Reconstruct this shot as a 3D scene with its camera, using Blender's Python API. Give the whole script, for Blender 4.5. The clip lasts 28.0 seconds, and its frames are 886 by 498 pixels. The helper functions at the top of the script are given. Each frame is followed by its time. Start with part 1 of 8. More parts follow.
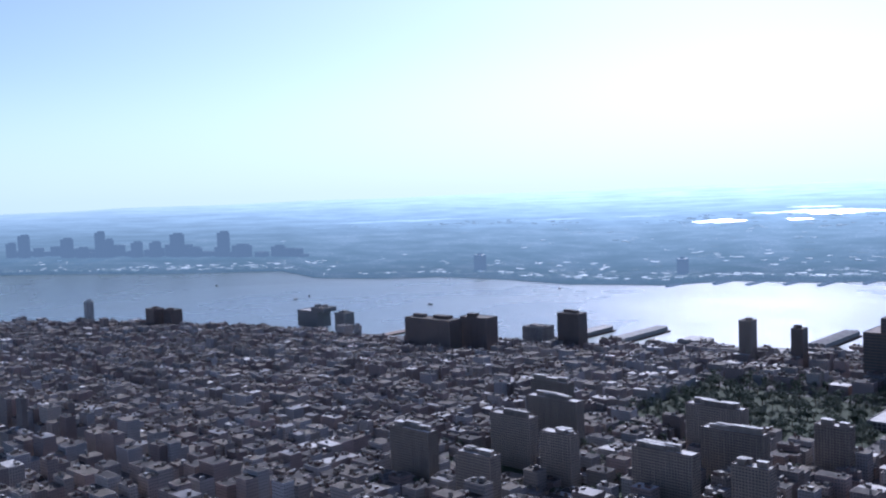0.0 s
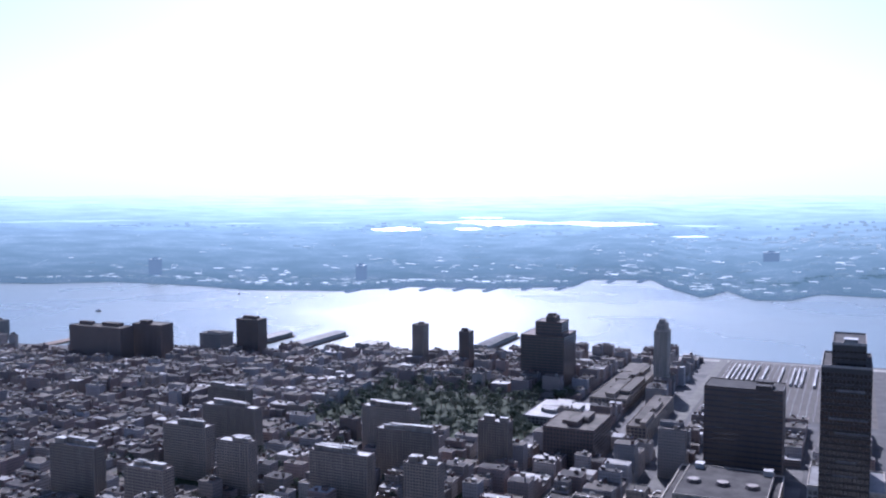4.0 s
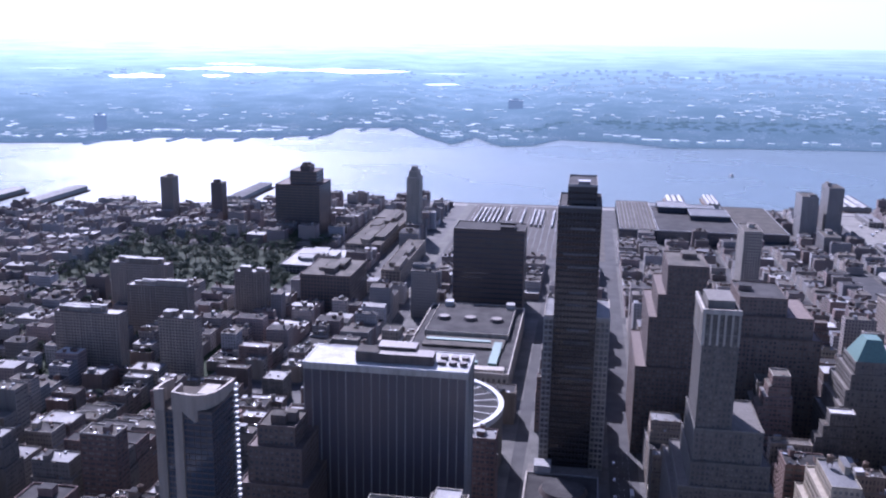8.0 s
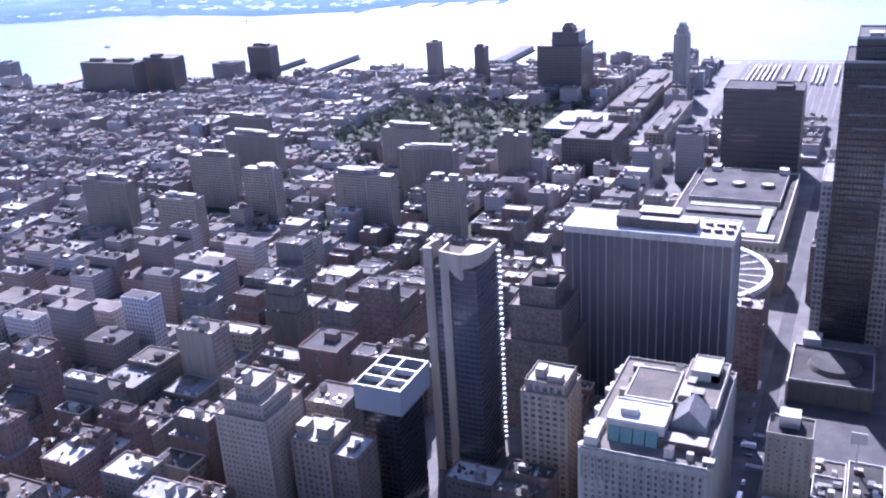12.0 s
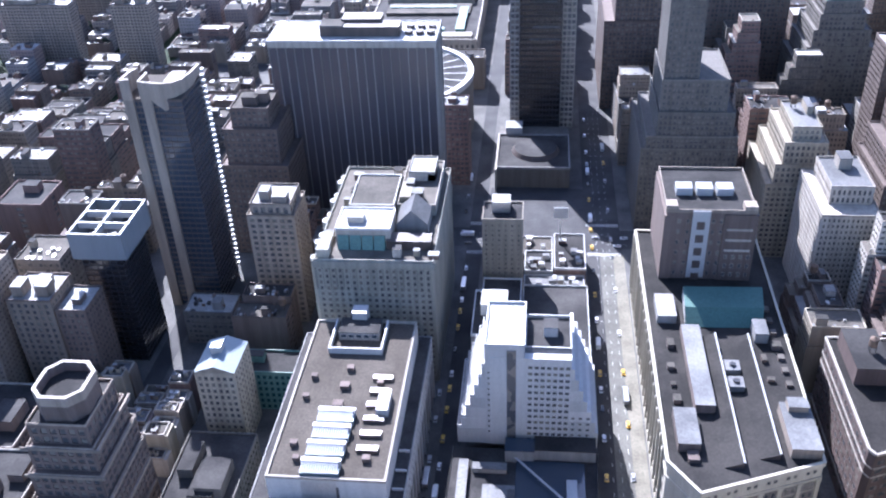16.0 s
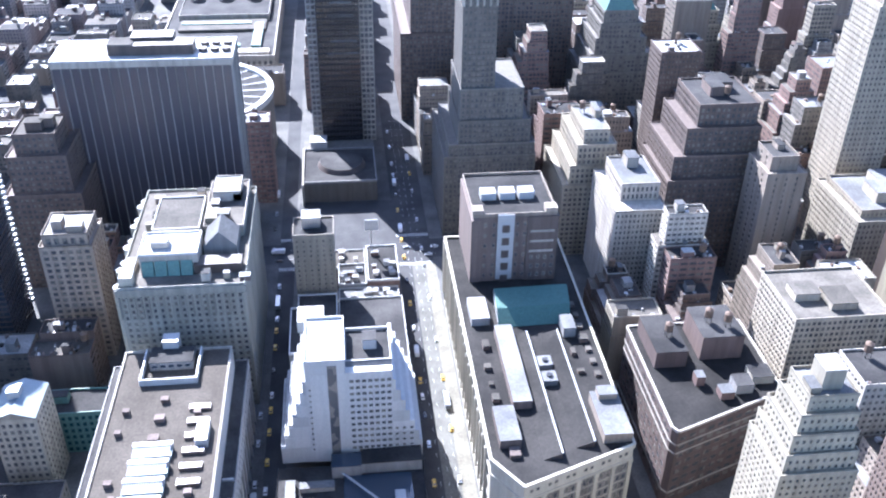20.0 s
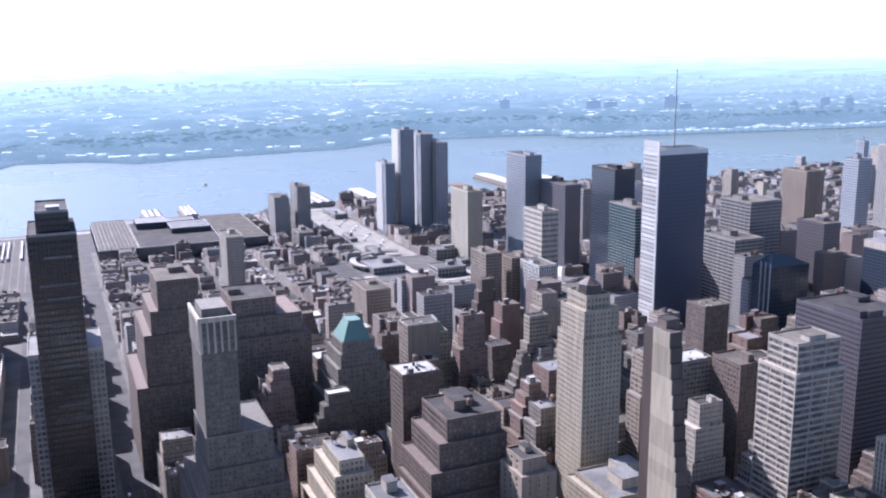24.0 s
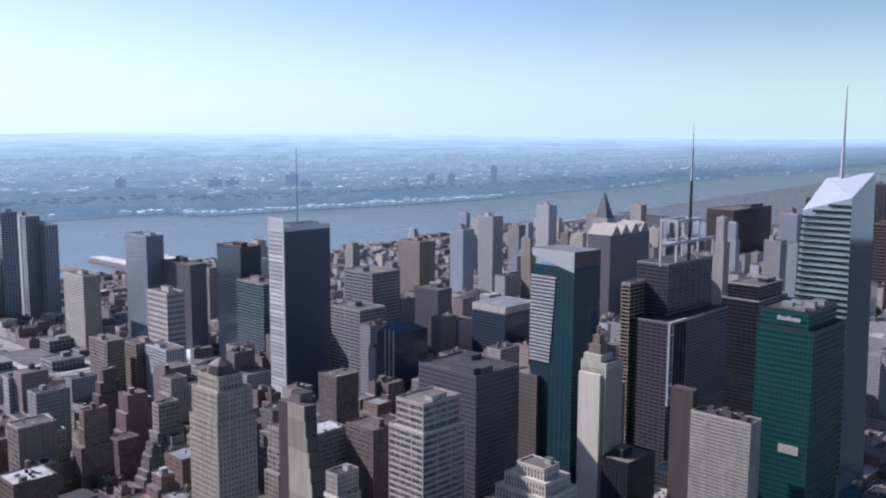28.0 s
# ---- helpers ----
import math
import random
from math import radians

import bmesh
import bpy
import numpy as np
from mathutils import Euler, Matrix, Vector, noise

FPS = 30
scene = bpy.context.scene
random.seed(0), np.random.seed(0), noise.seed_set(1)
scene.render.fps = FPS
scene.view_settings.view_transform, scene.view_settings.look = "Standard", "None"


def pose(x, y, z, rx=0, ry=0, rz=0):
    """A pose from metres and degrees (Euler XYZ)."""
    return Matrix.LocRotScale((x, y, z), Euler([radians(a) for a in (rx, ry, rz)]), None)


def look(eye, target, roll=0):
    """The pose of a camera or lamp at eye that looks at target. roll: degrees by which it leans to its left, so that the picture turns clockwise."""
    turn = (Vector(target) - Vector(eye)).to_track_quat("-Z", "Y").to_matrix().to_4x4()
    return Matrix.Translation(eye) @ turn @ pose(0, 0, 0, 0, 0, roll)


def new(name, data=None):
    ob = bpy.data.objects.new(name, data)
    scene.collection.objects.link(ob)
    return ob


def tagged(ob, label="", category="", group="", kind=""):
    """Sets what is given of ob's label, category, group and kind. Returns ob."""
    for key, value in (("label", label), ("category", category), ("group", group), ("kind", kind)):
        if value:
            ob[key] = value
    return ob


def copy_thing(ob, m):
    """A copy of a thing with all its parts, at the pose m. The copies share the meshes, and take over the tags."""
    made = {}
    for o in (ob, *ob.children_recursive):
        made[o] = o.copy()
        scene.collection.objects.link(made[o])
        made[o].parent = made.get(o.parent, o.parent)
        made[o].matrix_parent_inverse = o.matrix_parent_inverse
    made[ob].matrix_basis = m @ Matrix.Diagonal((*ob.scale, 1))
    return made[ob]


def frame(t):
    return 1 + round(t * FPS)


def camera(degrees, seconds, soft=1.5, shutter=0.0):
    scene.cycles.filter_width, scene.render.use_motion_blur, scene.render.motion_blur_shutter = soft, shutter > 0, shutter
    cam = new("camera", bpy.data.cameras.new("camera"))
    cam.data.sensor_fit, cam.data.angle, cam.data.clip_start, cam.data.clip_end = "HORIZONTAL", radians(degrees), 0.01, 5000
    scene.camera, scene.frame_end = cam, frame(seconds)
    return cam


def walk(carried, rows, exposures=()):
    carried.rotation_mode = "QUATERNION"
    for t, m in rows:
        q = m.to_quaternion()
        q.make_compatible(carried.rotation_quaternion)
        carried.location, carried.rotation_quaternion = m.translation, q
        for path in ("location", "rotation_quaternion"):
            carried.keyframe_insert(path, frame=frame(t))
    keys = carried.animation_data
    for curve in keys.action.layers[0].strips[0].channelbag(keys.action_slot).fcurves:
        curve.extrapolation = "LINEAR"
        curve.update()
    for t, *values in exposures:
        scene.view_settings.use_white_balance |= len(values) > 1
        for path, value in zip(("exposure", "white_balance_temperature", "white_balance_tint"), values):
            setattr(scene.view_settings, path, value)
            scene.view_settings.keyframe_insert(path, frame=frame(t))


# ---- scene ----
EYE = (0.0, 0.0, 322.0)
cam = camera(51.16, 28.0, soft=2.2)
# seconds, then the camera's tilt, lean and turn in degrees
PATH = [
    (0, 86.21, 2.28, 43.43),
    (0.5, 85.86, 2.49, 41.90),
    (1, 85.19, 2.49, 39.90),
    (1.5, 84.53, 1.80, 37.76),
    (2, 84.54, 1.25, 34.12),
    (2.5, 84.56, 1.17, 31.74),
    (3, 84.84, 1.16, 29.05),
    (3.5, 85.73, 0.88, 26.29),
    (4, 86.15, 0.07, 23.98),
    (4.5, 86.45, 0.29, 21.92),
    (6.5, 83.66, -0.23, 14.13),
    (7, 82.91, -0.71, 11.70),
    (7.5, 81.93, -0.76, 9.46),
    (8, 76.92, -0.88, 8.91),
    (8.5, 75.21, 0.00, 8.08),
    (9, 70.44, 0.93, 8.23),
    (9.5, 69.27, 0.34, 7.75),
    (10, 69.88, 0.67, 13.38),
    (10.5, 68.97, 2.47, 15.97),
    (11, 69.17, 2.18, 17.53),
    (11.5, 69.22, 3.01, 21.74),
    (13.5, 68.35, 3.72, 26.28),
    (14, 69.19, 2.15, 21.49),
    (14.5, 67.48, 2.34, 15.36),
    (15, 63.70, 1.92, 11.18),
    (15.5, 60.59, 1.97, 7.95),
    (16, 56.60, 2.21, 5.63),
    (16.5, 50.60, -0.31, 5.94),
    (17, 46.65, 0.63, 2.13),
    (17.5, 44.46, 0.22, 1.58),
    (18, 41.59, 1.10, 0.46),
    (18.5, 46.24, -1.45, -0.85),
    (19, 49.93, -1.97, -4.88),
    (19.5, 51.39, -0.67, -6.15),
    (20, 57.28, -0.80, -6.22),
    (20.5, 61.36, -0.22, -7.14),
    (21, 66.73, 0.52, -8.10),
    (21.5, 71.36, -0.01, -8.45),
    (23.5, 77.31, -0.94, -21.24),
    (24, 77.74, 0.53, -23.25),
    (24.5, 78.98, 0.16, -27.55),
    (25, 80.26, -0.19, -31.73),
    (25.5, 80.89, 0.07, -35.64),
    (26, 81.46, -0.48, -38.29),
    (26.5, 82.09, -0.78, -40.77),
    (27, 82.35, -0.55, -42.68),
    (27.5, 82.44, 0.10, -43.61),
    (28, 82.45, -0.29, -46.18),
]
# seconds, stops, kelvin, tint: the camera's own exposure and white balance
LOOK = [(0, 1.05, 5000, 24), (4, 1.35, 5000, 28), (8, 1.45, 5000, 36), (9, 1.9, 5000, 38), (10, 2.4, 5000, 38), (11, 2.5, 5000, 38), (14, 2.65, 4950, 38), (15, 2.7, 4950, 30), (16, 2.6, 5000, 22), (18, 2.32, 5100, 12),
        (19, 2.6, 5100, 14), (20, 3.05, 5000, 18), (21.5, 3.05, 5050, 22), (24, 2.05, 5350, 27), (26, 1.62, 5350, 26), (28, 1.32, 5350, 25)]
walk(cam, [(t, pose(*EYE, a, b, c)) for t, a, b, c in PATH], exposures=LOOK)

# ---- light ----
SUN_AZ, SUN_EL = radians(-24.0), radians(39.0)   # from +Y, positive towards +X
world = bpy.data.worlds.new("sky")
scene.world = world
world.use_nodes = True
wn = world.node_tree
wn.nodes.clear()
w_out = wn.nodes.new("ShaderNodeOutputWorld")
w_bg = wn.nodes.new("ShaderNodeBackground")
w_sky = wn.nodes.new("ShaderNodeTexSky")
w_sky.sky_type = "NISHITA"
w_sky.sun_disc = False
w_sky.sun_elevation = SUN_EL
w_sky.sun_rotation = SUN_AZ
w_sky.altitude = 300
w_sky.air_density, w_sky.dust_density, w_sky.ozone_density = 0.75, 1.3, 2.5
w_bg.inputs["Strength"].default_value = 0.064
w_hsv = wn.nodes.new("ShaderNodeHueSaturation")      # summer haze washes the colour out of the sky
w_hsv.inputs["Saturation"].default_value = 0.85
wn.links.new(w_sky.outputs[0], w_hsv.inputs["Color"])
w_pos = wn.nodes.new("ShaderNodeTexCoord")
w_sep = wn.nodes.new("ShaderNodeSeparateXYZ")
w_fac = wn.nodes.new("ShaderNodeMapRange")             # the air whitens evenly towards the horizon
w_fac.interpolation_type = "SMOOTHERSTEP"
for n_, v_ in (("From Min", -0.02), ("From Max", 0.155), ("To Min", 0.78), ("To Max", 0.0)):
    w_fac.inputs[n_].default_value = v_
w_mix = wn.nodes.new("ShaderNodeMix")
w_mix.data_type = "RGBA"
w_mix.inputs[7].default_value = (5.8, 7.05, 7.4, 1)
wn.links.new(w_pos.outputs["Generated"], w_sep.inputs[0])
wn.links.new(w_sep.outputs[2], w_fac.inputs["Value"])
wn.links.new(w_fac.outputs[0], w_mix.inputs[0])
wn.links.new(w_hsv.outputs[0], w_mix.inputs[6])
w_dot = wn.nodes.new("ShaderNodeVectorMath")           # clear air scatters least at right angles to the sun
w_dot.operation = "DOT_PRODUCT"
w_dot.inputs[1].default_value = (math.sin(SUN_AZ) * math.cos(SUN_EL), math.cos(SUN_AZ) * math.cos(SUN_EL), math.sin(SUN_EL))
w_abs = wn.nodes.new("ShaderNodeMath")
w_abs.operation = "ABSOLUTE"
w_away = wn.nodes.new("ShaderNodeMapRange")
w_away.interpolation_type = "SMOOTHSTEP"
w_away.inputs["From Max"].default_value = 0.62
w_dim = wn.nodes.new("ShaderNodeMix")
w_dim.data_type = "RGBA"
w_dim.inputs[6].default_value = (0.84, 0.86, 0.69, 1)
w_dim.inputs[7].default_value = (1, 1, 1, 1)
w_mul = wn.nodes.new("ShaderNodeMix")
w_mul.data_type = "RGBA"
w_mul.blend_type = "MULTIPLY"
w_mul.inputs[0].default_value = 1.0
wn.links.new(w_pos.outputs["Generated"], w_dot.inputs[0])
wn.links.new(w_dot.outputs["Value"], w_abs.inputs[0])
wn.links.new(w_abs.outputs[0], w_away.inputs["Value"])
wn.links.new(w_away.outputs[0], w_dim.inputs[0])
wn.links.new(w_mix.outputs[2], w_mul.inputs[6])
wn.links.new(w_dim.outputs[2], w_mul.inputs[7])
wn.links.new(w_mul.outputs[2], w_bg.inputs[0])
wn.links.new(w_bg.outputs[0], w_out.inputs[0])
sun_way = Vector((math.sin(SUN_AZ) * math.cos(SUN_EL), math.cos(SUN_AZ) * math.cos(SUN_EL), math.sin(SUN_EL)))
sun = new("sun", bpy.data.lights.new("sun", "SUN"))
sun.data.energy, sun.data.angle, sun.data.color = 3.35, radians(0.6), (1.0, 0.91, 0.77)
sun.matrix_world = look(sun_way * 3000, (0, 0, 0))

# ---- materials ----


class Mat:
    """A small helper that strings shader nodes together."""

    def __init__(self, name):
        self.m = bpy.data.materials.new(name)
        self.m.use_nodes = True
        self.t = self.m.node_tree
        self.p = self.t.nodes["Principled BSDF"]

    def node(self, kind, **kw):
        n = self.t.nodes.new(kind)
        for k, v in kw.items():
            if k in n.inputs:
                n.inputs[k].default_value = v
        return n

    def link(self, a, b):
        self.t.links.new(a, b)

    def pos(self):
        return self.node("ShaderNodeNewGeometry").outputs["Position"]

    def math(self, op, a, b=0.0, c=None):
        n = self.t.nodes.new("ShaderNodeMath")
        n.operation = op
        for i, v in enumerate((a, b) if c is None else (a, b, c)):
            if isinstance(v, (int, float)):
                n.inputs[i].default_value = v
            else:
                self.link(v, n.inputs[i])
        return n.outputs[0]

    def noise(self, scale, detail=3.0, vec=None, rough=0.55):
        n = self.t.nodes.new("ShaderNodeTexNoise")
        n.inputs["Scale"].default_value, n.inputs["Detail"].default_value, n.inputs["Roughness"].default_value = scale, detail, rough
        self.link(vec if vec is not None else self.pos(), n.inputs["Vector"])
        return n.outputs["Fac"]

    def mix(self, fac, a, b, mode="MIX"):
        n = self.t.nodes.new("ShaderNodeMix")
        n.data_type, n.blend_type = "RGBA", mode
        for i, v in ((0, fac), (6, a), (7, b)):
            if isinstance(v, (int, float)):
                n.inputs[i].default_value = v
            elif isinstance(v, tuple):
                n.inputs[i].default_value = (*v, 1.0)
            else:
                self.link(v, n.inputs[i])
        return n.outputs[2]

    def ramp(self, fac, *stops):
        n = self.t.nodes.new("ShaderNodeValToRGB")
        while len(n.color_ramp.elements) < len(stops):
            n.color_ramp.elements.new(0.5)
        for e, (at, c) in zip(n.color_ramp.elements, stops):
            e.position, e.color = at, (c, c, c, 1) if isinstance(c, (int, float)) else (*c, 1)
        self.link(fac, n.inputs[0])
        return n.outputs[0]

    def out(self, colour, rough=0.8, metal=0.0, bump=None, strength=0.3, dist=0.1):
        if isinstance(colour, tuple):
            self.p.inputs["Base Color"].default_value = (*colour, 1)
        else:
            self.link(colour, self.p.inputs["Base Color"])
        if isinstance(rough, (int, float)):
            self.p.inputs["Roughness"].default_value = rough
        else:
            self.link(rough, self.p.inputs["Roughness"])
        self.p.inputs["Metallic"].default_value = metal
        if bump is not None:
            b = self.node("ShaderNodeBump", Strength=strength, Distance=dist)
            self.link(bump, b.inputs["Height"])
            self.link(b.outputs[0], self.p.inputs["Normal"])
        return self.m


def masonry(name, c, rough=0.85, vary=0.35):
    """Stone or brick wall: soot streaks, patches and a small change from house to house."""
    k = Mat(name)
    streak = k.node("ShaderNodeMapping", Scale=(0.35, 0.35, 0.03))
    k.link(k.pos(), streak.inputs["Vector"])
    soot = k.ramp(k.noise(1.0, 4, streak.outputs[0]), (0.3, 1 - vary), (0.7, 1.0))
    fine = k.ramp(k.noise(2.5, 2), (0.3, 0.85), (0.7, 1.1))
    rnd = k.node("ShaderNodeObjectInfo").outputs["Random"]
    tone = k.ramp(rnd, (0.0, 0.72), (1.0, 1.18))
    col = k.mix(1.0, k.mix(1.0, k.mix(1.0, c, soot, "MULTIPLY"), fine, "MULTIPLY"), tone, "MULTIPLY")
    return k.out(col, rough, bump=k.noise(3.0, 2), strength=0.25, dist=0.05)


def glazing(name, c=(0.075, 0.077, 0.082), rough=0.2, blind=0.4):
    """Window glass: dark rooms behind, some blinds drawn, uneven panes."""
    k = Mat(name)
    cell = k.t.nodes.new("ShaderNodeTexVoronoi")
    cell.feature = "F1"
    cell.inputs["Scale"].default_value = 0.3
    k.link(k.pos(), cell.inputs["Vector"])
    sep = k.node("ShaderNodeSeparateColor")
    k.link(cell.outputs["Color"], sep.inputs[0])
    drawn = k.math("LESS_THAN", sep.outputs[0], blind)
    col = k.mix(drawn, c, (0.17, 0.158, 0.14))
    m = k.out(col, rough, bump=k.noise(0.4, 1), strength=0.06, dist=0.2)
    k.p.inputs["Specular IOR Level"].default_value = 0.7
    return m


def roofing(name, c, c2, rough=0.9):
    k = Mat(name)
    big = k.ramp(k.noise(0.06, 4), (0.35, c), (0.65, c2))
    col = k.mix(1.0, big, k.ramp(k.noise(0.9, 4), (0.3, 0.75), (0.7, 1.15)), "MULTIPLY")
    rnd = k.ramp(k.node("ShaderNodeObjectInfo").outputs["Random"], (0.0, 0.7), (1.0, 1.25))
    k.p.inputs["Specular IOR Level"].default_value = 0.2
    return k.out(k.mix(1.0, col, rnd, "MULTIPLY"), rough, bump=k.noise(1.5, 3), strength=0.3, dist=0.1)


def plain(name, c, rough=0.6, metal=0.0, vary=0.15):
    k = Mat(name)
    n = k.ramp(k.noise(1.2, 4), (0.3, 1 - vary), (0.7, 1 + vary * 0.5))
    return k.out(k.mix(1.0, c, n, "MULTIPLY"), rough, metal, bump=k.noise(6, 2), strength=0.1, dist=0.02)


WALLS = [
    masonry("tan_brick", (0.29, 0.24, 0.19)), masonry("brown_brick", (0.165, 0.125, 0.105)), masonry("red_brick", (0.19, 0.125, 0.105)),
    masonry("limestone", (0.43, 0.39, 0.33)), masonry("grey_concrete", (0.28, 0.27, 0.255)), masonry("buff_brick", (0.37, 0.325, 0.25)),
]
TAN, BROWN, RED, LIME, GREY, BUFF = WALLS
WHITE = masonry("white_paint", (0.47, 0.467, 0.45), 0.6, 0.16)
CREAM = masonry("cream_stone", (0.43, 0.395, 0.315), 0.8, 0.2)
OLIVE = masonry("olive_grey_limestone", (0.29, 0.28, 0.235))
PLUM = masonry("slate_purple_panel", (0.085, 0.078, 0.09), 0.55, 0.15)
SAND = masonry("sandy_stone", (0.31, 0.275, 0.205))
SOOTY = masonry("sooty_tan_brick", (0.17, 0.155, 0.135))
DARKB = masonry("dark_brown_panel", (0.085, 0.065, 0.055), 0.6)
BLACK = plain("black_steel", (0.02, 0.02, 0.022), 0.4)
GLASS = glazing("window_glass")
FARG = glazing("far_window_glass", (0.065, 0.067, 0.072), 0.2, 0.0)
DARKG = glazing("dark_bronze_glass", (0.014, 0.014, 0.018), 0.15, 0.0)
BLUEG = glazing("blue_curtain_glass", (0.03, 0.044, 0.064), 0.1, 0.0)
GREENG = glazing("green_curtain_glass", (0.009, 0.05, 0.045), 0.1, 0.0)
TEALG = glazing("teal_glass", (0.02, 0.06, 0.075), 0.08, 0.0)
LITG = glazing("sunlit_crystal_glass", (0.22, 0.28, 0.26), 0.3, 0.0)
ROOF_T = roofing("tar_roof", (0.026, 0.025, 0.025), (0.06, 0.057, 0.054))
ROOF_G = roofing("gravel_roof", (0.07, 0.064, 0.054), (0.125, 0.112, 0.094))
ROOF_W = roofing("white_membrane_roof", (0.25, 0.247, 0.235), (0.41, 0.403, 0.384), 0.7)
ROOF_S = roofing("silver_roof", (0.10, 0.10, 0.1), (0.18, 0.178, 0.174), 0.6)
ROOF_B = roofing("beige_gravel_roof", (0.08, 0.068, 0.054), (0.12, 0.103, 0.083))
SLATS = plain("blue_grey_louvre", (0.19, 0.225, 0.24), 0.5, 0.2)
ROOFS = [ROOF_T, ROOF_G, ROOF_S, ROOF_W]
GREENP = plain("dark_green_panel", (0.008, 0.05, 0.043), 0.45)
COPPER = plain("green_copper", (0.1, 0.185, 0.16), 0.6, 0.0, 0.3)
TEALP = plain("teal_cloth", (0.06, 0.125, 0.108), 0.85, 0.0, 0.25)
STEEL = plain("galvanised_steel", (0.45, 0.46, 0.47), 0.35, 0.8)
PALE = plain("pale_metal_paint", (0.36, 0.36, 0.352), 0.5)
TIMBER = plain("weathered_timber", (0.14, 0.095, 0.065), 0.85, 0.0, 0.35)
REDP = plain("red_paint", (0.36, 0.025, 0.04), 0.5)
ROSE = plain("pale_rose_paint", (0.55, 0.2, 0.2), 0.5)
TERRA = plain("terracotta_deck", (0.4, 0.25, 0.19), 0.8)

# ---- building tools ----


class Boxes:
    """Collects boxes and loose faces, and turns them into one mesh."""

    def __init__(self):
        self.rows, self.mats, self.slots = [], [], []
        self.v, self.f, self.fm = [], [], []
        self.sheets = []

    def slot(self, m):
        if m not in self.slots:
            self.slots.append(m)
        return self.slots.index(m)

    def box(self, x0, x1, y0, y1, z0, z1, m):
        self.rows.append((x0, x1, y0, y1, z0, z1))
        self.mats.append(self.slot(m))

    def face(self, pts, m):
        n = len(self.v)
        self.v += [tuple(p) for p in pts]
        self.f.append(tuple(range(n, n + len(pts))))
        self.fm.append(self.slot(m))

    def prism(self, poly, z0, z1, m, cap=None):
        """An upright prism on a plan polygon that runs counter-clockwise."""
        n = len(poly)
        for i in range(n):
            a, b = poly[i], poly[(i + 1) % n]
            self.face([(*a, z0), (*b, z0), (*b, z1), (*a, z1)], m)
        self.face([(*p, z1) for p in poly], cap or m)

    def tube(self, x, y, z0, z1, r0, r1, m, n=10, cap=None):
        ring = [(math.cos(2 * math.pi * i / n), math.sin(2 * math.pi * i / n)) for i in range(n)]
        for i in range(n):
            a, b = ring[i], ring[(i + 1) % n]
            self.face([(x + a[0] * r0, y + a[1] * r0, z0), (x + b[0] * r0, y + b[1] * r0, z0),
                       (x + b[0] * r1, y + b[1] * r1, z1), (x + a[0] * r1, y + a[1] * r1, z1)], m)
        if r1 > 0.02:
            self.face([(x + a[0] * r1, y + a[1] * r1, z1) for a in ring], cap or m)

    def mesh(self, name):
        me = bpy.data.meshes.new(name)
        k = len(self.rows)
        if k:
            r = np.array(self.rows, float)
            ix, iy, iz = [0, 1, 1, 0, 0, 1, 1, 0], [2, 2, 3, 3, 2, 2, 3, 3], [4, 4, 4, 4, 5, 5, 5, 5]
            v = np.stack([r[:, ix], r[:, iy], r[:, iz]], -1).reshape(-1, 3)
            q = np.array([[0, 1, 5, 4], [1, 2, 6, 5], [2, 3, 7, 6], [3, 0, 4, 7], [4, 5, 6, 7], [3, 2, 1, 0]])
            f = (q[None] + 8 * np.arange(k)[:, None, None]).reshape(-1)
            sizes, fm = np.full(6 * k, 4), np.repeat(self.mats, 6)
        else:
            v, f, sizes, fm = np.zeros((0, 3)), np.zeros(0, int), np.zeros(0, int), np.zeros(0, int)
        if self.v:
            f = np.r_[f, np.array([i for p in self.f for i in p]) + len(v)]
            v = np.r_[v, np.array(self.v, float)]
            sizes, fm = np.r_[sizes, [len(p) for p in self.f]], np.r_[fm, self.fm]
        for sv, sq, sm in self.sheets:
            f = np.r_[f, sq.ravel() + len(v)]
            v = np.r_[v, sv]
            sizes, fm = np.r_[sizes, np.full(len(sq), 4)], np.r_[fm, np.full(len(sq), sm)]
        if self.sheets:
            v, back = np.unique(np.round(v, 3), axis=0, return_inverse=True)
            f = back.ravel()[f]
        me.vertices.add(len(v))
        me.vertices.foreach_set("co", v.ravel())
        me.loops.add(len(f))
        me.loops.foreach_set("vertex_index", f.astype(np.int32))
        me.polygons.add(len(sizes))
        me.polygons.foreach_set("loop_start", np.r_[0, np.cumsum(sizes)[:-1]].astype(np.int32))
        for m in self.slots:
            me.materials.append(m)
        me.polygons.foreach_set("material_index", fm.astype(np.int32))
        me.polygons.foreach_set("use_smooth", np.zeros(len(sizes), bool))
        me.update(calc_edges=True)
        return me


def part(name, mb, parent, label=""):
    ob = new(name, mb.mesh(name))
    ob.parent = parent
    if label:
        ob["label"] = label
    return ob


def thing(name, label, category, group="", kind=""):
    ob = new(name)
    return tagged(ob, label, category, group, kind)


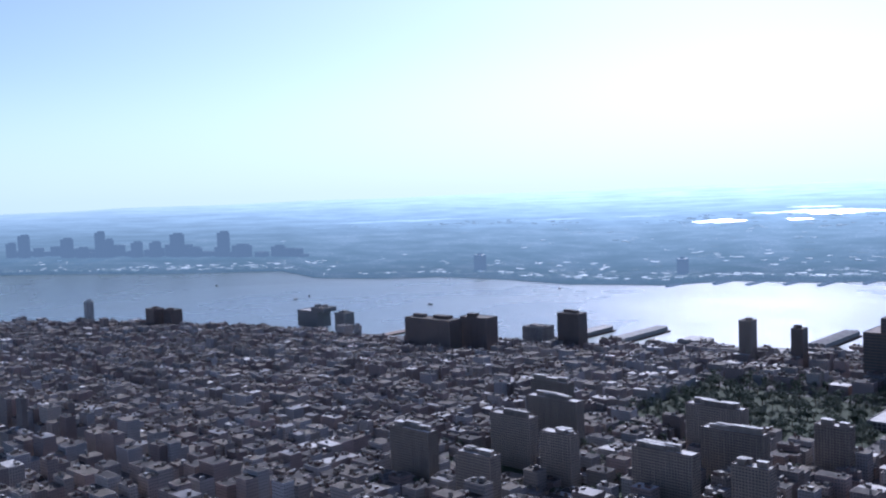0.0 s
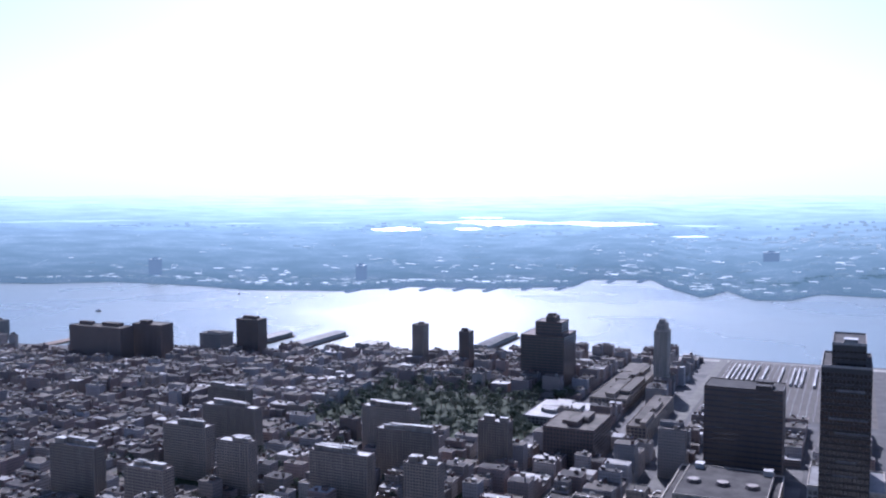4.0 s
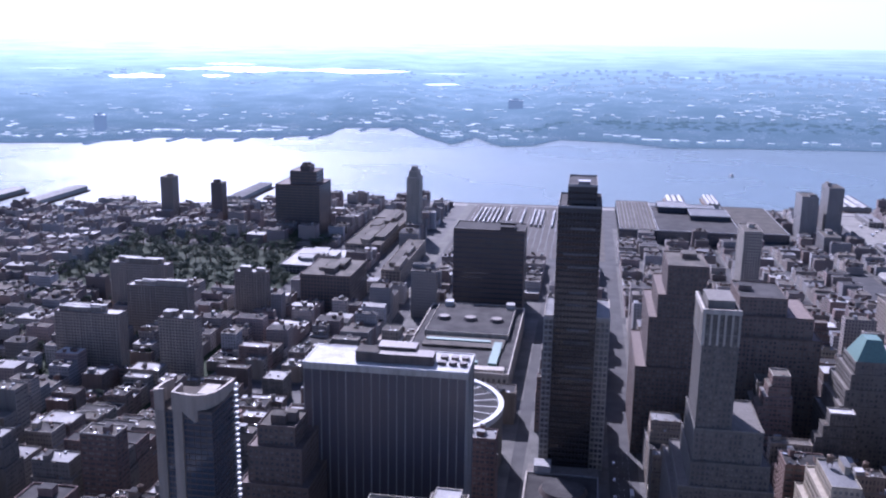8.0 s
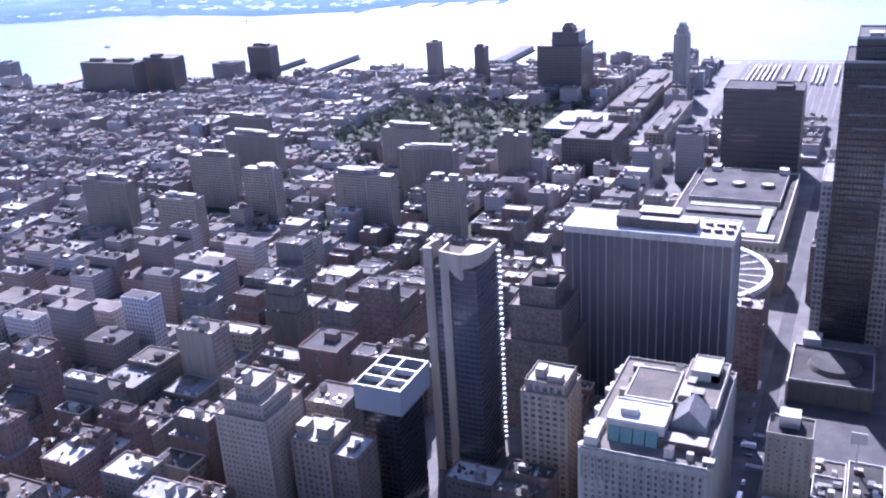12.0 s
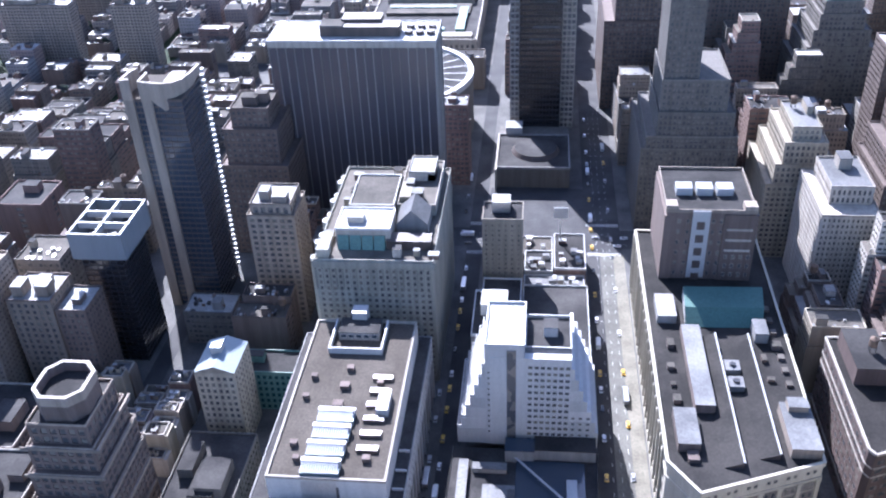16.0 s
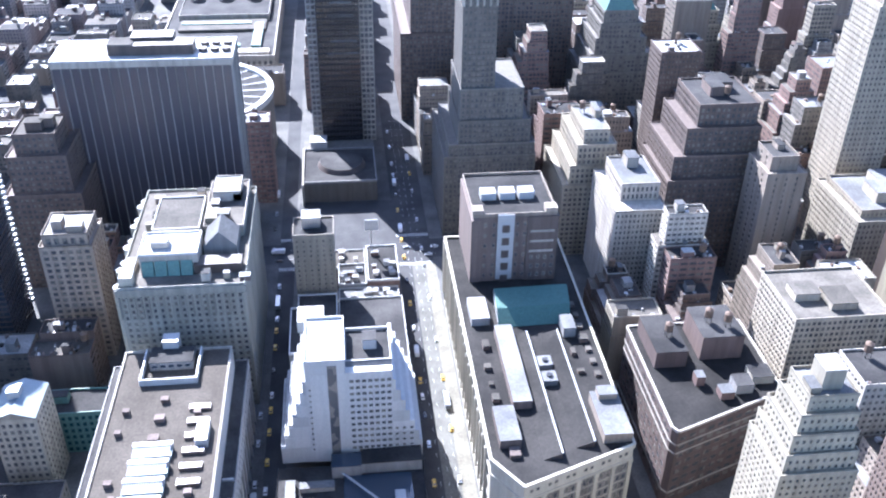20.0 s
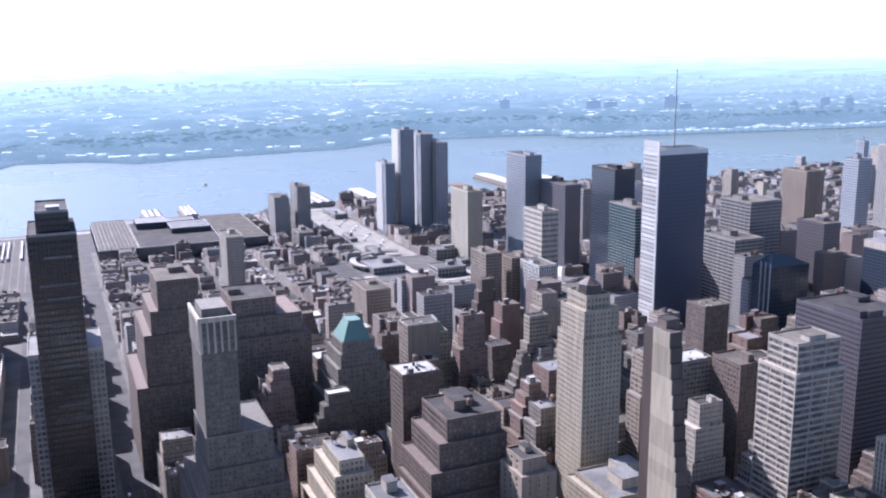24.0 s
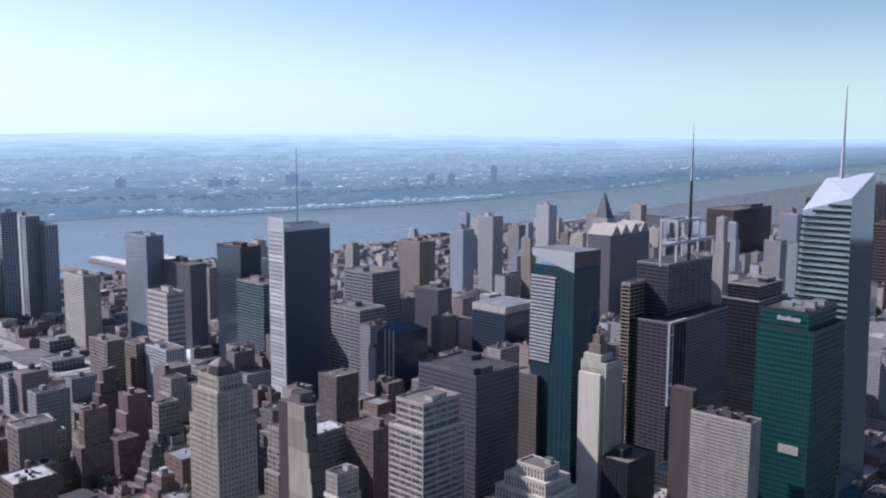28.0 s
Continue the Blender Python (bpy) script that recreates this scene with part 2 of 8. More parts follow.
def skin(mb, x0, x1, y0, y1, z0, z1, wall, bay=3.2, floor=3.6, pier=1.3, span=1.5, deep=0.35, sides="WENS", cap=1.0, blank=""):
    """A wall with window openings cut through it on each side: E looks to -Y, S to -X, N to +X, W to +Y."""
    nz = max(1, round((z1 - z0 - cap) / floor)) if span > 0 else 1
    fz = (z1 - z0 - cap) / nz
    sp = min(span, fz * 0.8) if span > 0 else 0.4
    zs = [z0]
    for j in range(nz):
        zs += [z0 + j * fz + sp * 0.6, z0 + (j + 1) * fz - sp * 0.4]
    zs = np.array(zs + [z1])
    k = mb.slot(wall)
    for side in sides:
        a0, a1 = (x0, x1) if side in "EW" else (y0, y1)
        n = max(1, round((a1 - a0) / bay))
        st = (a1 - a0 - pier) / n
        xs = np.array([a0] + [q for i in range(n) for q in (a0 + i * st + pier, a0 + (i + 1) * st)] + [a1])
        if side in blank:
            xs = np.array([a0, a1])
        nx, nv = len(xs), len(zs)
        A, Z = np.meshgrid(xs, zs, indexing="ij")
        idx = np.arange(nx * nv).reshape(nx, nv)
        cell = np.ones((nx - 1, nv - 1), bool)
        if side not in blank:
            cell[1::2, 1::2] = False
        ci, cj = np.nonzero(cell)
        q = np.stack([idx[ci, cj], idx[ci + 1, cj], idx[ci + 1, cj + 1], idx[ci, cj + 1]], -1)
        wi, wj = np.nonzero(~cell)
        m = nx * nv
        ring = np.stack([idx[wi, wj], idx[wi + 1, wj], idx[wi + 1, wj + 1], idx[wi, wj + 1]], -1)
        inner = ring + m
        rev = np.concatenate([np.stack([ring[:, a], inner[:, a], inner[:, b], ring[:, b]], -1) for a, b in ((0, 1), (1, 2), (2, 3), (3, 0))]) if len(wi) and deep > 0.12 else np.zeros((0, 4), int)
        A2, Z2 = np.r_[A.ravel(), A.ravel()], np.r_[Z.ravel(), Z.ravel()]
        D = np.r_[np.zeros(m), np.full(m, deep)]
        if side == "E":
            v = np.stack([A2, y0 + D, Z2], -1)
        elif side == "W":
            v = np.stack([A2, y1 - D, Z2], -1)
        elif side == "S":
            v = np.stack([x0 + D, A2, Z2], -1)
        else:
            v = np.stack([x1 - D, A2, Z2], -1)
        quads = np.concatenate([q, rev])
        used = np.unique(quads)
        remap = np.zeros(2 * m, int)
        remap[used] = np.arange(len(used))
        quads = remap[quads]
        if side in "WS":
            quads = quads[:, ::-1]
        mb.sheets.append((v[used], quads, k))


def ledge(mb, low, up, z, wall):
    """The flat set-back between two tiers of a wall."""
    a = [(low[0], low[2]), (low[1], low[2]), (low[1], low[3]), (low[0], low[3])]
    b = [(up[0], up[2]), (up[1], up[2]), (up[1], up[3]), (up[0], up[3])]
    pts = np.array([(*p, z) for p in a + b], float)
    mb.sheets.append((pts, np.array([[i, (i + 1) % 4, 4 + (i + 1) % 4, 4 + i] for i in range(4)]), mb.slot(wall)))


def core(mb, x0, x1, y0, y1, z0, z1, glass, deep=0.35):
    mb.box(x0 + deep, x1 - deep, y0 + deep, y1 - deep, z0, z1 - 0.6, glass)


def parapet(mb, x0, x1, y0, y1, z, h, m, w=0.4):
    """A low wall all round a roof, as one closed ring."""
    o = [(x0, y0), (x1, y0), (x1, y1), (x0, y1)]
    n = [(x0 + w, y0 + w), (x1 - w, y0 + w), (x1 - w, y1 - w), (x0 + w, y1 - w)]
    base = len(mb.v)
    mb.v += [(*p, z) for p in o] + [(*p, z + h) for p in o] + [(*p, z + h) for p in n] + [(*p, z) for p in n]
    k = mb.slot(m)
    for i in range(4):
        j = (i + 1) % 4
        for lo, hi in ((0, 4), (4, 8), (8, 12)):
            mb.f.append((base + lo + i, base + lo + j, base + hi + j, base + hi + i))
            mb.fm.append(k)


def water_tank(parent, x, y, z, s=1.0):
    """A round timber tank with a conical hat on a steel stand."""
    legs = Boxes()
    for dx in (-1.2, 1.2):
        for dy in (-1.2, 1.2):
            legs.box(x + dx * s - 0.12, x + dx * s + 0.12, y + dy * s - 0.12, y + dy * s + 0.12, z, z + 3 * s, BLACK)
    legs.box(x - 1.6 * s, x + 1.6 * s, y - 1.6 * s, y + 1.6 * s, z + 3 * s, z + 3.2 * s, BLACK)
    tub = Boxes()
    tub.tube(x, y, z + 3.2 * s, z + 7 * s, 1.9 * s, 1.8 * s, TIMBER, 12)
    tub.tube(x, y, z + 7 * s, z + 8.4 * s, 2.0 * s, 0.0, TIMBER, 12)
    t = part("water_tank", tub, parent, "round weathered timber water tank")
    part("tank_stand", legs, t)


def bulkhead(mb, x0, x1, y0, y1, z, h, wall, rf):
    mb.box(x0, x1, y0, y1, z, z + h, wall)
    mb.box(x0 - 0.15, x1 + 0.15, y0 - 0.15, y1 + 0.15, z + h, z + h + 0.3, rf)


LOTS = []          # ground taken by the named buildings: x0, x1, y0, y1


def tower(label, tiers, wall=TAN, glass=GLASS, roof=ROOF_G, bay=3.2, floor=3.6, pier=1.3, span=1.5, deep=0.35,
          sides="WENS", category="tower", tops=1, tanks=0, name="office_building", seed=0, rim=None, cap=1.0, group=""):
    """A building of stacked tiers (x0, x1, y0, y1, top), each from the top of the one before or from the ground."""
    rng = random.Random(seed * 7 + int(tiers[0][0]) * 13 + int(tiers[0][2]))
    b = thing(name, label, category, group)
    w, g = Boxes(), Boxes()
    z = 0.0
    if math.hypot(tiers[0][0], tiers[0][2]) > 760:      # far towers: the glass lies almost flush
        deep, sides = min(deep, 0.1), "ENS"
        if glass is GLASS:
            glass = DARKG if wall in (DARKB, BLACK) else FARG
    for i, (x0, x1, y0, y1, z1) in enumerate(tiers):
        skin(w, x0, x1, y0, y1, z, z1, wall, bay, floor, pier, span, deep, sides, cap)
        core(g, x0, x1, y0, y1, z, z1, glass, deep)
        if i:
            ledge(w, tiers[i - 1], tiers[i], z, wall)
        r, top = Boxes(), Boxes()
        r.box(x0 + 0.3, x1 - 0.3, y0 + 0.3, y1 - 0.3, z1 - 0.5, z1 - 0.1, roof)
        part("roof", r, b)
        parapet(top, x0 - 0.05, x1 + 0.05, y0 - 0.05, y1 + 0.05, z1, 1.0, rim or wall)
        part("parapet", top, b)
        z = z1
    LOTS.append((tiers[0][0], tiers[0][1], tiers[0][2], tiers[0][3]))
    part("wall", w, b)
    part("glazing", g, b)
    x0, x1, y0, y1, z1 = tiers[-1]
    dx, dy = x1 - x0, y1 - y0
    for _ in range(tops):
        bw, bd, h = dx * rng.uniform(0.2, 0.4), dy * rng.uniform(0.2, 0.4), rng.uniform(3, 6.5)
        bx, by = x0 + 1.5 + rng.random() * (dx - bw - 3), y0 + 1.5 + rng.random() * (dy - bd - 3)
        k = Boxes()
        bulkhead(k, bx, bx + bw, by, by + bd, z1 - 0.1, h, wall, roof)
        part("bulkhead", k, b)
    for _ in range(tanks):
        water_tank(b, x0 + dx * rng.uniform(0.2, 0.8), y0 + dy * rng.uniform(0.2, 0.8), z1 - 0.1)
    return b


def window_mesh(w, h, glass, frame):
    """One window that looks to -Y: a raised frame round a recessed pane, its lower left corner at the origin."""
    k = Boxes()
    k.box(0, w, -0.05, 0.0, 0, h, glass)
    for a in ((0, w, 0, 0.12), (0, w, h - 0.12, h), (0, 0.1, 0.12, h - 0.12), (w - 0.1, w, 0.12, h - 0.12)):
        k.box(a[0], a[1], -0.14, -0.02, a[2], a[3], frame)
    return k.mesh("window")


TURN = {"E": 0, "N": 90, "W": 180, "S": -90}


def windows_on(parent, side, at, a0, a1, na, z0, z1, nz, w, h, glass=None, frame=None, skip=None):
    """Rows of single windows on an upright wall; a runs along the wall in world units."""
    me = window_mesh(w, h, glass or GLASS, frame or PALE)
    for j in range(nz):
        z = z0 + (z1 - z0 - h) * (j / (nz - 1) if nz > 1 else 0)
        for i in range(na):
            if skip and skip(i, j):
                continue
            a = a0 + (a1 - a0 - w) * (i / (na - 1) if na > 1 else 0)
            ob = new("window", me)
            ob.parent = parent
            if side == "E":
                ob.matrix_basis = pose(a, at, z)
            elif side == "S":
                ob.matrix_basis = pose(at, a + w, z, 0, 0, -90)
            else:
                ob.matrix_basis = pose(at, a, z, 0, 0, 90)


def lump(name, parent, x0, x1, y0, y1, z0, z1, m, top=None, label=""):
    """A plain roof house: walls, a small overhanging lid."""
    k = Boxes()
    k.box(x0, x1, y0, y1, z0, z1, m)
    k.box(x0 - 0.12, x1 + 0.12, y0 - 0.12, y1 + 0.12, z1, z1 + 0.2, top or m)
    return part(name, k, parent, label)


def cooling_unit(parent, x0, x1, y0, y1, z, h, m, fans=2, slats=8):
    """A roof chiller: casing, louvre slats along its side and fans on top."""
    k = Boxes()
    k.box(x0, x1, y0, y1, z, z + h, m)
    u = part("cooling_unit", k, parent, "pale metal cooling unit")
    s = Boxes()
    for i in range(slats):
        a = x0 + (x1 - x0) * (i + 0.5) / slats
        s.box(a - 0.15, a + 0.15, y0 + 0.2, y1 - 0.2, z + h, z + h + 0.35, STEEL)
    if slats:
        part("louvre", s, u)
    for i in range(fans):
        a = x0 + (x1 - x0) * (i + 0.5) / fans
        f = Boxes()
        f.tube(a, (y0 + y1) / 2, z + h + 0.3, z + h + 0.9, min(1.4, (y1 - y0) * 0.35), min(1.4, (y1 - y0) * 0.35), BLACK, 12)
        part("fan", f, u)
    return u


def walls(parent, x0, x1, y0, y1, z0, z1, m, name="wall", label=""):
    k = Boxes()
    k.box(x0, x1, y0, y1, z0, z1, m)
    return part(name, k, parent, label)


def deck(parent, x0, x1, y0, y1, z, m, rim=None, h=1.0, w=0.5, name="roof"):
    k = Boxes()
    k.box(x0 + 0.1, x1 - 0.1, y0 + 0.1, y1 - 0.1, z - 0.3, z + 0.02, m)
    ob = part(name, k, parent)
    if rim:
        q = Boxes()
        parapet(q, x0 - 0.08, x1 + 0.08, y0 - 0.08, y1 + 0.08, z - 0.4, h + 0.4, rim, w)
        part("parapet", q, parent)
    return ob

# ---- ground, water and the far shore ----
STREET = 80.5


def street_x(n):
    """Centre line of a numbered cross street."""
    return 40.2 + (n - 34) * STREET


AVES = [-70.0, 207.0, 500.0, 775.0, 1050.0, 1325.0, 1600.0]
NEAR_SHORE = [(-3300, 760), (-2652, 990), (-2259, 1200), (-1804, 1330), (-1253, 1440), (-1000, 1560), (-415, 1772), (0, 1792),
              (500, 1850), (1158, 1890), (1500, 1840), (2129, 1890), (2497, 1930), (3100, 1960)]
FAR_SHORE = [(-4600, 1600), (-4444, 1683), (-3612, 2047), (-3161, 2340), (-2765, 2202), (-2483, 2291), (-2318, 2418), (-2014, 2435),
             (-1748, 2395), (-1454, 2484), (-1311, 2679), (-1062, 2730), (-821, 2897), (-841, 3139), (-625, 3203), (-559, 3009),
             (-397, 2742), (-356, 2964), (-262, 2751), (-163, 2780), (-86, 2977), (108, 2953), (238, 2839), (887, 2939), (1115, 3086),
             (1551, 3081), (1730, 3057), (1771, 2878), (2302, 2816), (3077, 2714), (3628, 2801), (4262, 2739), (6500, 2750), (9500, 2900)]


def shore_y(x):
    return float(np.interp(x, [p[0] for p in NEAR_SHORE], [p[1] for p in NEAR_SHORE]))


def asphalt():
    k = Mat("asphalt")
    col = k.ramp(k.noise(0.05, 5), (0.3, (0.032, 0.032, 0.035)), (0.7, (0.068, 0.067, 0.066)))
    col = k.mix(1.0, col, k.ramp(k.noise(1.5, 3), (0.3, 0.8), (0.7, 1.2)), "MULTIPLY")
    k.p.inputs["Specular IOR Level"].default_value = 0.25
    return k.out(col, 0.85, bump=k.noise(4, 2), strength=0.15, dist=0.03)


def river():
    k = Mat("river_water")
    st = k.node("ShaderNodeMapping", Scale=(1.0, 1.0, 1.0), Rotation=(0, 0, 0.5))
    k.link(k.pos(), st.inputs["Vector"])
    waves = k.math("ADD", k.noise(0.12, 4, st.outputs[0], 0.7), k.math("MULTIPLY", k.noise(0.011, 2), 0.6))
    calm = k.ramp(k.noise(0.0016, 3), (0.35, 0.24), (0.65, 0.33))
    m = k.out((0.11, 0.148, 0.15), calm, bump=waves, strength=1.0, dist=1.3)
    k.p.inputs["IOR"].default_value = 1.33
    return m


ASPHALT, WATER = asphalt(), river()
# road colour made pale to stand in for sunlight
SUNROAD = roofing("sun_painted_road", (0.085, 0.083, 0.073), (0.135, 0.131, 0.115), 0.85)
PAVE = roofing("concrete_pavement", (0.065, 0.064, 0.061), (0.105, 0.102, 0.096), 0.85)

g = Boxes()
g.face([(-3300, -4200, 0), (3100, -4200, 0)] + [(x, y, 0) for x, y in reversed(NEAR_SHORE)], ASPHALT)
for (ax, ay), (bx, by) in zip(NEAR_SHORE, NEAR_SHORE[1:]):
    g.face([(ax, ay, 0), (bx, by, 0), (bx, by, -4), (ax, ay, -4)], PAVE)
tagged(new("ground", g.mesh("ground")), "dark asphalt city ground with a stone river wall", "ground", kind="structure")

# the land over the river: past 3.4 km it is drawn in towards the eye along the line of sight, so that the true horizon lies within 5 km
EYE_Z = EYE[2]


def drawn_in(x, y, z):
    r = math.hypot(x, y)
    z -= r * r / 1.49e7
    if r <= 3400:
        return (x, y, z)
    q = 3400 + 1250 * (1 - math.exp(-(r - 3400) / 1700))
    return (x * q / r, y * q / r, EYE_Z + (z - EYE_Z) * q / r)


def polar_sheet(name, az0, az1, radii, height, m, step=1.0):
    """A sheet in rings round the eye, drawn in with the distance."""
    az = np.radians(np.arange(az0, az1 + 0.01, step))
    verts = [drawn_in(r * math.sin(a), r * math.cos(a), height(r * math.sin(a), r * math.cos(a))) for a in az for r in radii]
    n = len(radii)
    faces = [(i * n + j, (i + 1) * n + j, (i + 1) * n + j + 1, i * n + j + 1) for i in range(len(az) - 1) for j in range(n - 1)]
    me = bpy.data.meshes.new(name)
    me.from_pydata(verts, [], [f[::-1] for f in faces])
    me.materials.append(m)
    return new(name, me)


tagged(polar_sheet("water", -82, 82, [200, 1000, 1800, 2600, 3200, 3400, 3500, 3650, 3800, 4000, 4300, 4700, 5200, 6000, 7500, 9500], lambda x, y: -2, WATER),
       "broad rippled river glinting in the low sun", "river", kind="structure")


def far_land():
    k = Mat("haze_painted_far_land")
    uv = k.node("ShaderNodeTexCoord").outputs["UV"]
    sep = k.node("ShaderNodeSeparateXYZ")
    k.link(uv, sep.inputs[0])
    st = k.node("ShaderNodeMapping", Scale=(14.0, 30.0, 1.0))
    k.link(uv, st.inputs["Vector"])
    st2 = k.node("ShaderNodeMapping", Scale=(260.0, 330.0, 1.0))
    k.link(uv, st2.inputs["Vector"])
    big, small = k.noise(1.0, 6, st.outputs[0], 0.62), k.noise(1.0, 3, st2.outputs[0], 0.65)
    col = k.ramp(big, (0.4, (0.006, 0.009, 0.006)), (0.52, (0.014, 0.016, 0.015)), (0.64, (0.03, 0.03, 0.03)))
    spots = k.ramp(small, (0.60, 0.0), (0.66, 1.0))
    town = k.ramp(big, (0.45, 0.0), (0.6, 1.0))
    col = k.mix(k.math("MULTIPLY", spots, town), col, (0.2, 0.2, 0.19))
    k.out(col, 0.9)
    # distance haze is painted in as emission that pales towards the horizon
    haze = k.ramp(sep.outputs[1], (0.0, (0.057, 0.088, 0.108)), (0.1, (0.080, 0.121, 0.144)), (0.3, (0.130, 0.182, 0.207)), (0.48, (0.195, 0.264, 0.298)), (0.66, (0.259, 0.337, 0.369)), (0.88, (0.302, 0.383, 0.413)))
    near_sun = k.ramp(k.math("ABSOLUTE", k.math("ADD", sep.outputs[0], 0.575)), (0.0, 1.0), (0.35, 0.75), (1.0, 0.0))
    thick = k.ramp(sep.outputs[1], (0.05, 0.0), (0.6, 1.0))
    glow = k.node("ShaderNodeVectorMath")                       # painted haze is set to glow brighter on the sun's side
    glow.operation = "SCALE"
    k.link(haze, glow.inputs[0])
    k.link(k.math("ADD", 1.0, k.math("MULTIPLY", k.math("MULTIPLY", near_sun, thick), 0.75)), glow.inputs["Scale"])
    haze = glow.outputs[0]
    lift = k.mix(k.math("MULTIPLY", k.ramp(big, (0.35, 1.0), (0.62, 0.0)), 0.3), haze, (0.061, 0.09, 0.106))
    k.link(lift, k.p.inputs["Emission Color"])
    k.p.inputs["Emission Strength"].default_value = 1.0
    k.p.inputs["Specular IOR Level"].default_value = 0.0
    return k.m


FARLAND = far_land()


def build_far_land():
    az = np.radians(np.arange(-76, 76.01, 0.4))
    fa = np.array([math.atan2(x, y) for x, y in FAR_SHORE])
    fr = np.array([math.hypot(x, y) for x, y in FAR_SHORE])
    order = np.argsort(fa)
    rs = np.interp(az, fa[order], fr[order])
    steps = [0, 0.004, 0.02, 0.05, 0.1, 0.16, 0.23, 0.3, 0.38, 0.46, 0.55, 0.65, 0.76, 0.88, 1.0]
    verts, uvs, faces = [], [], []
    for i, a in enumerate(az):
        for s in steps:
            r = rs[i] * (70000 / rs[i]) ** (s ** 1.25)
            x, y = r * math.sin(a), r * math.cos(a)
            back = max(0.0, min(1.0, (r - rs[i] - 90) / 260))
            ridge = 48 * back * back * (3 - 2 * back) * max(0.0, min(1.0, (x + 500) / 800)) * math.exp(-max(0, r - 4500) / 6000)
            hills = 8 * noise.noise((x / 900, y / 900, 3)) + min(110, r / 260) * max(0, noise.noise((x / 9000, y / 5000, 7)) + 0.25)
            z = -1 + (0 if s == 0 else 3 if s == 0.004 else 5 + ridge + max(0, hills))
            verts.append(drawn_in(x, y, z))
            uvs.append((math.degrees(a) / 40, s))
    n = len(steps)
    for i in range(len(az) - 1):
        for j in range(n - 1):
            faces.append((i * n + j, (i + 1) * n + j, (i + 1) * n + j + 1, i * n + j + 1))
    me = bpy.data.meshes.new("far_land")
    me.from_pydata(verts, [], faces)
    lay = me.uv_layers.new(name="uv")
    for lp in me.loops:
        lay.data[lp.index].uv = uvs[lp.vertex_index]
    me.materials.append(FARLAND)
    return tagged(new("backdrop_far_shore", me), "far shore in painted blue haze, woods and towns to the horizon", "far shore", kind="structure")


build_far_land()
# blue-grey base colour stands in for haze over this ground
UPTOWN = roofing("haze_tinted_uptown_ground", (0.06, 0.07, 0.08), (0.12, 0.13, 0.14))
g = Boxes()
for i in range(30):
    for j in range(8):
        xs, ys = (3000 + i * 220, 3220 + i * 220), [(1960 + 0.1 * (3110 + i * 220 - 3100)) * q / 8 for q in (j, j + 1)]
        g.face([drawn_in(xs[a], ys[c], 0.4) for a, c in ((0, 0), (1, 0), (1, 1), (0, 1))], UPTOWN)
tagged(new("ground_uptown", g.mesh("ground_uptown")), "far city ground up the island, tinted as if hazy", "ground", kind="structure")

# ---- named towers of the midtown side ----
SCREEN_D = plain("dark_navy_panel", (0.03, 0.038, 0.058), 0.5)
# pale blue that stands in for haze on the distant towers
SLATE = masonry("slate_blue_panel", (0.34, 0.37, 0.40), 0.5, 0.15)


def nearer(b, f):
    """Scales a tower about the camera's eye, so that it keeps its outline in that view."""
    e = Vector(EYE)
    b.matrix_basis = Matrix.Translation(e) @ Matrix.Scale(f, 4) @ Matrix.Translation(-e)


tower("tall slatted grey office tower", [(715, 760, 800, 850, 150)], wall=GREY, floor=4, span=1.9, bay=8, pier=0.7)
tower("grey office tower with pale floor bands", [(661, 700, 760, 812, 119)], wall=GREY, floor=4, span=1.9, bay=8, pier=0.7)
tower("broad slate-purple office slab", [(495, 545, 440, 500, 139)], wall=PLUM, glass=DARKG, bay=2.2, span=2.2, pier=1.1, deep=0.12, roof=ROOF_T, tops=3)
tower("office block with wide white floor bands", [(400, 440, 400, 432, 128), (403, 437, 403, 428, 146)], wall=LIME, floor=4.2, span=1.5, bay=12, pier=0.6)
b = tower("tan brick stepped tower with a dark cap", [(301, 330, 480, 512, 140), (302, 328, 481, 510, 158), (305, 323, 484, 507, 167)], wall=BUFF, bay=3.0, pier=1.5, span=1.9, tops=0)
k = Boxes()
k.tube(314, 495, 167, 173, 9, 7.5, DARKB, 8)
k.tube(314, 495, 173, 177, 7, 1, DARKB, 8)
part("cap", k, b, "dark eight-sided cap")
tower("brown brick loft building among offices", [(429, 450, 480, 510, 104)], wall=BROWN)
tower("low dark glass office podium", [(548, 585, 342, 364, 84)], wall=BLACK, glass=BLUEG)
tower("wide dark brown office tower", [(1780, 1960, 880, 940, 153)], wall=DARKB)
tower("white art deco stepped tower top", [(436, 470, 330, 370, 94), (440, 466, 333, 366, 102), (445, 461, 338, 360, 109)], wall=CREAM, span=0.5, pier=1.2, bay=2.6)
tower("slim brown brick office tower", [(606, 625, 470, 497, 112)], wall=BROWN)
b = tower("dark glass block with a pale slanted crown", [(800, 858, 668, 718, 108)], wall=SCREEN_D, glass=BLUEG, span=1.2, bay=6, pier=0.4)
k = Boxes()
k.prism([(800, 668), (858, 668), (858, 718), (800, 718)], 108, 117, LIME, ROOF_S)
part("crown", k, b, "pale slanted stone crown")
tower("white stepped apartment tower far uptown", [(1279, 1308, 1100, 1135, 158)], wall=WHITE)
tower("tan tower with a peaked pale roof", [(1140, 1180, 1150, 1204, 118)], wall=TAN)
# bluish panels on the brown and tan towers here paint in haze
tower("dark brown panelled office tower", [(826, 852, 800, 843, 116)], wall=PLUM)
tower("grey-blue glass apartment tower", [(635, 665, 950, 1002, 174)], wall=BLACK, glass=BLUEG, span=0.8, pier=0.3, bay=6)
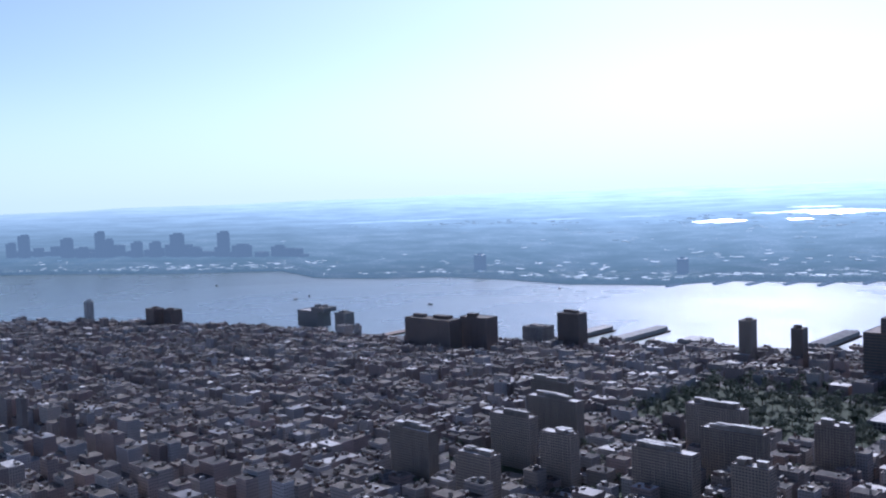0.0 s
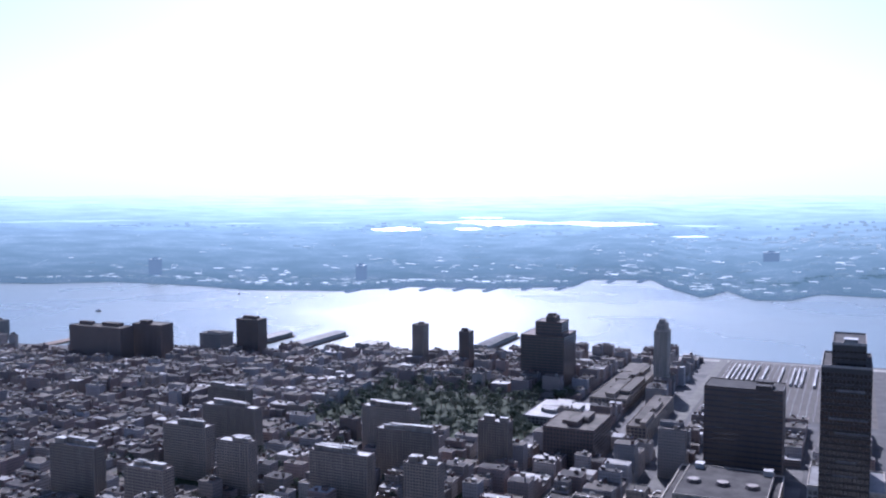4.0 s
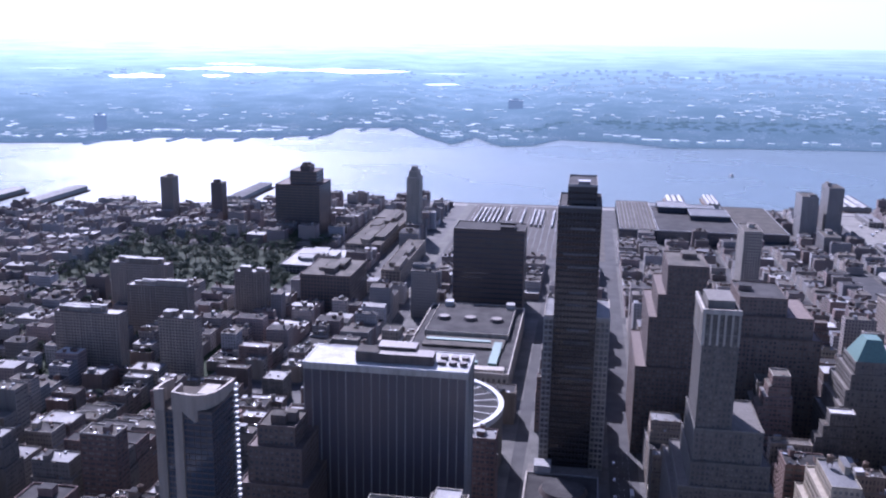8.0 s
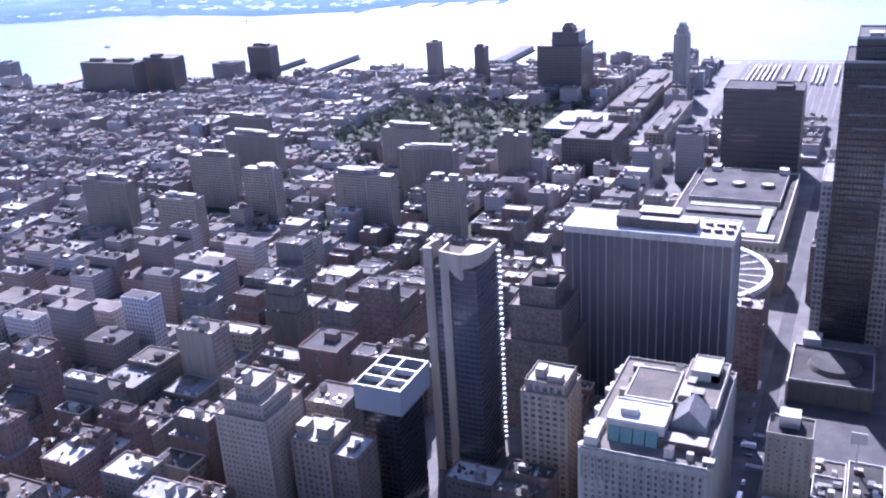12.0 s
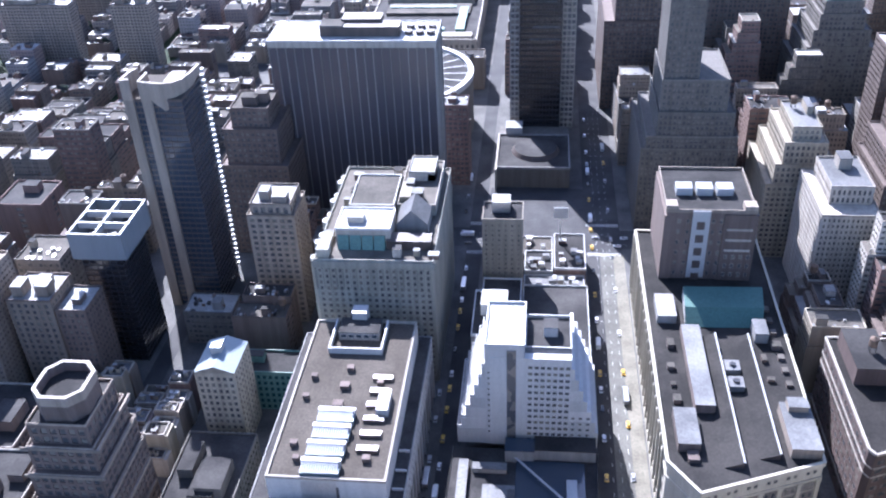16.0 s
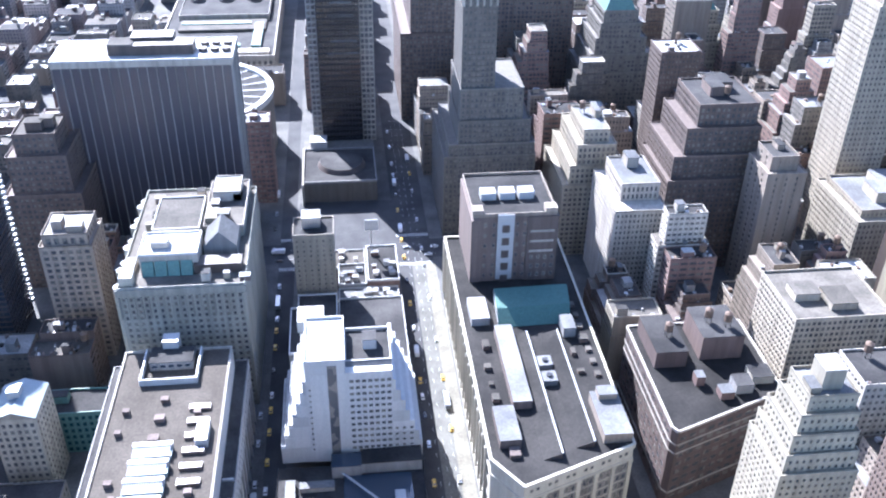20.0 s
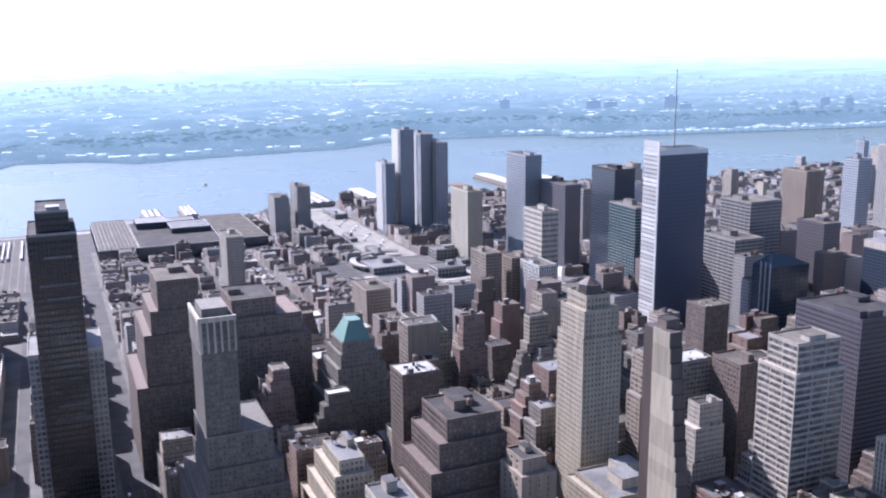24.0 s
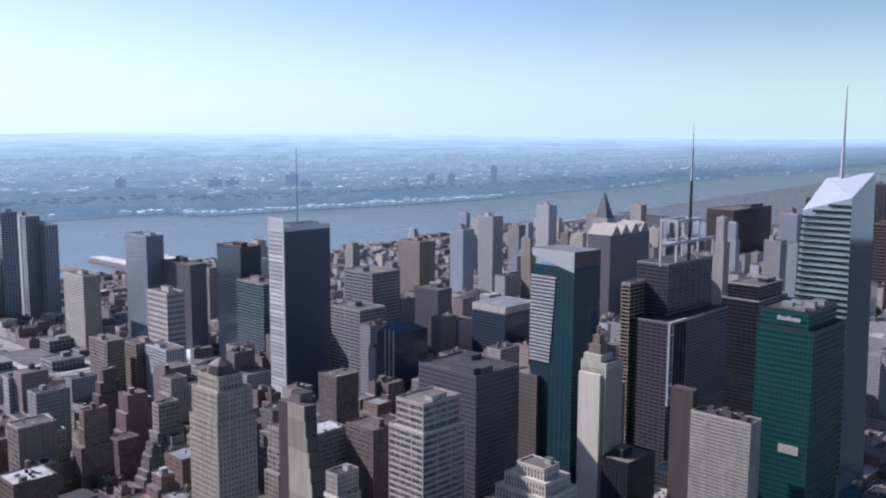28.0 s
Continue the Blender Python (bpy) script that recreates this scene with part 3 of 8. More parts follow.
tower("green-grey glass apartment tower", [(618, 642, 880, 934, 139)], wall=GREY, glass=TEALG, span=0.8, pier=0.3, bay=6)
tower("tan and glass apartment tower", [(635, 662, 1180, 1240, 168)], wall=SLATE, glass=BLUEG)
tower("dark brown brick apartment tower", [(655, 680, 1100, 1172, 134)], wall=PLUM)
tower("pale banded apartment tower", [(506, 528, 900, 942, 140)], wall=LIME, floor=6, span=3)
tower("cream stone tower with a dark cap", [(575, 600, 1250, 1312, 110)], wall=CREAM)
tower("tan apartment tower with a lit red top", [(436, 456, 900, 940, 98)], wall=TAN)
tower("tan brick apartment tower", [(468, 488, 900, 933, 90)], wall=TAN)
tower("white ribbed apartment tower", [(475, 497, 850, 892, 91)], wall=WHITE, span=0.6)
# white strips paint sunlight on the left flanks of these towers
b = tower("silver glass riverside tower", [(534, 552, 1500, 1549, 127)], wall=SLATE, glass=BLUEG, span=1.6, pier=1.0, bay=5)
walls(b, 534 - 0.7, 534 - 0.1, 1549 - 33, 1549 - 1, 8, 127, WHITE, "edge_strip", "white strip that paints the sunlit side")
b = tower("tall silver glass riverside tower", [(562, 588, 1500, 1541, 184)], wall=SLATE, glass=BLUEG, span=1.6, pier=1.0, bay=5)
walls(b, 562 - 0.7, 562 - 0.1, 1541 - 33, 1541 - 1, 8, 184, WHITE, "edge_strip", "white strip that paints the sunlit side")
b = tower("tall silver glass riverside tower", [(608, 632, 1520, 1573, 173)], wall=SLATE, glass=BLUEG, span=1.6, pier=1.0, bay=5)
walls(b, 608 - 0.7, 608 - 0.1, 1573 - 33, 1573 - 1, 8, 173, WHITE, "edge_strip", "white strip that paints the sunlit side")
b = tower("silver glass riverside tower", [(631, 652, 1500, 1535, 159)], wall=SLATE, glass=BLUEG, span=1.6, pier=1.0, bay=5)
walls(b, 631 - 0.7, 631 - 0.1, 1535 - 33, 1535 - 1, 8, 159, WHITE, "edge_strip", "white strip that paints the sunlit side")
tower("grey apartment tower near the river", [(352, 378, 1560, 1610, 72)], wall=GREY)
tower("grey apartment tower near the river", [(392, 416, 1560, 1610, 88)], wall=GREY)
tower("low grey brick block near the river", [(365, 390, 1450, 1500, 29)], wall=GREY)
tower("pale limestone office tower", [(196, 218, 1150, 1200, 92)], wall=LIME)
tower("broad brown brick hotel stepped like a pyramid", [(46, 112, 696, 790, 72), (54, 108, 698, 780, 112), (60, 102, 699, 765, 130), (66, 96, 700, 750, 153)], wall=BROWN, name="hotel")
b = tower("stepped tan brick tower with a pale crown", [(60, 118, 512, 585, 58), (63, 117, 512.5, 578, 66), (69, 114, 514, 570, 81), (70, 109, 516, 565, 101), (70.5, 91, 518, 556, 158), (71, 90.5, 518.5, 555, 172)], wall=SOOTY, roof=ROOF_T, bay=2.8, tops=0)
for i in range(6):
    walls(b, 70.4 + i * 3.9, 71.6 + i * 3.9, 517.6, 518.4, 152, 172.5, LIME, "pilaster", "pale stone pilaster")
for i in range(9):
    walls(b, 69.9, 70.7, 518.6 + i * 4.5, 520.2 + i * 4.5, 152, 172.5, LIME, "pilaster", "pale stone pilaster")
walls(b, 69.6, 91.4, 517.2, 518.3, 170.5, 173.4, LIME, "cornice")
walls(b, 69.6, 70.8, 518.3, 556, 170.5, 173.4, LIME, "cornice")
walls(b, 73, 88, 524, 548, 171.9, 177, SOOTY, "lift_house")
tower("tan brick apartment block", [(296, 324, 900, 950, 72)], wall=TAN)
tower("broad brown brick loft stepping down on one side", [(187, 243, 462, 515, 62), (190, 243, 466, 515, 76), (197, 242, 470, 515, 92), (204, 240, 474, 514, 105)], wall=BROWN, tops=2, tanks=1, roof=ROOF_T, name="loft_tower")
tower("pale stone loft with a dark set-back penthouse", [(146, 176, 427, 478, 64), (152, 174, 440, 474, 74)], wall=LIME, roof=ROOF_S, bay=2.6, name="loft_tower")
tower("slim tan brick tower with blank flanks", [(231, 254, 430, 457, 82), (234, 250, 435, 455, 90)], wall=TAN, bay=9, pier=5, roof=ROOF_T, name="loft_tower")
tower("wide cream stone loft with a pale roof", [(282, 330, 414, 466, 58), (286, 326, 420, 462, 62)], wall=BUFF, bay=2.6, roof=ROOF_S, tops=2, name="loft_tower")
tower("brown brick loft stepped like a wedding cake", [(130, 172, 484, 540, 50), (134, 168, 486, 538, 62), (138, 162, 488, 534, 75), (142, 158, 492, 528, 83)], wall=BUFF, roof=ROOF_S, tops=1, tanks=1, name="loft_tower")
tower("broad brown hotel block with stepped shoulders", [(114, 186, 712, 780, 96), (118, 180, 716, 776, 112), (124, 160, 720, 770, 126)], wall=BROWN, roof=ROOF_T, tops=1, name="hotel")
b = tower("sooty stepped loft with a green copper roof", [(180, 238, 640, 694, 58), (184, 232, 642, 690, 72), (187, 226, 643, 688, 84), (190, 221, 644, 684, 95), (192, 217.5, 645, 676, 104)], wall=SOOTY, roof=ROOF_T, tops=0, name="loft_tower")
k = Boxes()
hip = [[(193, 646, 104), (216, 646, 104), (216, 674, 104), (193, 674, 104)], [(200, 653, 119), (210, 653, 119), (210, 666, 119), (200, 666, 119)]]
for i in range(4):
    k.face([hip[0][i], hip[0][(i + 1) % 4], hip[1][(i + 1) % 4], hip[1][i]], COPPER)
k.face(hip[1], COPPER)
part("hipped_roof", k, b, "green copper hipped roof")
b = tower("slim stepped brick tower with a pale copper roof", [(262, 300, 672, 716, 52), (266, 298, 675, 714, 66), (270, 296, 678, 710, 80), (274, 294, 680, 704, 91)], wall=BUFF, roof=ROOF_T, tops=0, name="loft_tower")
k = Boxes()
hip = [[(275, 681, 91), (293, 681, 91), (293, 703, 91), (275, 703, 91)], [(281, 688, 102), (287, 688, 102), (287, 696, 102), (281, 696, 102)]]
for i in range(4):
    k.face([hip[0][i], hip[0][(i + 1) % 4], hip[1][(i + 1) % 4], hip[1][i]], COPPER)
k.face(hip[1], COPPER)
part("hipped_roof", k, b, "pale green copper hipped roof")


# grey-blue tower with white rod screens and a mast
SCREEN = plain("blue_grey_screen", (0.052, 0.064, 0.098), 0.5)
b = thing("office_tower", "tall grey-blue office tower with white rod screens and a mast", "tower")
LOTS.append((540, 612, 738, 775))
w, gz = Boxes(), Boxes()
skin(w, 548, 606, 743, 768, 0, 218, SCREEN, 3.8, 4.2, 0.5, 1.2, 0.2, "ENS", 1)
core(gz, 548, 606, 743, 768, 0, 218, glazing("screened_glass", (0.048, 0.058, 0.088), 0.3, 0.0), 0.2)
part("wall", w, b)
part("glazing", gz, b)
# white rods on this flank alone; their white also paints its sunlight
for j in range(50):
    z = 8 + j * 4.35
    walls(b, 546.6, 547.2, 744, 767.5, z, z + 3.3, WHITE, "rod_screen")
walls(b, 546.2, 547.6, 742, 744, 0, 231, WHITE, "corner_post")
walls(b, 546.6, 547.2, 744, 767.5, 225, 231, WHITE, "screen_top")
deck(b, 548, 606, 743, 768, 218, ROOF_T, STEEL, 4.0, 0.4)
lump("plant_house", b, 560, 596, 748, 764, 218, 224, STEEL, ROOF_T)
k = Boxes()
k.tube(574, 756, 218, 300, 1.0, 0.35, PALE, 8)
part("mast", k, b, "slender white roof mast")

# blue glass tower with a sloped crown
b = thing("office_tower", "blue glass tower with a sloped crown and white edge fins", "tower")
LOTS.append((598, 650, 636, 668))
w, gz = Boxes(), Boxes()
skin(w, 600, 646, 640, 664, 0, 122, BLACK, 5, 4, 0.2, 0.5, 0.2, "ENS", 0.5)
core(gz, 600, 646, 640, 664, 0, 122, BLUEG, 0.2)
part("wall", w, b)
part("glazing", gz, b)
k = Boxes()
k.face([(600, 640, 121.5), (646, 640, 121.5), (630, 646, 129), (612, 652, 133)], BLUEG)
k.face([(600, 664, 121.5), (600, 640, 121.5), (612, 652, 133)], BLUEG)
k.face([(646, 640, 121.5), (646, 664, 121.5), (630, 646, 129)], BLUEG)
k.face([(612, 652, 133), (630, 646, 129), (646, 664, 121.5), (600, 664, 121.5)], BLUEG)
part("crown", k, b)
for y in (640, 646, 652):
    walls(b, 599.4, 600.0, y, y + 0.8, 20, 126, PALE, "fin", "white vertical fin")

# sandy slab like a stair
b = thing("apartment_slab", "sandy brick slab stepping down like a stair, with a dark edge", "tower")
LOTS.append((280, 306, 354, 394))
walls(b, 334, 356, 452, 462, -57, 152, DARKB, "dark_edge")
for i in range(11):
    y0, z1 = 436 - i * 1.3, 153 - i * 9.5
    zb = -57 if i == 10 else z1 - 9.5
    # dark fronts and sandy flank plates paint the slab's shade and sun
    walls(b, 334.5, 343, y0, 452.1, zb, z1, DARKB, "step_wall", "step of the slab, darkened as its shaded front")
    walls(b, 333.8, 334.5, y0 - 0.1, 452.1, zb, z1, SAND, "side_wall", "sandy flank of the slab, coloured as if sunlit")
lump("lift_house", b, 338, 348, 445, 454, 152, 158, BROWN, ROOF_T)
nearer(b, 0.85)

# ribbed cream tower over a dark podium
b = thing("office_tower", "slender cream stone tower with dark ribs and a small spire", "tower")
LOTS.append((546, 590, 340, 396))
w, gz = Boxes(), Boxes()
skin(w, 650, 676, 430, 456, -57, 121, CREAM, 3.2, 3.4, 1.9, 0, 0.8, "ENS", 4)
core(gz, 650, 676, 430, 456, -57, 121, GLASS, 0.8)
part("wall", w, b)
part("glazing", gz, b)
walls(b, 647, 651, 434, 456, -57, 112, CREAM, "buttress")
walls(b, 675, 690, 436, 456, -57, 98, BROWN, "buttress")
deck(b, 650, 676, 430, 456, 121, ROOF_S, CREAM, 1.5)
for i, (r, h) in enumerate(((9, 9), (6, 8), (3.5, 8), (1.2, 12))):
    walls(b, 664 - r, 664 + r, 448 - r, 448 + r, 121, 127 + i * 8, BROWN if i else CREAM, "spire_stage")
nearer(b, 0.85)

# tent-crowned dark slab far up the avenue
SLATE_ROOF = plain("dark_slate_roof", (0.045, 0.055, 0.06), 0.6)
b = thing("office_tower", "dark slab tower with a pale tent-like crown and a steep spire", "tower")
LOTS.append((1160, 1268, 756, 812))
walls(b, 1150, 1258, 760, 800, 0, 163, PLUM)
k = Boxes()
for i in range(4):
    x = 1150 + i * 26
    k.face([(x, 758, 163), (x + 26, 758, 163), (x + 13, 758, 178)], LIME)
    k.face([(x, 758, 163), (x + 13, 758, 178), (x + 13, 800, 178), (x, 800, 163)], LIME)
    k.face([(x + 26, 758, 163), (x + 26, 800, 163), (x + 13, 800, 178), (x + 13, 758, 178)], LIME)
part("tent_crown", k, b, "pale pleated stone crown")
k = Boxes()
k.prism([(1202, 802), (1226, 802), (1226, 828), (1202, 828)], 0, 182, LIME)
ring = [(1204, 804), (1224, 804), (1224, 826), (1204, 826)]
for i in range(4):
    k.face([(*ring[i], 182), (*ring[(i + 1) % 4], 182), (1214, 815, 224)], SLATE_ROOF)
part("pyramid_roof", k, b, "steep dark green pyramid roof")

# broadcast tower with white frame
DUSKG = glazing("dusky_glass", (0.04, 0.038, 0.045), 0.2, 0.0)
DUSK = masonry("dusky_bronze_panel", (0.07, 0.062, 0.068), 0.5, 0.15)
b = thing("office_tower", "dark tower with white frames and a tall broadcast mast", "tower")
LOTS.append((688, 804, 392, 446))
for x0, x1, y0, y1, z, wl_, gl_, bay_, pr, sp in ((876, 1012, 502, 556, 112, DUSK, DUSKG, 7, 0.8, 1.4), (872, 902, 549, 560, 150, TAN, DARKG, 9, 0.6, 1.5), (903, 1004, 520, 560, 171, DUSK, DUSKG, 14, 0.5, 1.1)):
    w, gz = Boxes(), Boxes()
    skin(w, x0, x1, y0, y1, -86, z, wl_, bay_, 4.2, pr, sp, 0.5, "ENS", 2)
    core(gz, x0, x1, y0, y1, -86, z, gl_, 0.5)
    sh = part("shaft", w, b)
    part("glazing", gz, sh)
    deck(b, x0, x1, y0, y1, z, ROOF_T, GREY, 1.2)
for i in range(6):
    walls(b, 876 + i * 7, 877.5 + i * 7, 499.8, 502, 20 if i < 3 else -60, 111, WHITE if i < 2 else DUSK, "frame_post", "white frame post" if i < 2 else "dusky frame post")
walls(b, 876, 950, 499.2, 502, 111, 113.4, LIME, "frame_beam", "white frame beam")
for i in range(6):
    walls(b, 877.5, 883, 499.6, 502, 28 + i * 14, 30 + i * 14, WHITE, "frame_beam", "white frame beam")
k = Boxes()
for x0, x1 in ((927, 929.5), (976, 978.5)):
    for y0 in (524, 544):
        k.box(x0, x1, y0, y0 + 2.5, 171, 219, WHITE)
for z in (192, 216):
    k.box(929.5, 976, 524, 526.5, z, z + 2.5, WHITE)
    k.box(929.5, 976, 544, 546.5, z, z + 2.5, WHITE)
    k.box(927, 929.5, 526.5, 544, z, z + 2.5, WHITE)
    k.box(976, 978.5, 526.5, 544, z, z + 2.5, WHITE)
part("sign_frame", k, b, "open white roof sign frame")
k = Boxes()
k.box(888, 1008, 521, 523.2, 192, 195, WHITE)
k.box(888, 890, 521, 523.2, 171, 192, WHITE)
k.box(1006, 1008, 521, 523.2, 171, 192, WHITE)
part("roof_rail", k, b, "white roof rail")
k = Boxes()
k.tube(957, 525.5, 171, 262, 2.2, 1.6, BLACK, 8)
k.tube(957, 525.5, 262, 300, 1.5, 1.2, PALE, 8)
k.tube(957, 525.5, 300, 327, 0.8, 0.3, PALE, 8)
part("mast", k, b, "tall broadcast mast, dark below and white above")
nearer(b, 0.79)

# green-white glass tower with sloped top
b = thing("office_tower", "teal glass tower with white floor bands and a pale sloped top", "tower")
LOTS.append((606, 650, 435, 482))
w, gz = Boxes(), Boxes()
skin(w, 782, 830, 560, 616, -91, 176, BLACK, 6, 4, 0.2, 0.7, 0.25, "ENS", 0.5)
core(gz, 782, 830, 560, 616, -91, 176, TEALG, 0.25)
part("wall", w, b)
part("glazing", gz, b)
k = Boxes()
k.face([(781.8, 616, 193), (781.8, 616, 186), (781.8, 560, 171), (781.8, 560, 193)], PALE)
k.face([(782, 560, 176), (830, 560, 176), (830, 560, 192), (782, 560, 192.6)], DARKB)
k.face([(782, 560, 192.6), (830, 560, 192), (830, 616, 192), (782, 616, 193)], ROOF_S)
k.face([(830, 560, 176), (830, 616, 176), (830, 616, 192), (830, 560, 192)], DARKB)
part("crown", k, b, "pale slanted crown panel")
for j in range(24):
    walls(b, 781.2, 782, 590 - j * 0.3, 617, 70 + j * 4.0, 72 + j * 4.0, PALE, "sun_shelf", "white floor band")
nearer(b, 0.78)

# crystal tower with a spire
b = thing("skyscraper", "faceted pale glass skyscraper with a slanted crown and tall spire", "tower")
LOTS.append((666, 726, 236, 290))
k = Boxes()
base = [(671, 239, 0), (722, 239, 0), (722, 284, 0), (669, 284, 0)]
T = [(676, 245, 273), (720, 245, 290), (720, 281, 284), (676, 280, 262)]
# sun and shade by colour: paler glass on sunlit sides, teal on the others
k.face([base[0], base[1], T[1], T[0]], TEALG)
k.face([base[3], base[0], T[0], T[3]], LITG)
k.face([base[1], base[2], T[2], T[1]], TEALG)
k.face([base[2], base[3], T[3], T[2]], LITG)
k.face(T, SLATE)
part("glazing", k, b, "faceted glass skin, coloured paler on its sunlit sides")
for j in range(44):
    z = 70 + j * 4.55
    f = z / 270
    xa, xb, y0, y1 = 671 + 5 * f - 0.6, 669 + 7 * f - 0.9, 239 + 6 * f, 284 - 4 * f
    if z > 258:
        cut = max(0.1, (272 - z) / 14)
        xb, y1 = xa + (xb - xa) * cut, y0 + (y1 - y0) * cut
    k = Boxes()
    k.face([(xa, y0, z), (xb, y1, z), (xb, y1, z + 1.9), (xa, y0, z + 1.9)][::-1], DARKG)
    part("floor_band", k, b, "dark ribbon of windows")
k = Boxes()
k.tube(716, 268, 275, 354, 1.7, 0.3, PALE, 8)
part("spire", k, b, "tapered white steel spire")

# green glass tower
b = thing("office_tower", "dark green glass tower with a stepped roof and white sign", "tower")
LOTS.append((600, 664, 234, 282))
for x0, x1, y0, y1, z0, z in ((604, 660, 238, 277.5, 0, 187), (607, 655, 243, 277.4, 187, 199)):
    w, gz = Boxes(), Boxes()
    skin(w, x0, x1, y0, y1, z0, z, GREENP, 3, 3.9, 0.25, 1.5, 0.25, "ENS", 1.5)
    core(gz, x0, x1, y0, y1, z0, z, GREENG, 0.25)
    sh = part("shaft", w, b)
    part("glazing", gz, sh)
    deck(b, x0, x1, y0, y1, z, ROOF_T, BLACK, 1.2, 0.6)
for i in range(5):
    lump("plant_house", b, 612 + i * 8, 617 + i * 8, 248 + (i % 2) * 12, 256 + (i % 2) * 12, 199, 201.5 + i % 3, GREY, STEEL)
for i in range(7):
    walls(b, 606.2, 606.9, 262.5 - i * 2.3, 264.2 - i * 2.3, 192.5, 195 + (i in (0, 3)) * 0.8, PALE, "sign_mark", "white block of the roof sign")
walls(b, 603.4, 604, 244, 258, 101, 107, LIME, "ledge", "pale louvre band")
tower("black office tower with pale bands near its top", [(872, 940, 400, 440, 150), (876, 930, 402, 436, 165)], wall=BLACK, glass=DARKG, bay=6, floor=4, span=1.4, pier=0.4, rim=LIME)

# pale gridded slab
b = thing("office_slab", "pale grey slab with a fine window grid and dark plant on top", "tower")
LOTS.append((556, 580, 252, 306))
w, gz = Boxes(), Boxes()
skin(w, 718, 738, 331, 386, -91, 76, LIME, 2.2, 3.2, 0.7, 1.3, 0.35, "ENS", 1)
core(gz, 718, 738, 331, 386, -91, 76, GLASS, 0.35)
part("wall", w, b)
part("glazing", gz, b)
deck(b, 718, 738, 331, 386, 76, ROOF_T, LIME, 1)
for i in range(6):
    lump("plant_house", b, 721 + (i % 2) * 7, 726 + (i % 2) * 7, 336 + i * 7, 341 + i * 7, 76, 79 + (i * 5 % 4), DARKB, ROOF_T)
walls(b, 724, 734, 388, 410, -91, 92, DARKB, "rear_tower")
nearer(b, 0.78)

# ---- round the square: the nearest buildings ----


# white department store with tall green bays
b = thing("department_store", "white department store with tall green glass bays and roof plant", "store")
LOTS.append((-113, -51, 229, 350))
walls(b, -113, -51, 229.6, 350, 25.5, 37.9, WHITE)
walls(b, -112.4, -51.6, 230, 349.6, 0, 25.5, TEALG, "glazing", "tall green glass bays")
for i in range(10):
    x = -113 + i * (62 - 1.3) / 9
    walls(b, x, x + 1.3, 229.2, 230.6, 0, 25.6, WHITE, "pier")
    if i < 9:
        for z in (5.5, 10.5, 15.5, 20.5):
            walls(b, x + 1.3, x + 6.75, 229.75, 230.1, z, z + 0.4, BLACK, "transom")
walls(b, -113, -51, 229.1, 230.2, 4.0, 5.2, WHITE, "fascia")
for i in range(16):
    y = 229.4 + i * 7.9
    walls(b, -52.2, -50.9, y, y + 1.3, 0, 25.6, WHITE, "pier")
    walls(b, -113.1, -111.8, y, y + 1.3, 0, 25.6, WHITE, "pier")
store_win = [window_mesh(1.25, h, GLASS, WHITE) for h in (1.9, 1.5)]
for i in range(9):
    for q in range(3):
        for z0, me_ in ((27.0, store_win[0]), (30.4, store_win[0]), (34.2, store_win[1])):
            ob = new("window", me_)
            ob.parent = b
            ob.matrix_basis = pose(-113 + i * 6.744 + 1.9 + q * 1.75, 229.6, z0)
windows_on(b, "N", -51, 231, 348, 34, 27, 34, 2, 1.35, 1.9, frame=WHITE)
deck(b, -113, -51, 229.6, 350, 38, ROOF_T, GREY, 0.5)
walls(b, -105, -57, 245, 345, 38, 49.9, WHITE, "penthouse")
deck(b, -105, -57, 245, 345, 50, ROOF_B, LIME, 0.9, 0.9)
walls(b, -84.5, -76, 244.95, 245.0, 40, 46, ROOF_S, "shutter")
k = Boxes()
k.face([(-91, 243.4, 38.2), (-77, 243.4, 38.2), (-77, 245, 49), (-91, 245, 49)], STEEL)
part("ramp", k, b, "sloped pale blue metal duct cover")
for i in range(4):
    x0, x1, y0 = -91.5 + i * 0.3, -76.0 + i * 0.25, 246.5 + i * 9.6
    k = Boxes()
    k.box(x0, x1, y0, y0 + 6.8, 50, 52.2, SLATS)
    u = part("cooling_unit", k, b, "blue-grey cooling unit with a pale lid")
    walls(u, x0 - 0.2, x1 + 0.2, y0 + 4.6, y0 + 6.9, 52.2, 53.8, PALE, "lid", "pale flat lid")
    k = Boxes()
    for q in range(16):
        a = x0 + 0.3 + q * (x1 - x0 - 0.6) / 16
        k.face([(a, y0 + 0.2, 52.3), (a + 0.55, y0 + 0.2, 52.3), (a + 0.55, y0 + 4.6, 53.5), (a, y0 + 4.6, 53.5)], STEEL)
    part("louvre", k, u, "sloping steel louvres")
for i in range(6):
    y = 260 + i * 8.6
    cooling_unit(b, -71.5, -62.5, y, y + 3.2, 50, 1.3, BROWN, 0, 9)
walls(b, -66.5, -61.5, 281, 294, 50, 54, PALE, "plant_house")
for x, y, s in ((-99, 303, 2.6), (-85, 297, 4), (-86, 285, 4.2), (-100, 290, 2.4), (-99, 262, 2.8), (-96, 254, 2.4), (-68, 255, 3), (-69, 300, 2.6), (-84, 309, 3)):
    lump("roof_vent", b, x, x + s, y, y + s * 0.8, 50, 51.9, BROWN, BROWN)
for a in ((-95, -94.2, 321, 343), (-70.8, -70, 321, 343), (-94.2, -70.8, 321, 321.8)):
    walls(b, *a, 50, 53.4, WHITE, "screen_wall")
lump("stair_house", b, -92, -73, 331, 342, 50, 54.5, GREY, ROOF_T)
windows_on(b, "E", 331, -91, -74, 5, 51.5, 53.6, 1, 2.6, 2.0, BLUEG)
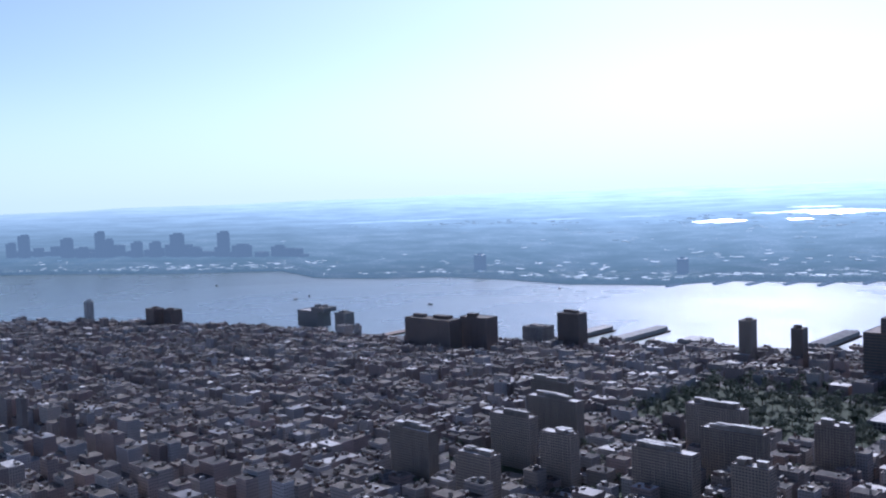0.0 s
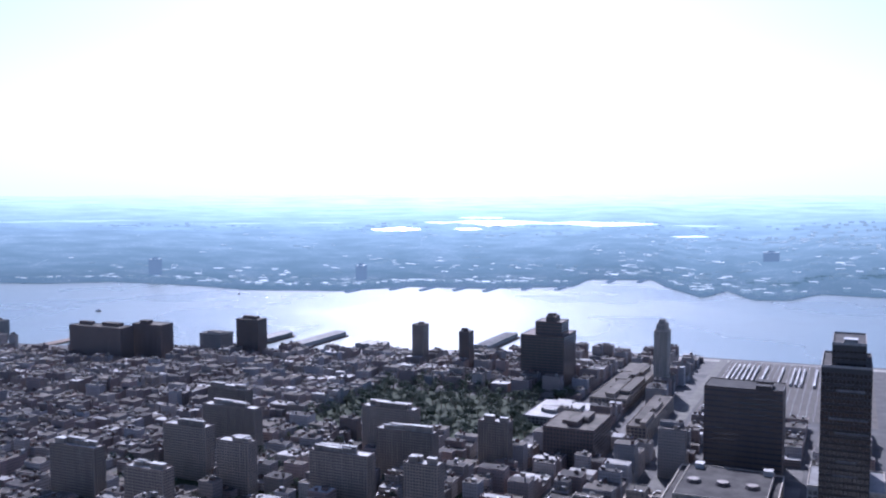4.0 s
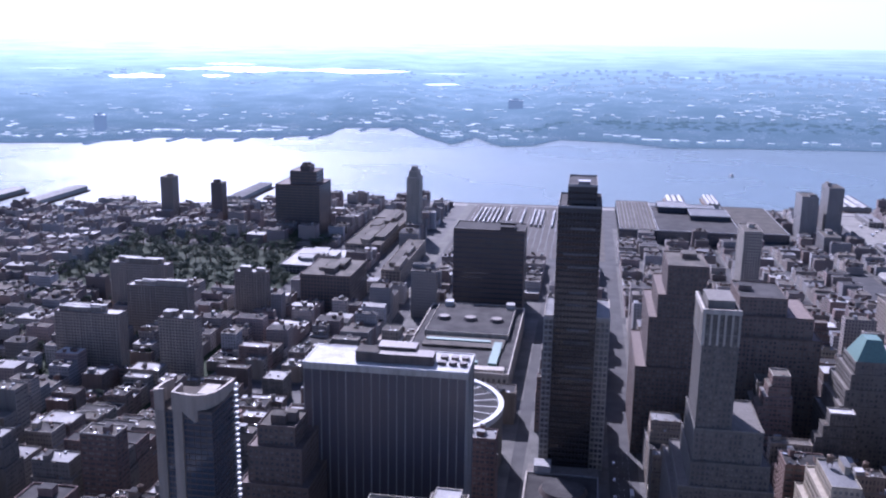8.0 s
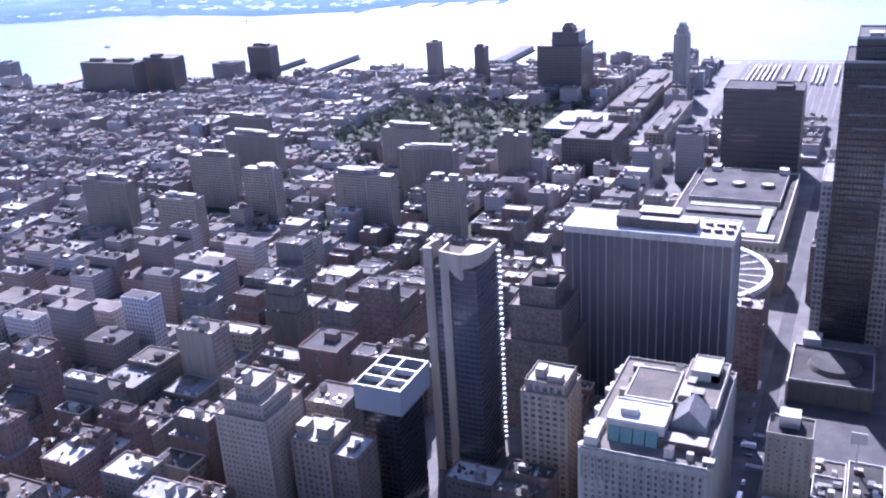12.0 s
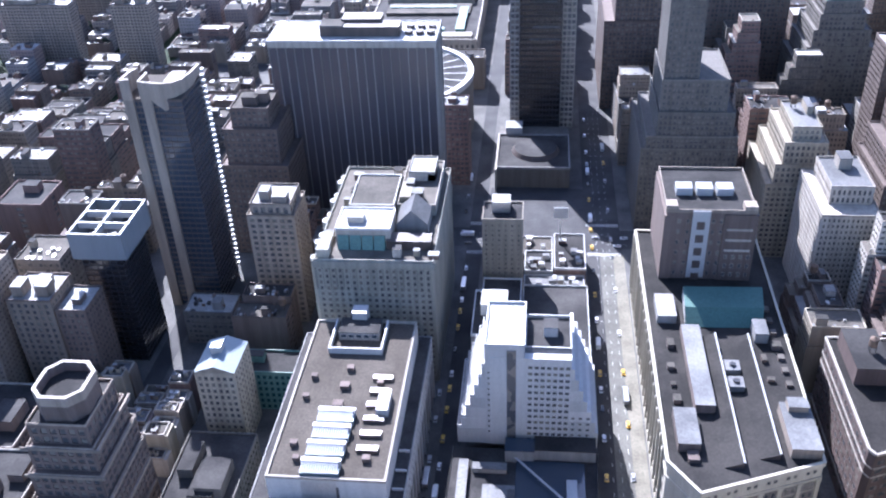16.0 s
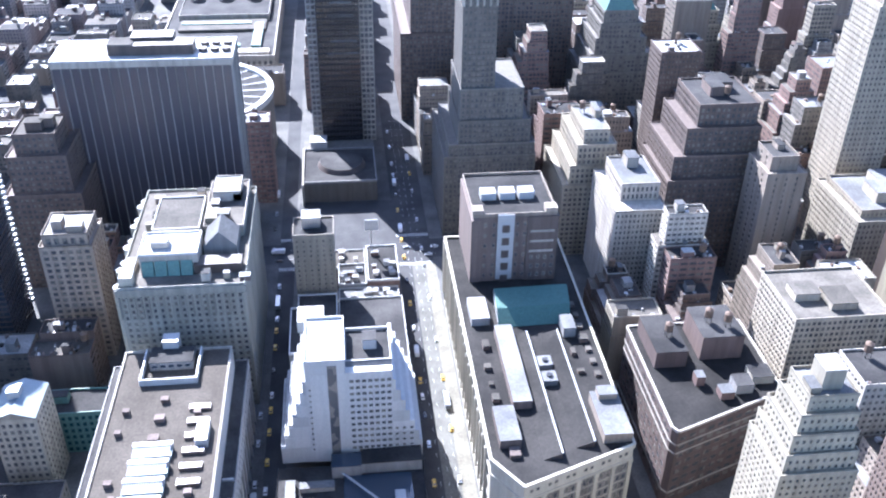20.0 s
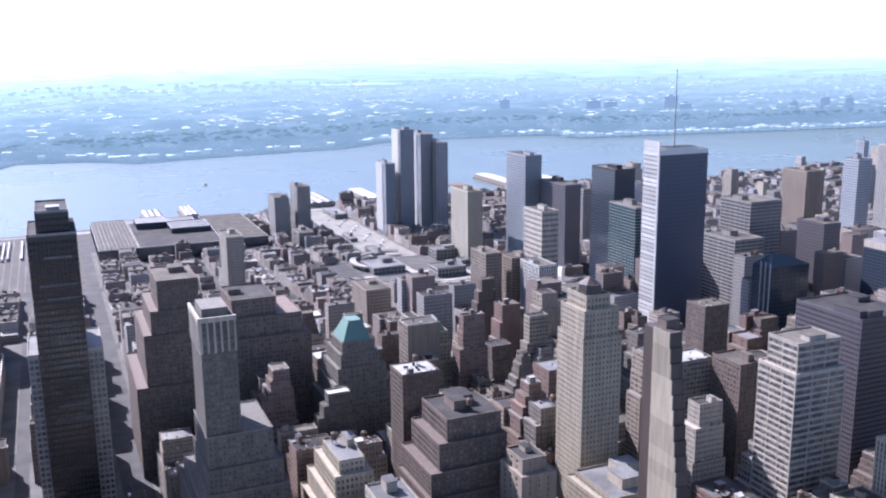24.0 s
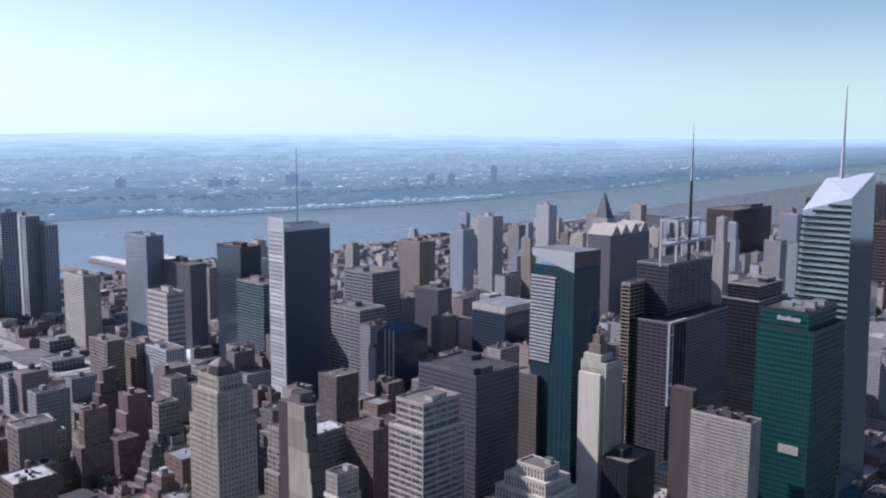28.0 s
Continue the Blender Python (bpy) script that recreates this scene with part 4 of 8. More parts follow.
lump("lift_house", b, -87, -80, 340.5, 347, 50, 58.5, PALE)
walls(b, -101, -80, 236.5, 239.5, 38, 40.2, PALE, "skylight", "long pale roof skylight")
walls(b, -72, -57.5, 236.5, 239.5, 38, 40.2, PALE, "skylight", "long pale roof skylight")
walls(b, -101, -57, 235.2, 235.8, 38, 39.2, WHITE, "pipe_rail")
for y in (252, 262, 273):
    walls(b, -56.4, -51.8, y, y + 0.6, 38, 39.2, WHITE, "pipe_rail")
walls(b, -92, -78, 226.4, 229, 4.4, 5.0, REDP, "canopy", "red and white entrance canopy")
for i in range(4):
    walls(b, -91.6 + i * 4.3, -90.6 + i * 4.3, 226.2, 226.4, 2.8, 6.8, WHITE, "banner", "small white banner")

# white stepped hotel on a glass-roofed podium
b = thing("hotel", "white stepped hotel tower over a low curved podium", "hotel")
LOTS.append((-38, 29, 243, 362))
k = Boxes()
pod = [(-37, 300), (-38, 250), (-35, 244), (-28, 243.5), (4, 250), (16, 254), (23, 260), (27, 270), (28.5, 300)]
k.prism(list(reversed(pod))[::-1], 0, 15, GREY, ROOF_T)
part("podium", k, b)
k = Boxes()
for i in range(len(pod) - 1):
    a, c = Vector(pod[i]), Vector(pod[i + 1])
    n = Vector(((c - a).y, -(c - a).x)).normalized() * 0.25
    for z0, z1 in ((3, 4.2), (7, 8.2), (11, 12.2), (14.2, 16)):
        k.face([(*(a - n), z0), (*(c - n), z0), (*(c - n), z1), (*(a - n), z1)], PALE)
part("string_course", k, b)
walls(b, -8, 22, 262, 292, 15, 16.2, BLUEG, "glass_roof", "dark blue glazed podium roof")
k = Boxes()
k.face([(-9, 292, 18.2), (-7.5, 292, 18.2), (14.5, 268, 18.2), (13, 268, 18.2)], PALE)
part("rafter", k, b, "long white slanting roof rail")
walls(b, 14, 18.5, 268, 280, 15.3, 18.6, PALE, "skylight")
walls(b, -22, -8, 259, 277, 15, 16.8, ROOF_S, "terrace")
for x0, x1, y0, y1, h in ((-33, -29, 262, 290, 4), (-28, -24, 252, 262, 3), (-27, -12, 285, 289, 3.5), (-17, -12, 252, 258, 4), (-11, -8, 258, 274, 3.4), (-34, -30, 246, 256, 2.4), (-22, -18, 247, 250, 3)):
    lump("roof_house", b, x0, x1, y0, y1, 15, 15 + h * 0.7, LIME, ROOF_S if h > 3.2 else ROOF_W)
lump("roof_house", b, -13, 0, 292, 300, 15, 22, GREY, BLUEG)
lump("roof_house", b, 0, 27, 294, 303, 15, 21, GREY, ROOF_T)
walls(b, -20, 15, 303, 332, 15, 66, WHITE)
walls(b, -22, -5, 303.2, 334, 15, 72, WHITE)
walls(b, -12.6, -8.6, 302.8, 305, 15, 70, GLASS, "window_bay", "dark recessed strip of stair windows")
for i, (x0, x1, z) in enumerate(((-35, 28, 24), (-33, 26.5, 30), (-31, 24.5, 36), (-29, 22.5, 42), (-27, 20.5, 48), (-25, 18.5, 54), (-23.5, 16.5, 60))):
    walls(b, x0, -20, 303.4 + 0.1 * i, 350 - i, 15, z, WHITE, "setback")
    walls(b, 15, x1, 303.4 + 0.1 * i, 350 - i, 15, z, WHITE, "setback")
    deck(b, x0, -20, 304 + 0.1 * i, 350 - i, z + 0.3, ROOF_W, WHITE, 0.9, 0.3)
deck(b, -22, -5, 303.2, 334, 72, ROOF_W, WHITE, 1.2, 0.6)
deck(b, -4.9, 15, 309, 332, 66, ROOF_T, WHITE, 1.6, 0.6)
k = Boxes()
k.face([(-4.9, 303, 63.5), (15, 303, 63.5), (15, 309, 67.5), (-4.9, 309, 67.5)], ROOF_S)
part("roof", k, b, "sloping grey metal roof")
lump("lift_house", b, 3, 9, 318, 325, 66, 71, PALE, ROOF_T)
lump("lift_house", b, -26, -14, 340, 352, 60, 66, WHITE, ROOF_W)
windows_on(b, "E", 303, -3.5, 14.5, 7, 18, 62, 13, 2.0, 1.8, frame=WHITE)
windows_on(b, "E", 303.2, -21, -14.5, 3, 22, 58, 12, 1.5, 1.3, frame=WHITE)
windows_on(b, "E", 303.4, 15.8, 24, 3, 18, 33, 5, 1.6, 1.5, frame=WHITE)
for x0, x1, y0, y1, z in ((-30, -9, 352, 420, 24), (-8, 27, 334, 420, 20), (-33, -20, 362, 400, 30)):
    t = walls(b, x0, x1, y0, y1, 0, z, GREY, "rear_wing")
    deck(b, x0, x1, y0, y1, z, ROOF_T, WHITE, 1.0)
LOTS.append((-33, 28, 362, 420))

ROOF_K = roofing("black_bitumen_roof", (0.016, 0.015, 0.014), (0.036, 0.033, 0.03))
# long department store with a sign tower
b = thing("department_store", "long cream department store with dark roofs and a sign tower", "store")
LOTS.append((50, 117, 236, 470))
plan = [(64, 252), (114, 271), (116, 440), (53, 440), (53, 268)]
k = Boxes()
k.prism(plan, 0, 44.5, CREAM, ROOF_K)
part("wall", k, b)
for z0, z1, o in ((43.2, 45.6, 0.7), (36.6, 37.4, 0.5), (11, 12.2, 0.5), (6, 6.6, 0.3)):
    k = Boxes()
    for i in range(5):
        a, c = Vector(plan[i]), Vector(plan[(i + 1) % 5])
        d = (c - a).normalized()
        n = Vector((d.y, -d.x))
        p, q = a + n * o - d * o * 0.3, c + n * o + d * o * 0.3
        k.face([(*p, z0), (*q, z0), (*q, z1), (*p, z1)], CREAM)
        k.face([(*p, z1), (*q, z1), (*(c - n * 0.5), z1), (*(a - n * 0.5), z1)], CREAM)
        k.face([(*q, z0), (*p, z0), (*a, z0), (*c, z0)], CREAM)
    part("cornice", k, b, "pale projecting cornice")
dv = Vector((114 - 64, 271 - 252)).normalized()
store_pane = [window_mesh(1.9, h, GLASS, LIME) for h in (3.2, 3.8)]
store_turn = math.degrees(math.atan2(dv.y, dv.x))
store_sq = window_mesh(1.7, 1.9, GLASS, CREAM)
for i in range(6):
    for q, along in enumerate((2.6, 5.6)):
        for z0, me_ in ((31.4, store_pane[0]), (26.4, store_pane[0]), (21.4, store_pane[0]), (16, store_pane[1]), (40, store_sq)):
            ob = new("window", me_)
            ob.parent = b
            o = Vector((64, 252)) + dv * (along + i * 8.7)
            ob.matrix_basis = pose(o.x, o.y, z0, 0, 0, store_turn)
for i in range(6):
    o = Vector((64, 252)) + dv * (1.9 + i * 8.6)
    k = Boxes()
    k.box(0.1, 6.6, -0.03, 0.02, 13, 35.4, SOOTY)
    k.box(0.1, 6.6, -0.3, 0.0, 20.3, 20.9, CREAM)
    k.box(0.1, 6.6, -0.3, 0.0, 25.4, 26.0, CREAM)
    k.box(0.1, 6.6, -0.3, 0.0, 30.4, 31.0, CREAM)
    bp = part("bay", k, b, "dark window bay with pale sills")
    bp.matrix_basis = pose(o.x, o.y, 0, 0, 0, store_turn)
for i in range(7):
    o = Vector((64, 252)) + dv * (0.0 + i * 8.6) - Vector((-dv.y, dv.x)) * 0.6
    k = Boxes()
    k.box(0, 1.9, 0, 0.6, 12.2, 36.6, CREAM)
    k.box(-0.2, 2.1, -0.2, 0.6, 35.2, 36.6, CREAM)
    pl = part("pilaster", k, b)
    pl.matrix_basis = pose(o.x, o.y, 0, 0, 0, store_turn)
for i in range(22):
    for z0, h in ((38, 4.0), (29, 6), (21, 6), (13.2, 5.6)):
        ob = new("window", window_mesh(3.4, h, GLASS, CREAM))
        ob.parent = b
        ob.matrix_basis = pose(53, 438 - i * 7.7, z0, 0, 0, -90)
    walls(b, 51.9, 53.0, 439 - i * 7.7, 440 - i * 7.7, 8, 43, CREAM, "pier")
for ridge, tip, y0, y1 in ((82.3, 74.6, 266, 348), (97.2, 89.3, 271.5, 348)):      # saw-tooth roof lights
    k = Boxes()
    k.face([(tip, y0, 44.6), (ridge, y0, 44.6), (ridge, y0, 47.6)], DARKB)
    k.face([(tip, y0, 44.6), (ridge, y0, 47.6), (ridge, y1, 47.6), (tip, y1, 44.6)], ROOF_K)
    k.face([(ridge, y0, 44.6), (ridge, y1, 44.6), (ridge, y1, 47.6), (ridge, y0, 47.6)], DARKB)
    part("sawtooth_roof", k, b, "dark saw-tooth roof bay")
    for q in range(6):
        a = y0 + (y1 - y0) * q / 6
        walls(b, ridge - 0.35, ridge + 0.35, a + 0.2, a + (y1 - y0) / 6 - 0.2, 47.5, 48.0, PALE, "ridge_cap", "white ridge capping")
k = Boxes()
k.box(67, 75.5, 297, 352, 44, 49, BROWN)
k.face([(67, 297, 49.05), (75.5, 297, 49.05), (75.5, 352, 49.05), (67, 352, 49.05)], ROOF_S)
part("penthouse", k, b, "long grey roof house")
lump("penthouse", b, 57.5, 66.5, 274, 295, 44, 49, BROWN, ROOF_S)
walls(b, 61, 65.5, 268, 273.5, 44.5, 46.4, BROWN, "roof_house")
lump("penthouse", b, 101.5, 113.5, 273, 300, 44, 49.5, TAN, ROOF_S)
lump("lift_house", b, 104, 112, 294, 300, 49.5, 52.5, TAN, ROOF_S)
for x, y, w_, d_, h_ in ((59, 302, 3, 4, 2), (59, 313, 2, 2, 1.2), (58.5, 324, 3, 3, 1.8), (60, 339, 3, 5, 2.2), (101, 318, 3, 2, 1.5), (101, 331, 2, 4, 1.8), (107, 340, 4, 4, 2.5)):
    lump("roof_vent", b, x, x + w_, y, y + d_, 44.5, 44.5 + h_, BROWN, ROOF_G)
for y in (322, 311):
    cooling_unit(b, 83.5, 90, y, y + 7, 44.5, 3, ROOF_S, 1, 0)
lump("roof_house", b, 100, 106, 345, 356, 44.5, 50, GREY, ROOF_S)
for i in range(7):
    lump("roof_vent", b, 108.5, 111, 315 + i * 9, 318 + i * 9, 44.5, 45.8, BROWN, ROOF_G)
k = Boxes()
k.face([(70, 355, 44.9), (106, 356, 44.9), (107, 364, 51), (70, 363, 51)], TEALP)
k.face([(70, 363, 51), (107, 364, 51), (109, 380, 51.5), (71, 379, 51.5)], TEALP)
k.face([(70, 355, 44.9), (70, 363, 51), (71, 379, 51.5), (71, 379, 44.9)], WHITE)
part("tarpaulin_roof", k, b, "teal sheeted scaffold roof")
walls(b, 57, 66, 358, 376, 44, 49, GREY, "roof_house")
walls(b, 62, 105, 396, 440, 44, 84, BROWN, "tower_wall")
walls(b, 61, 66, 395.4, 441, 44, 82, BROWN, "corner_pier")
walls(b, 90, 106, 395.2, 441, 44, 83, BROWN, "corner_pier")
windows_on(b, "E", 395.15, 92, 104.5, 4, 47, 60, 3, 1.6, 2.4, frame=LIME)
windows_on(b, "E", 396, 67.5, 73.5, 2, 47, 80, 6, 1.6, 2.4, frame=TAN)
windows_on(b, "E", 396, 84, 89.5, 2, 47, 80, 6, 1.6, 2.4, frame=TAN)
deck(b, 62, 105, 396, 440, 84, ROOF_T, TAN, 1.4, 0.6)
for i in range(3):
    walls(b, 91.5, 104, 395.0, 395.3, 62 + i * 6, 63.2 + i * 6, LIME, "string_course")
walls(b, 61.5, 67, 396, 402, 84, 87.5, TAN, "turret")
walls(b, 99, 105, 396, 402, 84, 87.5, TAN, "turret")
for i in range(3):
    cooling_unit(b, 68 + i * 10, 76 + i * 10, 412, 419, 84, 4, PALE, 0, 8)
k = Boxes()
k.box(74.5, 83, 395.0, 396, 46, 85, PALE)
sg = part("sign_panel", k, b, "tall white vertical sign panel")
for i in range(5):
    z = 79 - i * 7.6
    k = Boxes()
    k.box(76.8, 80.7, 394.8, 395.0, z - 4.4, z, DARKB)
    part("sign_mark", k, sg, "dark block on the sign")
# small corner shop with a red sign, standing against the store
b = thing("corner_shop", "small pale corner building with a big red sign", "shop")
k = Boxes()
k.prism([(52.5, 240), (63.5, 245), (64, 251.6), (54, 262), (52.6, 262)], 0, 26, CREAM, ROOF_T)
part("wall", k, b)
k = Boxes()
k.face([(53.4, 240.1, 27.6), (63.6, 244.75, 27.6), (63.6, 245.1, 27.6), (53.4, 240.5, 27.6)], PALE)
k.face([(52.4, 239.7, 25.2), (63.6, 244.8, 25.2), (63.6, 244.8, 27.6), (52.4, 239.7, 27.6)], PALE)
k.face([(52.4, 262, 25.2), (52.4, 239.7, 25.2), (52.4, 239.7, 27.6), (52.4, 262, 27.6)], PALE)
part("parapet", k, b, "pale roof edge")
k = Boxes()
k.face([(53.6, 240.2, 10), (63.2, 244.6, 10), (63.2, 244.6, 24.5), (53.6, 240.2, 24.5)], REDP)
sg = part("sign", k, b, "large red square sign")
for i in range(3):
    k = Boxes()
    f0, f1 = 0.2 + 0.05 * i, 0.78 - 0.06 * i
    p, q = [(53.6 + 9.6 * f, 240.1 + 4.4 * f) for f in (f0, f1)]
    k.face([(*p, 20.4 - i * 2.6), (*q, 20.4 - i * 2.6), (*q, 21.6 - i * 2.6), (*p, 21.6 - i * 2.6)], ROSE)
    part("sign_bar", k, sg, "pale pink bar on the sign")
for i in range(3):
    for z in (4, 11, 18):
        walls(b, 52.3, 52.5, 243 + i * 6, 246.5 + i * 6, z, z + 4.6, GLASS, "window")

# brown loft block at the next corner
b = thing("loft_building", "dark brown brick loft block with pale cornice lines", "building")
LOTS.append((130, 196, 272, 350))
plan = [(135, 276), (190, 297), (190, 350), (133, 350), (133, 279)]
k = Boxes()
MAROON = masonry("dark_maroon_brick", (0.13, 0.092, 0.08))
k.prism(plan, 0, 45, MAROON, ROOF_K)
part("wall", k, b)
dv = Vector((55, 21)).normalized()
for j, z in enumerate((4, 9, 14, 19, 24, 29, 34, 39)):
    for i in range(11):
        o = Vector((135, 276)) + dv * (1.4 + i * 5.2)
        ob = new("window", window_mesh(3.6, 2.6, GLASS, MAROON))
        ob.parent = b
        ob.matrix_basis = pose(o.x, o.y, z, 0, 0, math.degrees(math.atan2(dv.y, dv.x)))
    for i in range(14):
        ob = new("window", window_mesh(3.4, 2.6, GLASS, MAROON))
        ob.parent = b
        ob.matrix_basis = pose(133, 284.5 + i * 5, z, 0, 0, -90)
for z0, z1, o in ((44.6, 45.8, 0.45), (37, 37.6, 0.4), (32, 32.6, 0.3), (8, 8.8, 0.4)):
    k = Boxes()
    for i in range(5):
        a, c = Vector(plan[i]), Vector(plan[(i + 1) % 5])
        d = (c - a).normalized()
        n = Vector((d.y, -d.x)) * o
        k.face([(*(a + n), z0), (*(c + n), z0), (*(c + n), z1), (*(a + n), z1)], LIME)
        k.face([(*(a + n), z1), (*(c + n), z1), (*(c - n), z1), (*(a - n), z1)], LIME)
        k.face([(*(c - n), z1), (*(a - n), z1), (*(a - n), z0), (*(c - n), z0)], LIME)
    part("cornice", k, b, "pale stone cornice")
for x0, x1, y0, y1, h, m, r in ((160, 166, 294, 300, 4, RED, ROOF_S), (168, 176, 297, 305, 5, GREY, ROOF_T), (178, 188, 303, 312, 4, CREAM, ROOF_T),
                                (137, 152, 318, 346, 9, MAROON, ROOF_T), (160, 180, 322, 346, 13, MAROON, ROOF_T), (152, 156, 304, 309, 5, RED, ROOF_S)):
    lump("roof_house", b, x0, x1, y0, y1, 45, 45 + h, m, r)
water_tank(b, 146, 330, 54.2)
water_tank(b, 166, 334, 58.2)
water_tank(b, 174, 330, 58.2)

# hotel of three wings in the foreground
b = thing("apartment_hotel", "red-brown brick apartment hotel with three wings and a cluttered roof", "hotel")
LOTS.append((-37, 27, 60, 192))
WING = masonry("pinkish_brick", (0.235, 0.16, 0.12))
for x0, x1, ya, yb in ((-35, -19, 177, 183), (-13.5, 2.5, 186.5, 191.5), (8.5, 25.5, 191, 191)):
    k = Boxes()
    k.prism([(x0, 151.5), (x1, 151.5), (x1, yb), (x0, ya)], 0, 89, WING, ROOF_T)
    part("wing", k, b)
    k = Boxes()
    for a, c in (((x0, 152), (x0, ya)), ((x0, ya), (x1, yb)), ((x1, yb), (x1, 152))):
        a, c = Vector(a), Vector(c)
        d = (c - a).normalized()
        n = Vector((d.y, -d.x)) * 0.5
        k.face([(*a, 88.6), (*c, 88.6), (*c, 90.4), (*a, 90.4)], LIME)
        k.face([(*(a + n), 88.6), (*(a + n), 90.4), (*(c + n), 90.4), (*(c + n), 88.6)], LIME)
        k.face([(*a, 90.4), (*c, 90.4), (*(c + n), 90.4), (*(a + n), 90.4)], LIME)
    part("parapet", k, b)
for x0, x1, y0, y1 in ((-33, -22, 155, 174), (-11.5, -8, 153, 184)):
    walls(b, x0, x1, y0, y1, 89, 89.8, LIME, "deck_kerb")
    deck(b, x0 + 0.3, x1 - 0.3, y0 + 0.3, y1 - 0.3, 89.9, ROOF_B, None)
for y in (157, 168, 179):
    lump("roof_vent", b, -7.4, -5.6, y, y + 5, 89, 91, PALE, ROOF_S)
for x, y in ((-28, 168), (-28.5, 162)):
    k = Boxes()
    k.tube(x, y, 89.9, 91.8, 0.9, 0.7, PALE, 10)
    part("round_vent", k, b, "pale round roof vent")
k = Boxes()
k.box(-5.2, -1.2, 160, 187, 89, 89.25, DARKB)
part("roof_strip", k, b, "dark maroon strip of roofing")
k = Boxes()
k.box(10, 15, 162, 187, 89, 89.6, TERRA)
part("terrace", k, b, "pinkish tiled roof terrace")
k = Boxes()
n = 8
for i in range(n):
    a0, a1 = math.pi * i / n, math.pi * (i + 1) / n
    p = [(18.6 - 3.2 * math.cos(a), 90 + 2.6 * math.sin(a)) for a in (a0, a1)]
    k.face([(p[0][0], 162, p[0][1]), (p[1][0], 162, p[1][1]), (p[1][0], 187, p[1][1]), (p[0][0], 187, p[0][1])], BUFF)
k.face([(18.6 - 3.2 * math.cos(math.pi * i / n), 162, 90 + 2.6 * math.sin(math.pi * i / n)) for i in range(n + 1)], LIME)
part("vault_roof", k, b, "long round-backed pale roof")
# front range: piers of brick with deep slots between them
walls(b, -19, 9, 150, 158, 0, 84, WING, "main_wall")
deck(b, -19, 9, 150, 158, 84.3, ROOF_K, WING, 1.0, 0.4)
for x0, x1, y0, z, m in ((-36, -21, 139, 86, WING), (-16, -6, 141, 86.5, WING), (-2.5, 9, 146, 70, DARKB), (9.3, 25, 132.5, 88.2, WING)):
    walls(b, x0, x1, y0, 151, 0, z, m, "pier_block", "brown brick block of the front range")
    deck(b, x0, x1, y0, 151, z + 0.1, ROOF_K, LIME, 1.1, 0.45)
    n = max(2, int((x1 - x0) / 4.6))
    for q in range(n + 1):
        x = x0 + (x1 - x0 - 0.9) * q / n
        walls(b, x, x + 0.9, y0 - 0.9, y0, 8, z - 2, TAN, "pilaster")
    for zz in range(20, int(z) - 3, 11):
        walls(b, x0 - 0.2, x1 + 0.2, y0 - 0.8, y0 - 0.5, zz, zz + 0.9, TAN, "ledge", "pale stone ledge")
    windows_on(b, "E", y0, x0 + 1.2, x1 - 1.2, n * 2, 50, z - 3, int((z - 50) / 3.7), 1.5, 2.3, DARKG, BROWN)
for x0, x1 in ((-36.4, -27), (16, 24.4)):
    lump("corner_house", b, x0, x1, 127 if x0 > 0 else 133, 131 if x0 > 0 else 138.4, 0, 82, LIME if x0 > 0 else TAN, ROOF_W if x0 > 0 else ROOF_S)
k = Boxes()
k.box(-6, 0, 150.5, 158.5, 84, 92, TAN)
# flat black plate paints the darkness inside the shaft
k.box(-5.2, -0.8, 151.3, 157.7, 92.0, 92.1, BLACK)
part("light_shaft", k, b, "square brick shaft with its dark mouth painted on")
for a in ((-6.2, 0.2, 150.2, 151), (-6.2, 0.2, 158, 158.8), (-6.2, -5.4, 151, 158), (-0.6, 0.2, 151, 158)):
    walls(b, *a, 92, 93.2, LIME, "shaft_rim")
walls(b, 0.6, 9, 142.5, 150, 70.2, 79, SOOTY, "glass_house_base")
k = Boxes()
k.face([(0.6, 142.5, 79), (9, 142.5, 79), (9, 146.5, 82), (0.6, 146.5, 82)], BLUEG)
k.face([(0.6, 146.5, 82), (9, 146.5, 82), (9, 150, 79), (0.6, 150, 79)], BLUEG)
part("glass_roof", k, b, "dark blue glazed roof")
cooling_unit(b, -30.3, -22.5, 148, 153, 86.3, 4.5, PALE, 2, 0)
cooling_unit(b, -30.3, -22.5, 141, 146, 86.3, 3, STEEL, 0, 8)
for x0, x1, y0, y1, z, h, m, r in ((-18, -12, 151, 156, 84, 4, SOOTY, ROOF_T), (-11, -7, 152, 155, 84, 6, TAN, ROOF_T), (-15, -11, 143, 147, 86.5, 3, WING, ROOF_T), (-10, -7, 145, 150, 86.5, 4.5, SOOTY, ROOF_K),
                                (2, 8, 153, 157, 84, 3, TAN, ROOF_K), (12.8, 17.7, 147, 157, 88.3, 4, SOOTY, ROOF_S), (12.5, 15, 136, 139, 88.3, 2.4, TAN, ROOF_T), (19, 23, 141, 146, 88.3, 2, DARKB, ROOF_S),
                                (18, 20, 134, 136, 88.3, 1.6, PALE, PALE), (-35, -32, 142, 150, 86.3, 4.5, TAN, ROOF_G), (20, 24, 152, 160, 89, 2.6, WING, ROOF_K)):
    lump("roof_house", b, x0, x1, y0, y1, z, z + h, m, r)
for i in range(5):
    walls(b, -18.5 + i * 5.3, -18.1 + i * 5.3, 150.4, 157.6, 84.3, 86.2, TAN, "dividing_wall")
windows_on(b, "S", -35, 156, 176, 5, 40, 86, 10, 1.4, 2.0, frame=LIME)

# white-roofed office block with two light courts
b = thing("office_building", "buff office block with bright white roofs and two light courts", "building")
LOTS.append((52, 125, 60, 194))
walls(b, 55, 108, 175.5, 191, 0, 50, CREAM)
